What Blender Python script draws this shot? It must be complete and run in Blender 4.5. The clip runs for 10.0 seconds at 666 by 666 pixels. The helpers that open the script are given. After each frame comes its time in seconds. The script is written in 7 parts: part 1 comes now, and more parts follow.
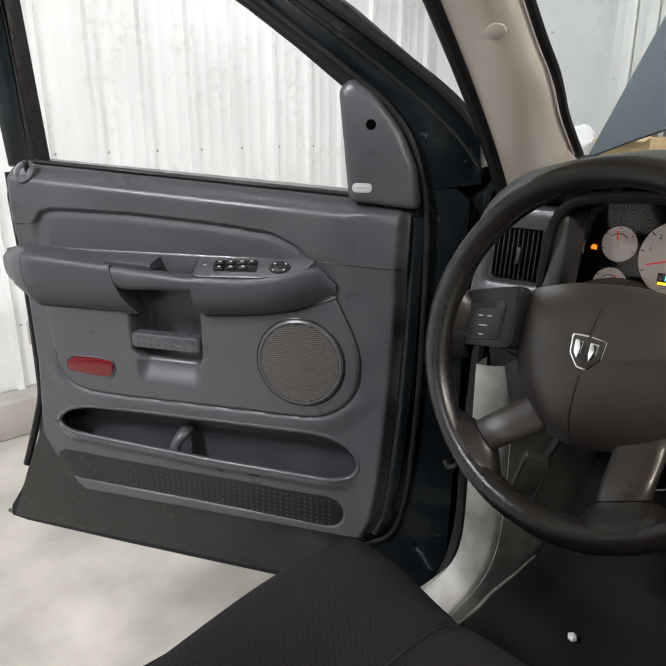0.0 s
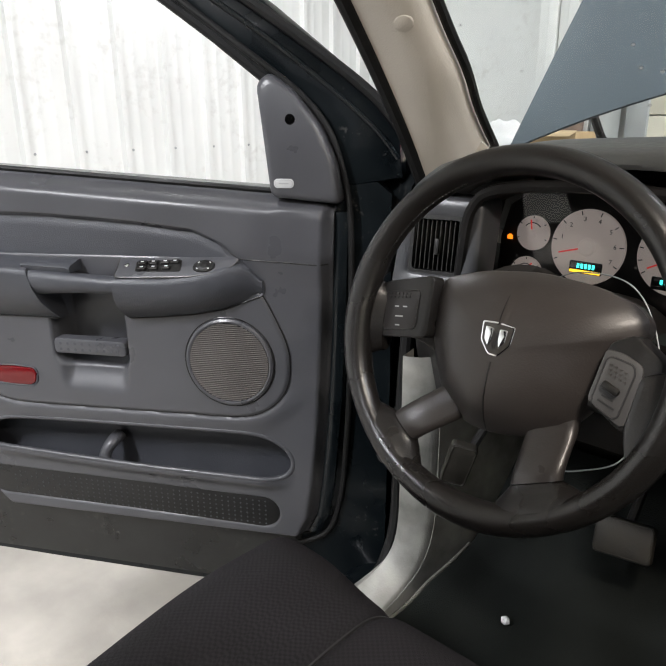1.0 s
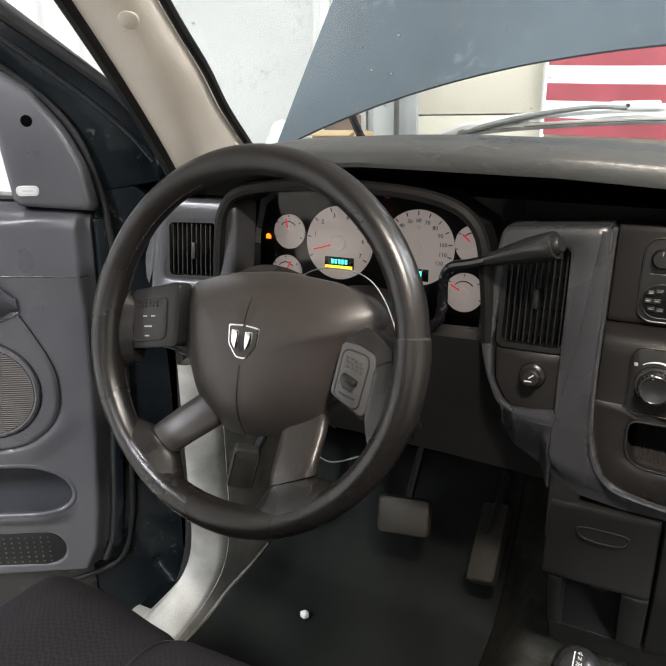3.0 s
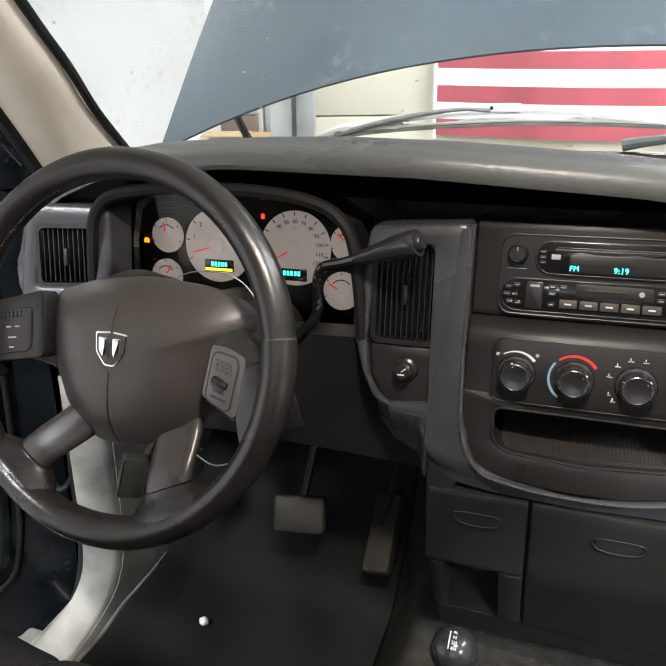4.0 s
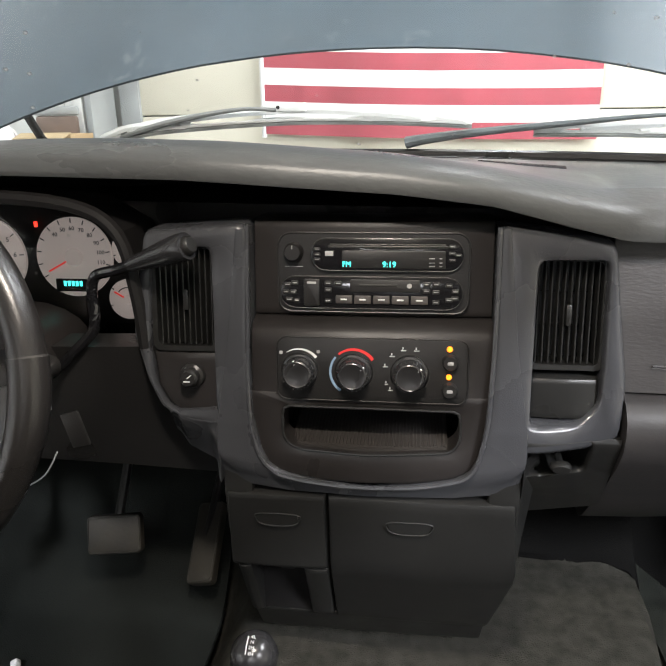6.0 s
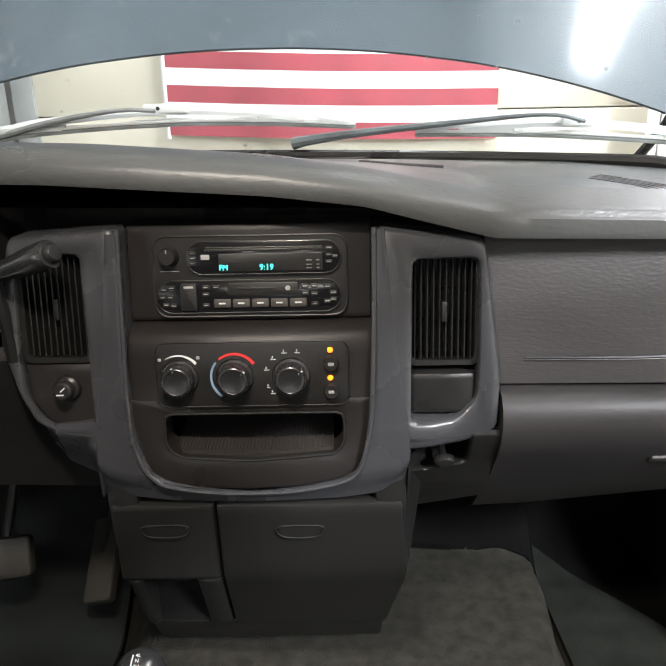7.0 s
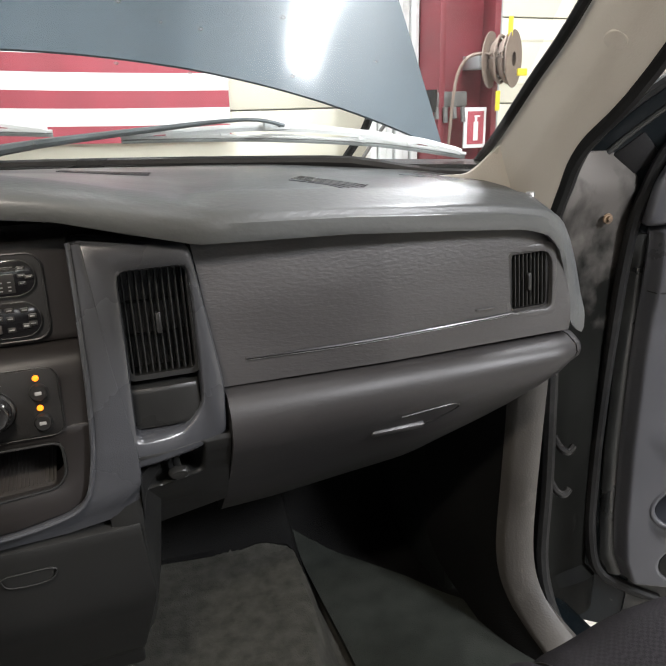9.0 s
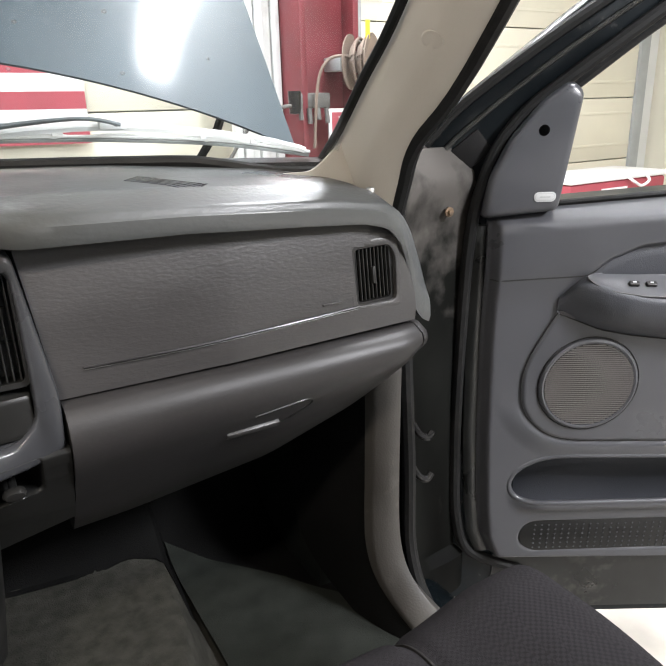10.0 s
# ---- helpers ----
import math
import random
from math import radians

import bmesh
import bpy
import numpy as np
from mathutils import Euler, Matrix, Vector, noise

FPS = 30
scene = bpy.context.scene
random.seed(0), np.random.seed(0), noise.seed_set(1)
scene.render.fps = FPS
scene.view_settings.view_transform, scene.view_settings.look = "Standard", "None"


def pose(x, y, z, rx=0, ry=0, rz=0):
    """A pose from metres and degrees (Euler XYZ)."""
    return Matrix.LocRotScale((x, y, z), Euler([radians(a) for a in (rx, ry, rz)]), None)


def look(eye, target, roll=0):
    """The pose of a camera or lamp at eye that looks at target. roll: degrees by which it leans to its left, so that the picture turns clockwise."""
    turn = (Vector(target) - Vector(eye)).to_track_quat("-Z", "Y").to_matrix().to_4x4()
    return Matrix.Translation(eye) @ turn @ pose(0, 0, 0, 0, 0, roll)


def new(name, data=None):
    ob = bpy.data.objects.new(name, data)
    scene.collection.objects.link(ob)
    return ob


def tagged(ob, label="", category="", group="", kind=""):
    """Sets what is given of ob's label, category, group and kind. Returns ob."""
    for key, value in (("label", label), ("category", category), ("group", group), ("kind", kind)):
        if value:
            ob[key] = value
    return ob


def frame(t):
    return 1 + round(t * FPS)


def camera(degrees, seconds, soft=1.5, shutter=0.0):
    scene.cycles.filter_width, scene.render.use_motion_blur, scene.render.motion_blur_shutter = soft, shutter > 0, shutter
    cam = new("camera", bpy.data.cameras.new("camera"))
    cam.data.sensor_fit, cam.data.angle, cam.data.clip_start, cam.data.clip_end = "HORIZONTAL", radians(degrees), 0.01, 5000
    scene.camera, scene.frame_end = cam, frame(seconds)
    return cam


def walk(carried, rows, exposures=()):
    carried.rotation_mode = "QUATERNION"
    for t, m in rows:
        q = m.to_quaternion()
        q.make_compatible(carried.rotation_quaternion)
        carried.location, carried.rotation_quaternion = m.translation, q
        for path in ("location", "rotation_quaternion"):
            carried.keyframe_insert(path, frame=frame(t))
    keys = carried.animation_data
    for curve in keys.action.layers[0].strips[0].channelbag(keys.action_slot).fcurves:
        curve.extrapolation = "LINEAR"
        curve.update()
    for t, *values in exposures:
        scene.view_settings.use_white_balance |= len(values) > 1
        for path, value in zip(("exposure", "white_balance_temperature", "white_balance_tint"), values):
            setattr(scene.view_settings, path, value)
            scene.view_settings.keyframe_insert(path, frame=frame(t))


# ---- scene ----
cam = camera(53.3, 10.0)
PATH = [
    (0, (-0.152, 0.11, 1.605), (-1.582, 1.363, 0.987), 0.1),
    (0.5, (-0.139, 0.119, 1.603), (-1.531, 1.415, 0.984), -0.3),
    (1, (-0.13, 0.141, 1.597), (-1.452, 1.507, 0.977), -0.5),
    (1.5, (-0.124, 0.157, 1.591), (-1.346, 1.615, 0.971), -0.5),
    (2, (-0.112, 0.175, 1.588), (-1.221, 1.72, 0.97), -0.6),
    (2.5, (-0.098, 0.191, 1.592), (-1.097, 1.808, 0.971), -0.7),
    (4, (-0.036, 0.214, 1.597), (-0.681, 2.001, 0.972), -0.7),
    (4.5, (-0.016, 0.22, 1.597), (-0.556, 2.041, 0.97), -0.7),
    (5, (0.006, 0.227, 1.597), (-0.434, 2.074, 0.969), -0.8),
    (5.5, (0.027, 0.237, 1.596), (-0.316, 2.104, 0.966), -0.9),
    (7, (0.097, 0.255, 1.596), (0.087, 2.151, 0.961), -1.1),
    (7.5, (0.119, 0.253, 1.599), (0.24, 2.145, 0.961), -1.2),
    (8, (0.131, 0.252, 1.598), (0.409, 2.126, 0.959), -1.3),
    (8.5, (0.151, 0.253, 1.596), (0.605, 2.091, 0.953), -1.6),
    (9, (0.158, 0.249, 1.601), (0.814, 2.024, 0.954), -1.5),
    (9.5, (0.185, 0.237, 1.6), (1.002, 1.943, 0.951), -1.6),
    (10, (0.205, 0.23, 1.594), (1.166, 1.86, 0.944), -1.6),
]
EXPOSURES = [(0, 0.0), (0.5, 0.05), (1, 0.14), (1.5, 0.36), (2, 0.48), (2.5, 0.55), (4, 0.62), (5, 0.52), (5.5, 0.52), (7, 0.47), (7.5, 0.36), (8, 0.25), (9, 0.18), (10, 0.22)]
walk(cam, [(t, look(eye, target, roll)) for t, eye, target, roll in PATH], EXPOSURES)

# ---- light ----
world = bpy.data.worlds.new("garage_world")
scene.world = world
world.use_nodes = True
world.node_tree.nodes["Background"].inputs[0].default_value = (0.8, 0.85, 0.9, 1)
world.node_tree.nodes["Background"].inputs[1].default_value = 0.03


def area_lamp(name, eye, target, sx, sy, power, colour):
    data = bpy.data.lights.new(name, "AREA")
    data.shape, data.size, data.size_y, data.energy, data.color = "RECTANGLE", sx, sy, power, colour
    ob = new(name, data)
    ob.matrix_world = look(eye, target)
    return ob


COOL = (0.95, 0.96, 1.01)
CEIL = 3.55
LAMPS = [(-1.3, -1.9, 190), (-3.15, 2.3, 23), (2.3, -1.8, 350), (1.9, 1.1, 70), (2.4, 3.2, 60), (0.6, 3.4, 88), (0.0, -4.2, 30), (-1.3, -6.3, 45), (1.4, -6.3, 35)]
for i, (lx, ly, pw) in enumerate(LAMPS):
    area_lamp("ceiling_lamp", (lx, ly, CEIL - 0.09), (lx, ly + 0.001, 0), 0.25, 1.2, pw, COOL)
area_lamp("dome_lamp", (0.0, 0.42, 1.95), (0.0, 0.5, 0.0), 0.12, 0.07, 8.6, (1.0, 0.90, 0.79))

# added fill light from behind the truck, at an assumed opening
area_lamp("rear_fill", (2.0, -7.95, 1.75), (2.0, 0.0, 1.75), 4.8, 2.3, 22, (0.93, 0.97, 1.03))

# ---- materials ----
def material(name, colour, rough=0.5, metal=0.0, var=0.15, scale=6.0, grain=0.0, grain_scale=300.0, coat=0.0, spec=0.5, emit=0.0, rough_var=0.12, specks=0.0, speck_colour=(0.5, 0.5, 0.48), speck_scale=60.0, transmission=0.0, ior=1.45, stretch=(1, 1, 1), coat_rough=0.06, speck_lo=0.27):
    m = bpy.data.materials.new(name)
    m.use_nodes = True
    nt = m.node_tree
    bs = nt.nodes["Principled BSDF"]
    co = nt.nodes.new("ShaderNodeTexCoord")
    mp = nt.nodes.new("ShaderNodeMapping")
    mp.inputs["Scale"].default_value = stretch
    nt.links.new(co.outputs["Object"], mp.inputs["Vector"])
    nz = nt.nodes.new("ShaderNodeTexNoise")
    nz.inputs["Scale"].default_value = scale
    nz.inputs["Detail"].default_value = 5.0
    nt.links.new(mp.outputs["Vector"], nz.inputs["Vector"])
    ramp = nt.nodes.new("ShaderNodeMapRange")
    ramp.inputs["From Min"].default_value, ramp.inputs["From Max"].default_value = 0.3, 0.7
    ramp.inputs["To Min"].default_value, ramp.inputs["To Max"].default_value = 1 - var, 1 + var
    nt.links.new(nz.outputs["Fac"], ramp.inputs["Value"])
    mul = nt.nodes.new("ShaderNodeMix")
    mul.data_type, mul.blend_type = "RGBA", "MULTIPLY"
    mul.inputs["Factor"].default_value = 1.0
    mul.inputs["A"].default_value = (*colour, 1)
    nt.links.new(ramp.outputs["Result"], mul.inputs["B"])
    out = mul.outputs["Result"]
    if specks > 0:
        vo = nt.nodes.new("ShaderNodeTexNoise")
        vo.inputs["Scale"].default_value, vo.inputs["Detail"].default_value = speck_scale, 8.0
        nt.links.new(mp.outputs["Vector"], vo.inputs["Vector"])
        big = nt.nodes.new("ShaderNodeTexNoise")
        big.inputs["Scale"].default_value, big.inputs["Detail"].default_value = speck_scale / 9, 3.0
        nt.links.new(mp.outputs["Vector"], big.inputs["Vector"])
        ad = nt.nodes.new("ShaderNodeMath")
        ad.operation = "MULTIPLY"
        nt.links.new(vo.outputs["Fac"], ad.inputs[0])
        nt.links.new(big.outputs["Fac"], ad.inputs[1])
        mr = nt.nodes.new("ShaderNodeMapRange")
        mr.inputs["From Min"].default_value, mr.inputs["From Max"].default_value = speck_lo, speck_lo + 0.15
        mr.inputs["To Max"].default_value = specks
        nt.links.new(ad.outputs[0], mr.inputs["Value"])
        m2 = nt.nodes.new("ShaderNodeMix")
        m2.data_type = "RGBA"
        nt.links.new(mr.outputs["Result"], m2.inputs["Factor"])
        nt.links.new(out, m2.inputs["A"])
        m2.inputs["B"].default_value = (*speck_colour, 1)
        out = m2.outputs["Result"]
    nt.links.new(out, bs.inputs["Base Color"])
    rr = nt.nodes.new("ShaderNodeMapRange")
    rr.inputs["From Min"].default_value, rr.inputs["From Max"].default_value = 0.3, 0.7
    rr.inputs["To Min"].default_value, rr.inputs["To Max"].default_value = max(rough - rough_var, 0.02), min(rough + rough_var, 1)
    nt.links.new(nz.outputs["Fac"], rr.inputs["Value"])
    nt.links.new(rr.outputs["Result"], bs.inputs["Roughness"])
    bs.inputs["Metallic"].default_value = metal
    bs.inputs["Specular IOR Level"].default_value = spec
    bs.inputs["Coat Weight"].default_value = coat
    bs.inputs["Coat Roughness"].default_value = coat_rough
    if transmission:
        bs.inputs["Transmission Weight"].default_value, bs.inputs["IOR"].default_value = transmission, ior
    if emit:
        bs.inputs["Emission Color"].default_value = (*colour, 1)
        bs.inputs["Emission Strength"].default_value = emit
    if grain > 0:
        g = nt.nodes.new("ShaderNodeTexNoise")
        g.inputs["Scale"].default_value, g.inputs["Detail"].default_value = grain_scale, 2.0
        nt.links.new(mp.outputs["Vector"], g.inputs["Vector"])
        bp = nt.nodes.new("ShaderNodeBump")
        bp.inputs["Strength"].default_value, bp.inputs["Distance"].default_value = grain, 0.002
        nt.links.new(g.outputs["Fac"], bp.inputs["Height"])
        nt.links.new(bp.outputs["Normal"], bs.inputs["Normal"])
    return m


SLATE = material("slate_trim", (0.035, 0.0362, 0.0398), 0.30, grain=0.13, grain_scale=800, var=0.05)
SLATE_DARK = material("slate_insert", (0.045, 0.0475, 0.056), 0.5, grain=0.35, grain_scale=500, var=0.1)
PAD = material("dash_pad_vinyl", (0.070, 0.073, 0.073), 0.37, grain=0.25, grain_scale=190, var=0.10, stretch=(0.6, 1, 1))
CHARCOAL = material("charcoal_plastic", (0.0125, 0.0125, 0.0120), 0.38, grain=0.09, grain_scale=1000, var=0.12, spec=0.35)
AIRBAG = material("grained_panel", (0.038, 0.0363, 0.0363), 0.40, grain=0.22, grain_scale=300, var=0.14, stretch=(0.4, 1, 1.3))
GLOVE = material("smooth_lid_plastic", (0.025, 0.0235, 0.0235), 0.48, spec=0.3, grain=0.10, grain_scale=320, var=0.10, stretch=(0.5, 1, 1.2))
FASCIA = material("stack_plastic", (0.0165, 0.0147, 0.0142), 0.36, grain=0.09, grain_scale=1000, var=0.1, spec=0.35)
BLACK = material("black_plastic", (0.0145, 0.0140, 0.0138), 0.34, grain=0.1, var=0.2, spec=0.3)
GLOSSY = material("gloss_black", (0.008, 0.008, 0.009), 0.12, rough_var=0.04, var=0.1)
RUBBER = material("black_rubber", (0.009, 0.009, 0.009), 0.55, grain=0.2, grain_scale=200, var=0.3, specks=0.04, speck_colour=(0.2, 0.19, 0.17), spec=0.2)
LEATHER = material("wheel_leather", (0.0100, 0.0090, 0.0085), 0.29, grain=0.10, grain_scale=600, var=0.25, rough_var=0.08, spec=0.45)
BROWNPL = material("hub_plastic", (0.037, 0.032, 0.030), 0.42, grain=0.10, grain_scale=500, var=0.08)
SPOKE = material("spoke_plastic", (0.023, 0.020, 0.0188), 0.36, grain=0.10, grain_scale=500, var=0.1)
GRILLE = material("grille_plastic", (0.105, 0.096, 0.092), 0.45, var=0.08)
HOLE = material("dark_hole", (0.002, 0.002, 0.002), 1.0, spec=0.0, var=0.0)
BEIGE = material("pillar_trim", (0.50, 0.46, 0.40), 0.55, grain=0.2, grain_scale=400, var=0.06)
# kick trim with the passenger side's shade put into its colour
KICKSHADE = material("shaded_kick_trim", (0.047, 0.043, 0.038), 0.55, grain=0.2, grain_scale=300, var=0.25, scale=8, specks=0.35, speck_colour=(0.16, 0.15, 0.13), speck_scale=40, speck_lo=0.33)
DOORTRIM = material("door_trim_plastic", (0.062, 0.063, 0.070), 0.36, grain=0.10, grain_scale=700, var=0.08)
# same trim, scuffed and dusty, lightened for light through the driver's door
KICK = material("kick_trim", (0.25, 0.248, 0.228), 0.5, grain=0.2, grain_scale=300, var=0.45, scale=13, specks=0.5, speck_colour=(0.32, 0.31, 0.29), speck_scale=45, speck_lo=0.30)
PAINT = material("dark_body_paint", (0.0042, 0.0062, 0.0075), 0.32, coat=0.24, coat_rough=0.07, spec=0.15, var=0.25, specks=0.4, speck_colour=(0.22, 0.21, 0.19), speck_scale=110, speck_lo=0.37)
RUSTY = material("rusty_bolt", (0.16, 0.11, 0.07), 0.6, metal=0.4, var=0.5, scale=80)
DUSTYDARK = material("dusty_dark_paint", (0.009, 0.0095, 0.0088), 0.35, var=0.6, scale=10, specks=0.2, speck_colour=(0.16, 0.15, 0.13), speck_scale=50, speck_lo=0.30)
DUSTYHEM = material("dusty_hem", (0.12, 0.115, 0.10), 0.7, grain=0.3, grain_scale=200, var=0.6, scale=14)
JAMB = material("dirty_jamb_paint", (0.007, 0.0085, 0.0095), 0.35, spec=0.12, var=0.8, scale=7, specks=0.26, speck_colour=(0.30, 0.285, 0.26), speck_scale=55, speck_lo=0.31, stretch=(1, 1, 0.35))


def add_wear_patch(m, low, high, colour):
    """Blends a pale colour into the paint above a ragged line."""
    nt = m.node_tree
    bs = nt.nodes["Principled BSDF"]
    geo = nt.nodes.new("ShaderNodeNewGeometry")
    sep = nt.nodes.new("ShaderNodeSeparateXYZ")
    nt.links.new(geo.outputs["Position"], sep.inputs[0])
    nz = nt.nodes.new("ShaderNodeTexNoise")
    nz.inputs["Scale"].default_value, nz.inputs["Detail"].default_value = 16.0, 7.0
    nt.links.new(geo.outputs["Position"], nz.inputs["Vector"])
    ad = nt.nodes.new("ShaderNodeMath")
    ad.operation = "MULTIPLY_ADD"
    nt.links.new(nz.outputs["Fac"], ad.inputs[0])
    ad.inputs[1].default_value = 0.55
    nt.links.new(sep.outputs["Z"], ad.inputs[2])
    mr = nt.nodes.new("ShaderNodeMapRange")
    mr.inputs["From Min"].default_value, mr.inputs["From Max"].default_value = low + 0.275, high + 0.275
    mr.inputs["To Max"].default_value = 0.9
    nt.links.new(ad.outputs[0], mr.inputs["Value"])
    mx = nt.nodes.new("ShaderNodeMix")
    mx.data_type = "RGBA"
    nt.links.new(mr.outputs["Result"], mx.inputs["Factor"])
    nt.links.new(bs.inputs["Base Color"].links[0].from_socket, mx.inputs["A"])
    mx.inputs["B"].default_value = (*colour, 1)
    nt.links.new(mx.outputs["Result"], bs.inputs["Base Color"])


PALEJAMB = material("pale_topped_jamb_paint", (0.0060, 0.0062, 0.0056), 0.55, spec=0.03, var=0.8, scale=7, specks=0.10, speck_colour=(0.30, 0.285, 0.26), speck_scale=55, speck_lo=0.31, stretch=(1, 1, 0.35))
add_wear_patch(PALEJAMB, 1.27, 1.47, (0.095, 0.088, 0.081))
HOODP = material("hood_paint", (0.050, 0.073, 0.092), 0.40, coat=0.7, coat_rough=0.13, var=0.22, scale=2.5, specks=0.3, speck_colour=(0.3, 0.33, 0.34), speck_scale=40, speck_lo=0.36)
CARPET = material("grey_carpet", (0.037, 0.036, 0.031), 0.95, grain=1.0, grain_scale=420, var=0.3, scale=45, spec=0.05)
# near-black carpet colour that stands in for the footwell's shade
TOESHADE = material("shaded_toe_carpet", (0.0070, 0.0070, 0.0068), 0.95, grain=0.6, grain_scale=500, var=0.3, spec=0.03)
PMAT = material("passenger_mat", (0.021, 0.023, 0.020), 0.92, grain=0.8, grain_scale=450, var=0.25, scale=20, spec=0.05)
MAT = material("floor_mat", (0.0115, 0.0130, 0.0119), 0.9, grain=0.6, grain_scale=500, var=0.3, spec=0.05)
FABRIC = material("seat_cloth", (0.0130, 0.0120, 0.0131), 0.92, grain=0.6, grain_scale=900, var=0.2, spec=0.12)


def add_weave(m, scale, lift):
    """A woven check laid over a cloth's colour, with its own relief."""
    nt = m.node_tree
    bs = nt.nodes["Principled BSDF"]
    co = nt.nodes.new("ShaderNodeTexCoord")
    ck = nt.nodes.new("ShaderNodeTexChecker")
    ck.inputs["Scale"].default_value = scale
    ck.inputs["Color1"].default_value, ck.inputs["Color2"].default_value = (1, 1, 1, 1), (lift, lift, lift, 1)
    nt.links.new(co.outputs["Object"], ck.inputs["Vector"])
    mx = nt.nodes.new("ShaderNodeMix")
    mx.data_type, mx.blend_type = "RGBA", "MULTIPLY"
    mx.inputs["Factor"].default_value = 1.0
    old = bs.inputs["Base Color"].links[0].from_socket
    nt.links.new(old, mx.inputs["A"])
    nt.links.new(ck.outputs["Color"], mx.inputs["B"])
    nt.links.new(mx.outputs["Result"], bs.inputs["Base Color"])


add_weave(FABRIC, 240.0, 1.5)
WALLW = material("white_steel_siding", (0.72, 0.73, 0.715), 0.45, var=0.05, scale=2, specks=0.3, speck_colour=(0.35, 0.33, 0.3), speck_scale=22, speck_lo=0.3)
CREAM = material("cream_door_panel", (0.74, 0.71, 0.59), 0.5, var=0.05, scale=2)
CONC = material("concrete_floor", (0.385, 0.36, 0.322), 0.6, var=0.28, scale=2.6, grain=0.3, grain_scale=60, specks=0.3, speck_colour=(0.3, 0.28, 0.25), speck_scale=8)
RED = material("red_cloth", (0.36, 0.065, 0.085), 0.8, var=0.08)
WHITE = material("white_cloth", (0.78, 0.78, 0.78), 0.8, var=0.04)
MAROON = material("maroon_steel", (0.16, 0.022, 0.03), 0.5, var=0.15)
GREY = material("grey_steel", (0.36, 0.38, 0.38), 0.5, var=0.12)
WIPESTEEL = material("painted_wiper_steel", (0.78, 0.80, 0.80), 0.4, metal=0.0, var=0.12)
DUSTY = material("dusty_pedal_rubber", (0.017, 0.015, 0.011), 0.6, grain=0.2, grain_scale=200, var=0.5, scale=25)
PODGREY = material("pod_grey_plastic", (0.064, 0.063, 0.064), 0.36, grain=0.1, grain_scale=500, var=0.06)
BALL = material("satin_ball", (0.018, 0.018, 0.019), 0.22, var=0.1)
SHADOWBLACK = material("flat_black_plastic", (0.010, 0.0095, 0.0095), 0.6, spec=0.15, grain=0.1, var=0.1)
WORNBLADE = material("weathered_blade", (0.24, 0.26, 0.26), 0.6, var=0.3, scale=30)
WORNARM = material("weathered_wiper_paint", (0.125, 0.145, 0.155), 0.5, var=0.25, scale=20)
DARKRIM = material("dark_metal_rim", (0.055, 0.052, 0.049), 0.35, metal=0.3, var=0.1)
CHROME = material("chrome", (0.75, 0.75, 0.76), 0.12, metal=1.0, var=0.1, rough_var=0.06)
ALU = material("worn_aluminium", (0.5, 0.5, 0.5), 0.35, metal=1.0, var=0.2)
SILVER = material("silver_plastic", (0.52, 0.525, 0.53), 0.4, metal=0.2, var=0.06)
# faint emission added to brighten the gauge faces inside the dark cluster
DIAL = material("glowing_dial_face", (0.60, 0.52, 0.48), 0.5, var=0.05, emit=0.20)
INK = material("dark_ink", (0.02, 0.02, 0.022), 0.6, var=0.05)
INKW = material("white_ink", (0.62, 0.63, 0.63), 0.6, var=0.05)
INKG = material("grey_ink", (0.3, 0.3, 0.3), 0.6, var=0.05)
NEEDLE = material("red_needle", (0.75, 0.05, 0.04), 0.5, emit=0.35)
REDLENS = material("red_reflector_lens", (0.12, 0.001, 0.003), 0.12, coat=0.0, var=0.12)
CYAN = material("cyan_display", (0.05, 0.85, 0.75), 0.4, emit=2.2, var=0.0)
AMBER = material("amber_lamp", (1.0, 0.24, 0.012), 0.4, emit=1.6, var=0.0)
AMBERDIM = material("amber_display", (1.0, 0.6, 0.03), 0.4, emit=1.6, var=0.0)
REDLAMP = material("red_lamp", (1.0, 0.04, 0.02), 0.4, emit=1.6, var=0.0)
REDINK = material("red_ink", (0.65, 0.03, 0.03), 0.5, var=0.05)
BLUEINK = material("blue_ink", (0.2, 0.3, 0.42), 0.5, var=0.05)
YELLOW = material("yellow_plastic", (0.75, 0.6, 0.03), 0.5, var=0.1)
CARD = material("cardboard", (0.42, 0.3, 0.16), 0.85, var=0.15)
TAN = material("tan_wood", (0.5, 0.38, 0.22), 0.7, var=0.15, stretch=(1, 8, 1))
LAMPGLOW = material("lamp_diffuser", (0.95, 0.98, 1.0), 0.5, emit=9.0, var=0.0)


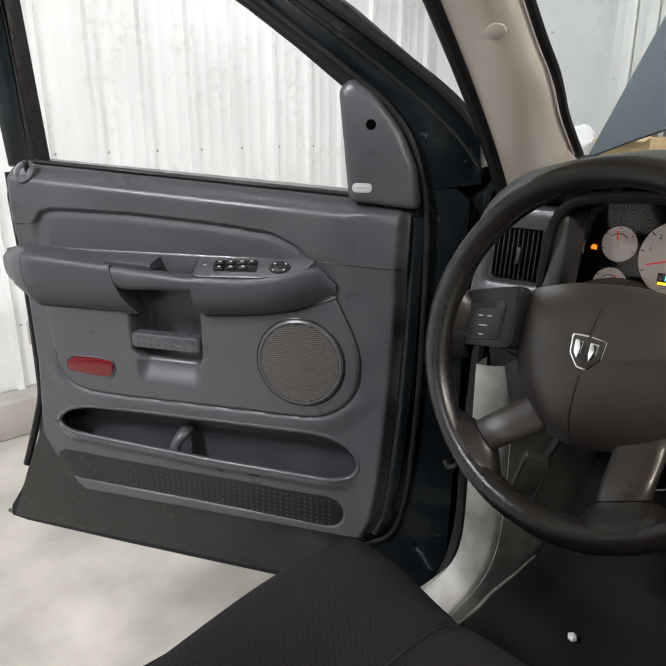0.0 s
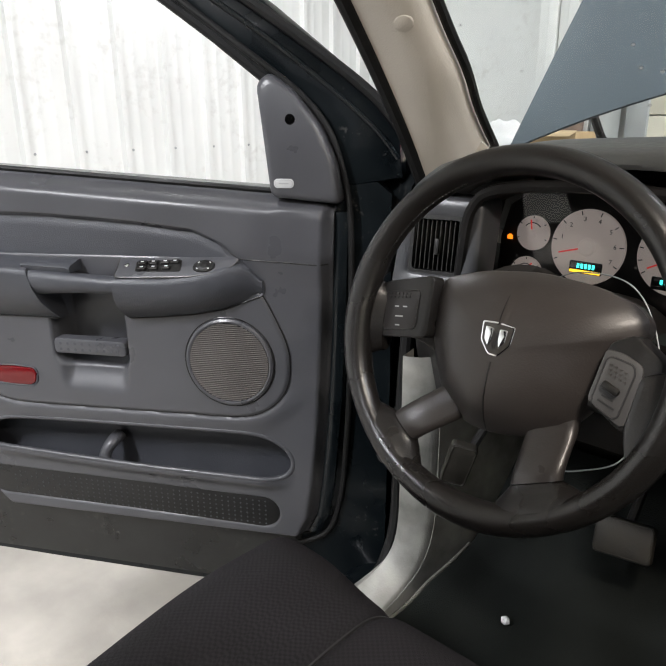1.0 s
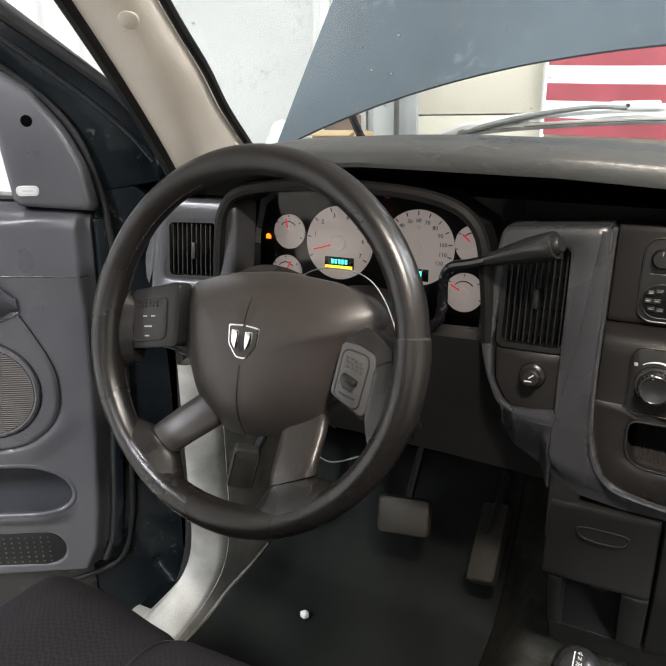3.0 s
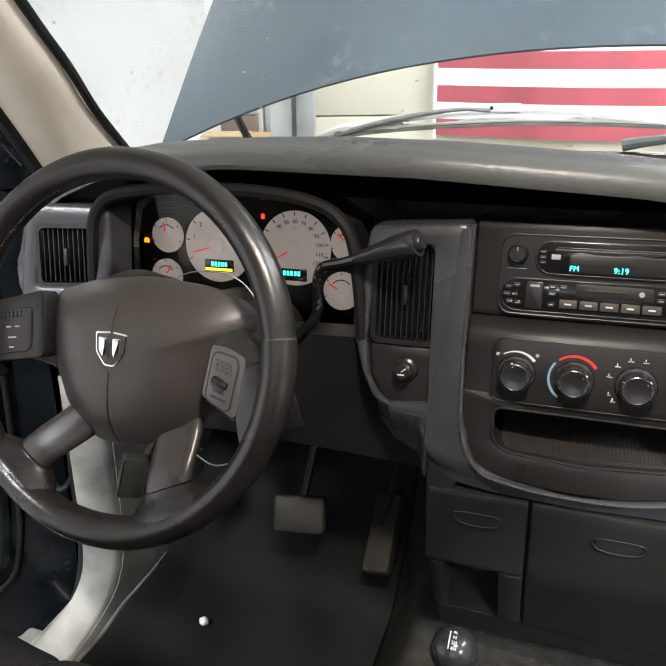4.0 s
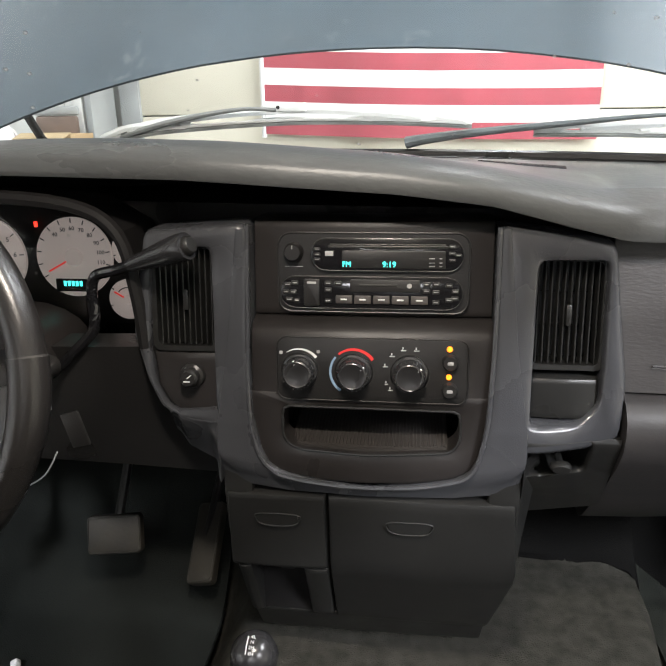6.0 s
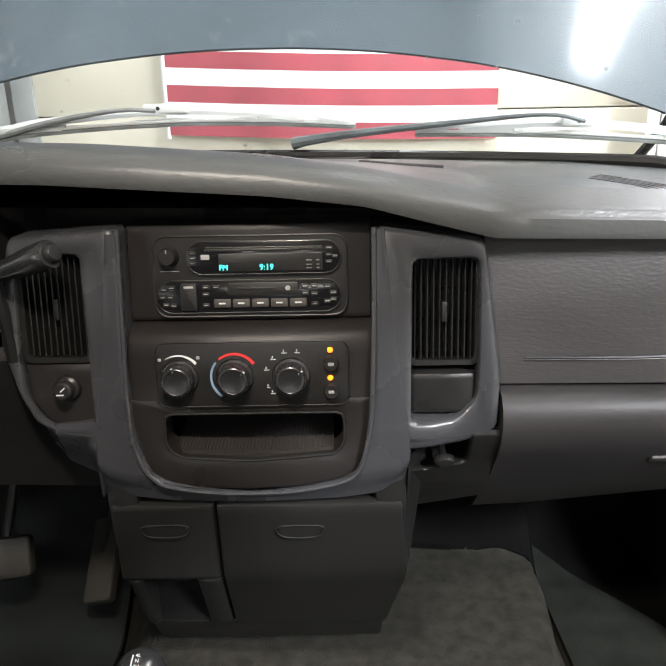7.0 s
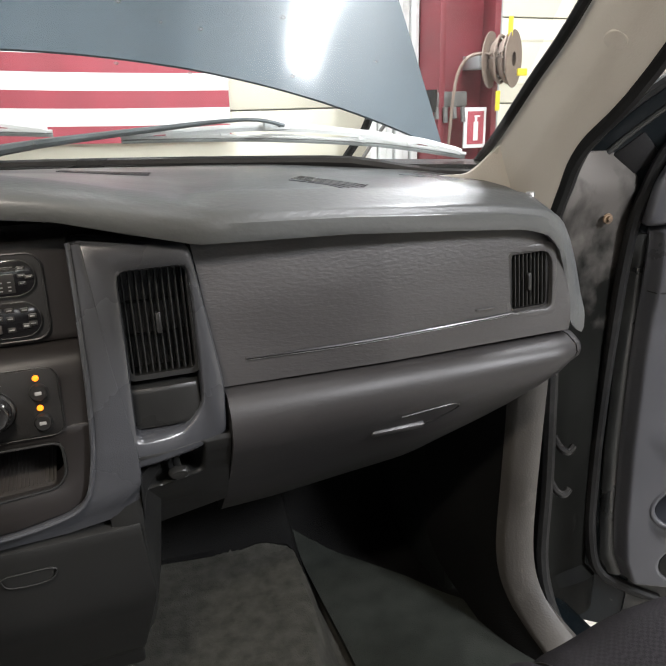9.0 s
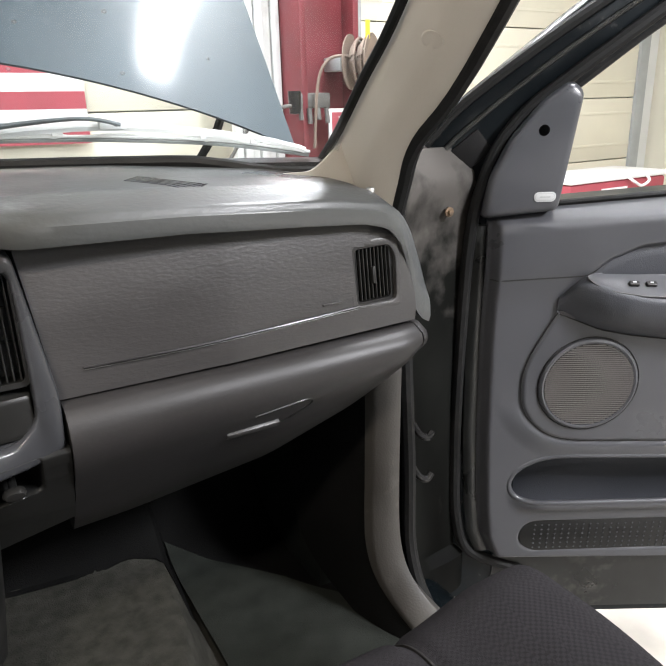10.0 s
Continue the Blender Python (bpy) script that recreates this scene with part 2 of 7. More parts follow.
def glass_material(name, tint, dirt):
    m = bpy.data.materials.new(name)
    m.use_nodes = True
    nt = m.node_tree
    nt.nodes.remove(nt.nodes["Principled BSDF"])
    out = nt.nodes["Material Output"]
    tr = nt.nodes.new("ShaderNodeBsdfTransparent")
    tr.inputs[0].default_value = (*tint, 1)
    gl = nt.nodes.new("ShaderNodeBsdfGlossy")
    gl.inputs["Roughness"].default_value = 0.02
    fr = nt.nodes.new("ShaderNodeFresnel")
    fr.inputs[0].default_value = 1.45
    mx = nt.nodes.new("ShaderNodeMixShader")
    nt.links.new(fr.outputs[0], mx.inputs[0])
    nt.links.new(tr.outputs[0], mx.inputs[1])
    nt.links.new(gl.outputs[0], mx.inputs[2])
    df = nt.nodes.new("ShaderNodeBsdfDiffuse")
    df.inputs[0].default_value = (0.75, 0.75, 0.75, 1)
    co = nt.nodes.new("ShaderNodeTexCoord")
    n1 = nt.nodes.new("ShaderNodeTexNoise")
    n1.inputs["Scale"].default_value, n1.inputs["Detail"].default_value = 3.0, 6.0
    nt.links.new(co.outputs["Object"], n1.inputs["Vector"])
    vo = nt.nodes.new("ShaderNodeTexVoronoi")
    vo.inputs["Scale"].default_value = 24.0
    nt.links.new(co.outputs["Object"], vo.inputs["Vector"])
    sp = nt.nodes.new("ShaderNodeMapRange")
    sp.inputs["From Min"].default_value, sp.inputs["From Max"].default_value = 0.0, 0.10
    sp.inputs["To Min"].default_value, sp.inputs["To Max"].default_value = 0.75, 0.0
    nt.links.new(vo.outputs["Distance"], sp.inputs["Value"])
    gate = nt.nodes.new("ShaderNodeMapRange")
    gate.inputs["From Min"].default_value, gate.inputs["From Max"].default_value = 0.45, 0.57
    nt.links.new(n1.outputs["Fac"], gate.inputs["Value"])
    pr = nt.nodes.new("ShaderNodeMath")
    pr.operation = "MULTIPLY"
    nt.links.new(sp.outputs["Result"], pr.inputs[0])
    nt.links.new(gate.outputs["Result"], pr.inputs[1])
    film = nt.nodes.new("ShaderNodeMapRange")
    film.inputs["From Min"].default_value, film.inputs["From Max"].default_value = 0.35, 0.75
    film.inputs["To Min"].default_value, film.inputs["To Max"].default_value = dirt * 0.4, dirt
    nt.links.new(n1.outputs["Fac"], film.inputs["Value"])
    sm = nt.nodes.new("ShaderNodeMath")
    sm.operation, sm.use_clamp = "ADD", True
    nt.links.new(film.outputs["Result"], sm.inputs[0])
    nt.links.new(pr.outputs[0], sm.inputs[1])
    m2 = nt.nodes.new("ShaderNodeMixShader")
    nt.links.new(sm.outputs[0], m2.inputs[0])
    nt.links.new(mx.outputs[0], m2.inputs[1])
    nt.links.new(df.outputs[0], m2.inputs[2])
    nt.links.new(m2.outputs[0], out.inputs[0])
    return m


GLASS = glass_material("windshield_glass", (0.93, 0.96, 0.95), 0.12)
CLEAR = glass_material("clear_lens", (0.97, 0.97, 0.97), 0.0)

# ---- building helpers ----
def part(name, bm, mat, parent=None, label="", smooth=35):
    bmesh.ops.recalc_face_normals(bm, faces=bm.faces)
    lim = radians(smooth)
    for f in bm.faces:
        f.smooth = True
    for e in bm.edges:
        if len(e.link_faces) == 2 and e.calc_face_angle(0) > lim:
            e.smooth = False
    me = bpy.data.meshes.new(name)
    bm.to_mesh(me)
    bm.free()
    me.materials.append(mat)
    ob = new(name, me)
    if parent is not None:
        ob.parent = parent
        ob.matrix_parent_inverse = parent_matrix(parent).inverted()
    if label:
        ob["label"] = label
    return ob


def parent_matrix(ob):
    """Parts are built in world places under things that only have a location, and parts of parts keep the identity."""
    return Matrix.Translation(ob.location) if ob.parent is None else Matrix.Identity(4)


def thing(name, at, label, category, group="", kind=""):
    ob = new(name)
    ob.empty_display_size = 0.05
    ob.location = at
    return tagged(ob, label, category, group, kind)


def solid(name, bm, mat, label, category, group="", kind="", smooth=35):
    return tagged(part(name, bm, mat, smooth=smooth), label, category, group, kind)


def moved(bm, m):
    bmesh.ops.transform(bm, matrix=m, verts=bm.verts)
    return bm


def merged(*bms):
    out = bmesh.new()
    for b in bms:
        me = bpy.data.meshes.new("tmp")
        b.to_mesh(me)
        b.free()
        out.from_mesh(me)
        bpy.data.meshes.remove(me)
    return out


def box(x0, x1, y0, y1, z0, z1, b=0.003, seg=2):
    bm = bmesh.new()
    bmesh.ops.create_cube(bm, size=1)
    moved(bm, Matrix.LocRotScale(((x0 + x1) / 2, (y0 + y1) / 2, (z0 + z1) / 2), None, (abs(x1 - x0), abs(y1 - y0), abs(z1 - z0))))
    b = min(b, 0.49 * min(abs(x1 - x0), abs(y1 - y0), abs(z1 - z0)))
    if b > 0:
        bmesh.ops.bevel(bm, geom=bm.edges[:], offset=b, segments=seg, profile=0.5, affect="EDGES")
    return bm


def prism(outline, d0, d1, m, b=0.0, seg=2):
    """Outline (a, b) extruded along the third axis from d0 to d1, placed by m; the d0 face has rounded edges."""
    bm = bmesh.new()
    lo = [bm.verts.new((p[0], p[1], d0)) for p in outline]
    hi = [bm.verts.new((p[0], p[1], d1)) for p in outline]
    front = bm.faces.new(lo)
    bm.faces.new(hi[::-1])
    n = len(lo)
    for i in range(n):
        bm.faces.new((lo[i], hi[i], hi[(i + 1) % n], lo[(i + 1) % n]))
    if b > 0:
        bmesh.ops.recalc_face_normals(bm, faces=bm.faces)
        bmesh.ops.bevel(bm, geom=front.edges[:], offset=b, segments=seg, profile=0.5, affect="EDGES")
    return moved(bm, m)


def ring_prism(outer, inner, d0, d1, m):
    """A frame: the band between two outlines of equal count, extruded."""
    bm = bmesh.new()
    rows = [[bm.verts.new((p[0], p[1], d)) for p in o] for o, d in ((outer, d1), (outer, d0), (inner, d0), (inner, d1))]
    n = len(outer)
    for k in range(4):
        a, c = rows[k], rows[(k + 1) % 4]
        for i in range(n):
            bm.faces.new((a[i], a[(i + 1) % n], c[(i + 1) % n], c[i]))
    return moved(bm, m)


def rrect(w, h, r, n=5, cx=0.0, cy=0.0):
    pts = []
    for qx, qy, a0 in ((1, 1, 0), (-1, 1, 90), (-1, -1, 180), (1, -1, 270)):
        for k in range(n + 1):
            a = radians(a0 + 90 * k / n)
            pts.append((cx + qx * (w / 2 - r) + r * math.cos(a), cy + qy * (h / 2 - r) + r * math.sin(a)))
    return pts


def circle(r, n=32, cx=0.0, cy=0.0):
    return [(cx + r * math.cos(2 * math.pi * i / n), cy + r * math.sin(2 * math.pi * i / n)) for i in range(n)]


def rounded(poly, r, n=4):
    """Round the corners of a polygon."""
    out = []
    k = len(poly)
    for i in range(k):
        p0, p, p1 = Vector(poly[i - 1]), Vector(poly[i]), Vector(poly[(i + 1) % k])
        d0, d1 = p0 - p, p1 - p
        q = min(r, d0.length * 0.45, d1.length * 0.45)
        a, c = p + d0.normalized() * q, p + d1.normalized() * q
        for j in range(n + 1):
            t = j / n
            out.append(tuple(a * (1 - t) ** 2 + p * 2 * t * (1 - t) + c * t ** 2))
    return out


def lathe(profile, m, n=32):
    """Profile of (radius, height) turned round the third axis."""
    bm = bmesh.new()
    rows = []
    for r, h in profile:
        if r < 1e-6:
            rows.append([bm.verts.new((0, 0, h))])
        else:
            rows.append([bm.verts.new((r * math.cos(2 * math.pi * i / n), r * math.sin(2 * math.pi * i / n), h)) for i in range(n)])
    for a, c in zip(rows, rows[1:]):
        for i in range(n):
            j = (i + 1) % n
            if len(a) == 1 and len(c) == 1:
                continue
            if len(a) == 1:
                bm.faces.new((a[0], c[i], c[j]))
            elif len(c) == 1:
                bm.faces.new((a[i], a[j], c[0]))
            else:
                bm.faces.new((a[i], a[j], c[j], c[i]))
    return moved(bm, m)


def loft(rings, closed=True, caps=True):
    bm = bmesh.new()
    rows = [[bm.verts.new(p) for p in r] for r in rings]
    n = len(rings[0])
    for a, c in zip(rows, rows[1:]):
        for i in range(n if closed else n - 1):
            bm.faces.new((a[i], a[(i + 1) % n], c[(i + 1) % n], c[i]))
    if caps and closed:
        bm.faces.new(rows[0])
        bm.faces.new(rows[-1][::-1])
    return bm


def smooth_path(pts, n=6):
    """Catmull-Rom through the points."""
    pts = [Vector(p) for p in pts]
    out = []
    for i in range(len(pts) - 1):
        p0, p1, p2, p3 = pts[max(i - 1, 0)], pts[i], pts[i + 1], pts[min(i + 2, len(pts) - 1)]
        for k in range(n):
            t = k / n
            out.append(0.5 * (2 * p1 + (p2 - p0) * t + (2 * p0 - 5 * p1 + 4 * p2 - p3) * t * t + (3 * p1 - p0 - 3 * p2 + p3) * t ** 3))
    return out + [pts[-1]]


def tube(pts, radius, n=10, closed=False, flat=1.0, up=(0, 0, 1)):
    pts = [Vector(p) for p in pts]
    rings = []
    k = len(pts)
    for i, p in enumerate(pts):
        d = (pts[(i + 1) % k] - pts[i - 1]) if closed else (pts[min(i + 1, k - 1)] - pts[max(i - 1, 0)])
        d.normalize()
        u = Vector(up)
        a = d.cross(u)
        if a.length < 1e-3:
            a = d.cross(Vector((1, 0, 0)))
        a.normalize()
        c = a.cross(d)
        r = radius[i] if isinstance(radius, (list, tuple)) else radius
        rings.append([p + a * (r * math.cos(2 * math.pi * j / n)) + c * (r * flat * math.sin(2 * math.pi * j / n)) for j in range(n)])
    if closed:
        rings.append(rings[0])
        bm = loft(rings, True, False)
        bmesh.ops.remove_doubles(bm, verts=bm.verts, dist=1e-6)
        return bm
    return loft(rings)


def sheet(fn, nu, nv, thick=0.0, away=(0, 1, 0)):
    """A surface fn(u, v) for u, v in 0..1; with thick, a second skin is set back along away and the rim is closed."""
    bm = bmesh.new()
    grid = [[Vector(fn(i / nu, j / nv)) for j in range(nv + 1)] for i in range(nu + 1)]
    top = [[bm.verts.new(p) for p in r] for r in grid]
    for i in range(nu):
        for j in range(nv):
            bm.faces.new((top[i][j], top[i + 1][j], top[i + 1][j + 1], top[i][j + 1]))
    if thick:
        off = Vector(away).normalized() * thick
        back = [[bm.verts.new(p + off) for p in r] for r in grid]
        for i in range(nu):
            for j in range(nv):
                bm.faces.new((back[i][j], back[i][j + 1], back[i + 1][j + 1], back[i + 1][j]))
        rim = [(i, 0) for i in range(nu)] + [(nu, j) for j in range(nv)] + [(i, nv) for i in range(nu, 0, -1)] + [(0, j) for j in range(nv, 0, -1)]
        for a, c in zip(rim, rim[1:] + rim[:1]):
            bm.faces.new((top[a[0]][a[1]], top[c[0]][c[1]], back[c[0]][c[1]], back[a[0]][a[1]]))
    return bm


def lerp(a, b, t):
    return a + (b - a) * t


def table(xs, ys):
    return lambda x: float(np.interp(x, xs, ys))


def soft(xs, ys, w=0.018):
    return lambda x: sum(np.interp(x + d, xs, ys) for d in (-w, -w / 2, 0, w / 2, w)) / 5


def sstep(a, b, x):
    t = min(max((x - a) / (b - a), 0.0), 1.0)
    return t * t * (3 - 2 * t)


def text(name, body, size, m, mat, parent, depth=0.0003):
    """Lettering, as a mesh in the first two axes of m."""
    cu = bpy.data.curves.new(name, "FONT")
    cu.body, cu.size, cu.align_x, cu.align_y, cu.extrude = body, size, "CENTER", "CENTER", depth
    cu.resolution_u = 2
    ob = bpy.data.objects.new(name, cu)
    me = bpy.data.meshes.new_from_object(ob)
    bpy.data.objects.remove(ob)
    bm = bmesh.new()
    bm.from_mesh(me)
    bpy.data.meshes.remove(me)
    moved(bm, m)
    return part(name, bm, mat, parent)


def facing(x, y, z, lean=0.0, turn=0.0):
    """A frame on a surface that looks back at the cabin: first axis to the right, second up, third towards the cabin; lean tips its top forward."""
    return pose(x, y, z, 90 - lean, 0, turn)


def face_cabin(ob):
    """Turn the normals of a pane so that they look back at the cabin."""
    me = ob.data
    if me.polygons[len(me.polygons) // 2].normal.y > 0:
        me.flip_normals()

# ---- the garage ----
WX0, WX1, WY0, WY1 = -3.75, 6.2, -8.0, 4.3
tagged(part("floor", box(WX0 - 0.3, WX1 + 0.3, WY0 - 0.3, WY1 + 0.3, -0.2, 0.0, 0), CONC), "stained light grey concrete garage floor", "floor", kind="structure")
tagged(part("ceiling", box(WX0 - 0.3, WX1 + 0.3, WY0 - 0.3, WY1 + 0.3, CEIL, CEIL + 0.15, 0), WALLW), "white sheet ceiling of the garage", "ceiling", kind="structure")
tagged(part("wall_west", box(WX0 - 0.2, WX0 - 0.045, WY0 - 0.3, WY1 + 0.3, 0.0, CEIL, 0), WALLW), "white steel-clad wall behind ribbed siding", "wall", kind="structure")
# the gap in this unseen wall is assumed, to go with the rear fill
tagged(part("wall_south", merged(box(WX0 - 0.04, -2.1, WY0 - 0.2, WY0, 0.0, CEIL, 0), box(4.5, WX1, WY0 - 0.2, WY0, 0.0, CEIL, 0), box(-2.1, 4.5, WY0 - 0.2, WY0, 2.95, CEIL, 0)), WALLW), "unseen white wall behind the truck, with an opening added for the fill light", "wall", kind="structure")
tagged(part("wall_east", box(WX1, WX1 + 0.2, WY0 - 0.3, WY1 + 0.3, 0.0, CEIL, 0), CREAM), "cream wall on the far side", "wall", kind="structure")
tagged(part("wall_north", box(WX0 - 0.04, WX1, WY1 + 0.06, WY1 + 0.2, 0.0, CEIL, 0), WALLW), "white wall in front of the truck", "wall", kind="structure")

# ribbed siding on the west wall
RIB = 0.29


def siding_panel(y0):
    prof = [(0.0, 0.0), (0.012, 0.030), (0.040, 0.030), (0.052, 0.0), (0.115, 0.0), (0.124, 0.0025), (0.136, 0.0025), (0.145, 0.0), (0.200, 0.0), (0.209, 0.0025), (0.221, 0.0025), (0.230, 0.0)]
    pts = []
    for k in range(3):
        for a, h in prof:
            pts.append((y0 + k * RIB + a, h))
    pts.append((y0 + 3 * RIB, 0.0))
    rings = [[(WX0 - 0.04 + h, y, z) for y, h in pts] for z in (0.2, CEIL)]
    return loft(rings, closed=False, caps=False)


siding = thing("steel_siding", (WX0, 0, 0.2), "white ribbed steel siding sheets with screws on the wall", "wall siding", kind="structure")
y_start = 2.22 - 0.05 - 24 * RIB
for k in range(11):
    if y_start + k * 3 * RIB < WY1:
        part("siding_sheet", siding_panel(y_start + k * 3 * RIB), WALLW, siding, smooth=20)
screw = lathe([(0, 0.004), (0.006, 0.004), (0.008, 0.0), (0.0, 0.0)], pose(0, 0, 0, 0, 90, 0), 8)
first = None
for k in range(34):
    for zz in (0.55, 1.42, 2.6):
        y = y_start + 0.075 + k * RIB
        if y > WY1:
            continue
        if first is None:
            first = part("screw", screw, GREY, siding)
            first.location = (WX0 - 0.04, y, zz)
            first.matrix_parent_inverse = Matrix.Translation((-WX0, 0, -0.2))
        else:
            o = first.copy()
            scene.collection.objects.link(o)
            o.location = (WX0 - 0.04, y, zz)
part("floor_kerb", box(WX0 - 0.03, WX0 + 0.14, WY0, WY1, 0.0, 0.2, 0.015), CONC, siding, "low concrete kerb")

# sectional garage doors in the north wall
def garage_door(name, x0, x1, label, lines=True):
    d = thing(name, ((x0 + x1) / 2, WY1, 0), label, "garage door", kind="structure")
    z = 0.0
    while z < 2.95:
        b = box(x0 + 0.05, x1 - 0.05, WY1 - 0.02, WY1 + 0.03, z + 0.003, z + 0.525, 0.006)
        p = part("door_section", b, CREAM, d)
        if lines:
            for zz in (0.13, 0.40):
                part("pressed_rib", box(x0 + 0.06, x1 - 0.06, WY1 - 0.026, WY1 - 0.018, z + zz - 0.012, z + zz + 0.012, 0.004), CREAM, p)
        z += 0.53
    for x in (x0, x1):
        part("door_jamb", box(x - 0.06, x + 0.06, WY1 - 0.05, WY1 + 0.05, 0, 3.1, 0.004), GREY, d)
    return d


garage_door("garage_door_1", -1.66, 2.35, "cream sectional garage door behind the flag", False)
garage_door("garage_door_2", 2.80, 5.87, "cream sectional garage door with grey tracks")

# steel frame column with the things on it
col = thing("steel_column", (2.95, WY1 - 0.35, 0), "maroon painted steel column of the building", "column", kind="structure")
part("web", box(2.07, 2.38, 3.72, 3.75, 0, CEIL, 0.002), MAROON, col)
part("flange", box(2.04, 2.075, 3.60, 3.87, 0, CEIL, 0.002), MAROON, col)
part("flange", box(2.375, 2.41, 3.60, 3.87, 0, CEIL, 0.002), MAROON, col)
wt = thing("wall_trim", (1.9, 3.9, 0), "white corrugated trim beside the garage door", "wall trim", kind="structure")
for k in range(6):
    part("trim_strip", box(1.74 + k * 0.05, 1.783 + k * 0.05, 3.84 - 0.02 * (k % 2), 3.9, 0, CEIL, 0.006), WALLW, wt)

# flag on the door
flag = thing("striped_flag", (0.0, WY1 - 0.06, 1.4), "red and white striped cloth flag hung on the garage door", "flag")
FX0, FX1, FZ0, FH = -0.83, 1.03, 1.43, 0.0905


def stripe(k):
    def fn(u, v):
        x = lerp(FX0, FX1, u)
        z = FZ0 + (k + v) * FH + 0.05 * (1 - u) - 0.012 * math.sin(u * 3.1)
        return (x, WY1 - 0.075 + 0.005 * math.sin(u * 19 + z * 3) + 0.002 * math.sin(u * 41 + z * 7), z)
    return sheet(fn, 60, 2, 0.003, (0, 1, 0))


for k in range(13):
    part("stripe", stripe(k), RED if k % 2 == 0 else WHITE, flag)
part("hem", tube([(FX0 - 0.012, WY1 - 0.075, FZ0 + 0.03), (FX0 - 0.012, WY1 - 0.07, FZ0 + 13 * FH + 0.05)], 0.014, 8), WHITE, flag, "white canvas heading of the flag")

# lamps on the ceiling
for lx, ly, _ in LAMPS:
    lamp = thing("ceiling_light", (lx, ly, CEIL), "long white strip light on the ceiling", "ceiling light", "ceiling strip lights")
    part("housing", box(lx - 0.15, lx + 0.15, ly - 0.64, ly + 0.64, CEIL - 0.05, CEIL - 0.002, 0.008), WALLW, lamp)
    part("diffuser", box(lx - 0.12, lx + 0.12, ly - 0.6, ly + 0.6, CEIL - 0.08, CEIL - 0.05, 0.01), LAMPGLOW, lamp)

# left front corner: white column, shelf with boxes
wc = thing("white_column", (-2.0, WY1 - 0.3, 0), "white corrugated column beside the garage door", "column", kind="structure")
for k in range(6):
    part("column_strip", box(-2.16 + k * 0.06, -2.105 + k * 0.06, WY1 - 0.34 - 0.02 * (k % 2), WY1 - 0.1, 0, CEIL, 0.006), WALLW, wc)
part("column_edge", box(-1.79, -1.75, WY1 - 0.36, WY1 - 0.05, 0, CEIL, 0.004), GREY, wc)
bench = thing("work_bench", (-2.2, 3.55, 0), "low grey steel bench by the wall", "bench")
part("top", box(-2.75, -1.62, 3.3, 3.85, 1.36, 1.40, 0.005), GREY, bench)
for bx in (-2.70, -1.67):
    for by in (3.35, 3.80):
        part("leg", box(bx - 0.02, bx + 0.02, by - 0.02, by + 0.02, 0, 1.36, 0.003), GREY, bench)
cb = thing("cardboard_box", (-1.82, 3.6, 1.40), "open brown cardboard box on the bench", "box")
part("carton", box(-1.95, -1.69, 3.55, 3.80, 1.40, 1.51, 0.004), CARD, cb)
part("flap", moved(box(-0.13, 0.13, -0.10, 0.0, 0, 0.005, 0.001), pose(-1.82, 3.55, 1.515, 14, 0, 4)), TAN, cb)
cz = thing("brown_case", (-1.86, 3.83, 1.40), "worn brown case behind the cardboard box", "case")
part("case", box(-2.02, -1.78, 3.81, 3.845, 1.40, 1.60, 0.015), material("brown_vinyl", (0.16, 0.11, 0.085), 0.6, var=0.3, scale=12), cz)
part("lid", box(-2.03, -1.77, 3.808, 3.847, 1.602, 1.65, 0.015), GREY, cz)
def bag_fn(u, v):
    a = u * 2 * math.pi
    r = 1.0 - 0.55 * v ** 2 + 0.06 * noise.noise((math.cos(a) * 2, math.sin(a) * 2, v * 3))
    return (-2.10 + 0.145 * r * math.cos(a), 3.55 + 0.11 * r * math.sin(a), 1.40 + 0.17 * v + 0.02 * noise.noise((u * 9, v * 4, 1)))


solid("white_bag", sheet(bag_fn, 40, 14), WHITE, "crumpled white plastic bag on the bench", "bag")

# by the right-hand column: hose reel, sign, tool chest
reel = thing("hose_reel", (2.38, 3.60, 1.80), "grey air hose reel with yellow tags on the column", "hose reel")
HOSE = material("air_hose", (0.2, 0.15, 0.12), 0.6, var=0.15)
RT = Matrix.Translation((2.375, 3.52, 1.815)) @ Matrix.Scale(0.72, 4) @ Matrix.Translation((-3.03, -3.62, -2.02))
RX = pose(3.03, 3.62, 2.02, 90, 0, 38)
part("bracket", moved(box(2.86, 2.98, 3.66, 3.96, 1.96, 2.06, 0.006), RT), GREY, reel)
part("drum", moved(lathe([(0.05, -0.09), (0.20, -0.09), (0.20, -0.082), (0.08, -0.08), (0.08, 0.08), (0.20, 0.082), (0.20, 0.09), (0.05, 0.09)], RX, 32), RT), HOSE, reel)
for k in range(6):
    r = 0.12 + 0.022 * (k % 3)
    part("hose_coil", moved(tube([RX @ Vector((r * math.cos(a * 0.2618), r * math.sin(a * 0.2618), -0.05 + 0.02 * k)) for a in range(24)], 0.012, 8, True), RT), HOSE, reel)
part("hose_end", moved(tube(smooth_path([(2.98, 3.6, 2.03), (2.85, 3.6, 2.06), (2.72, 3.62, 2.02), (2.66, 3.66, 1.85), (2.64, 3.7, 1.4)], 5), 0.012, 8), RT), HOSE, reel)
part("tag", moved(box(3.00, 3.03, 3.50, 3.52, 2.17, 2.30, 0.003), RT), YELLOW, reel)
part("tag", moved(box(2.92, 2.95, 3.50, 3.52, 1.66, 1.80, 0.003), RT), YELLOW, reel)
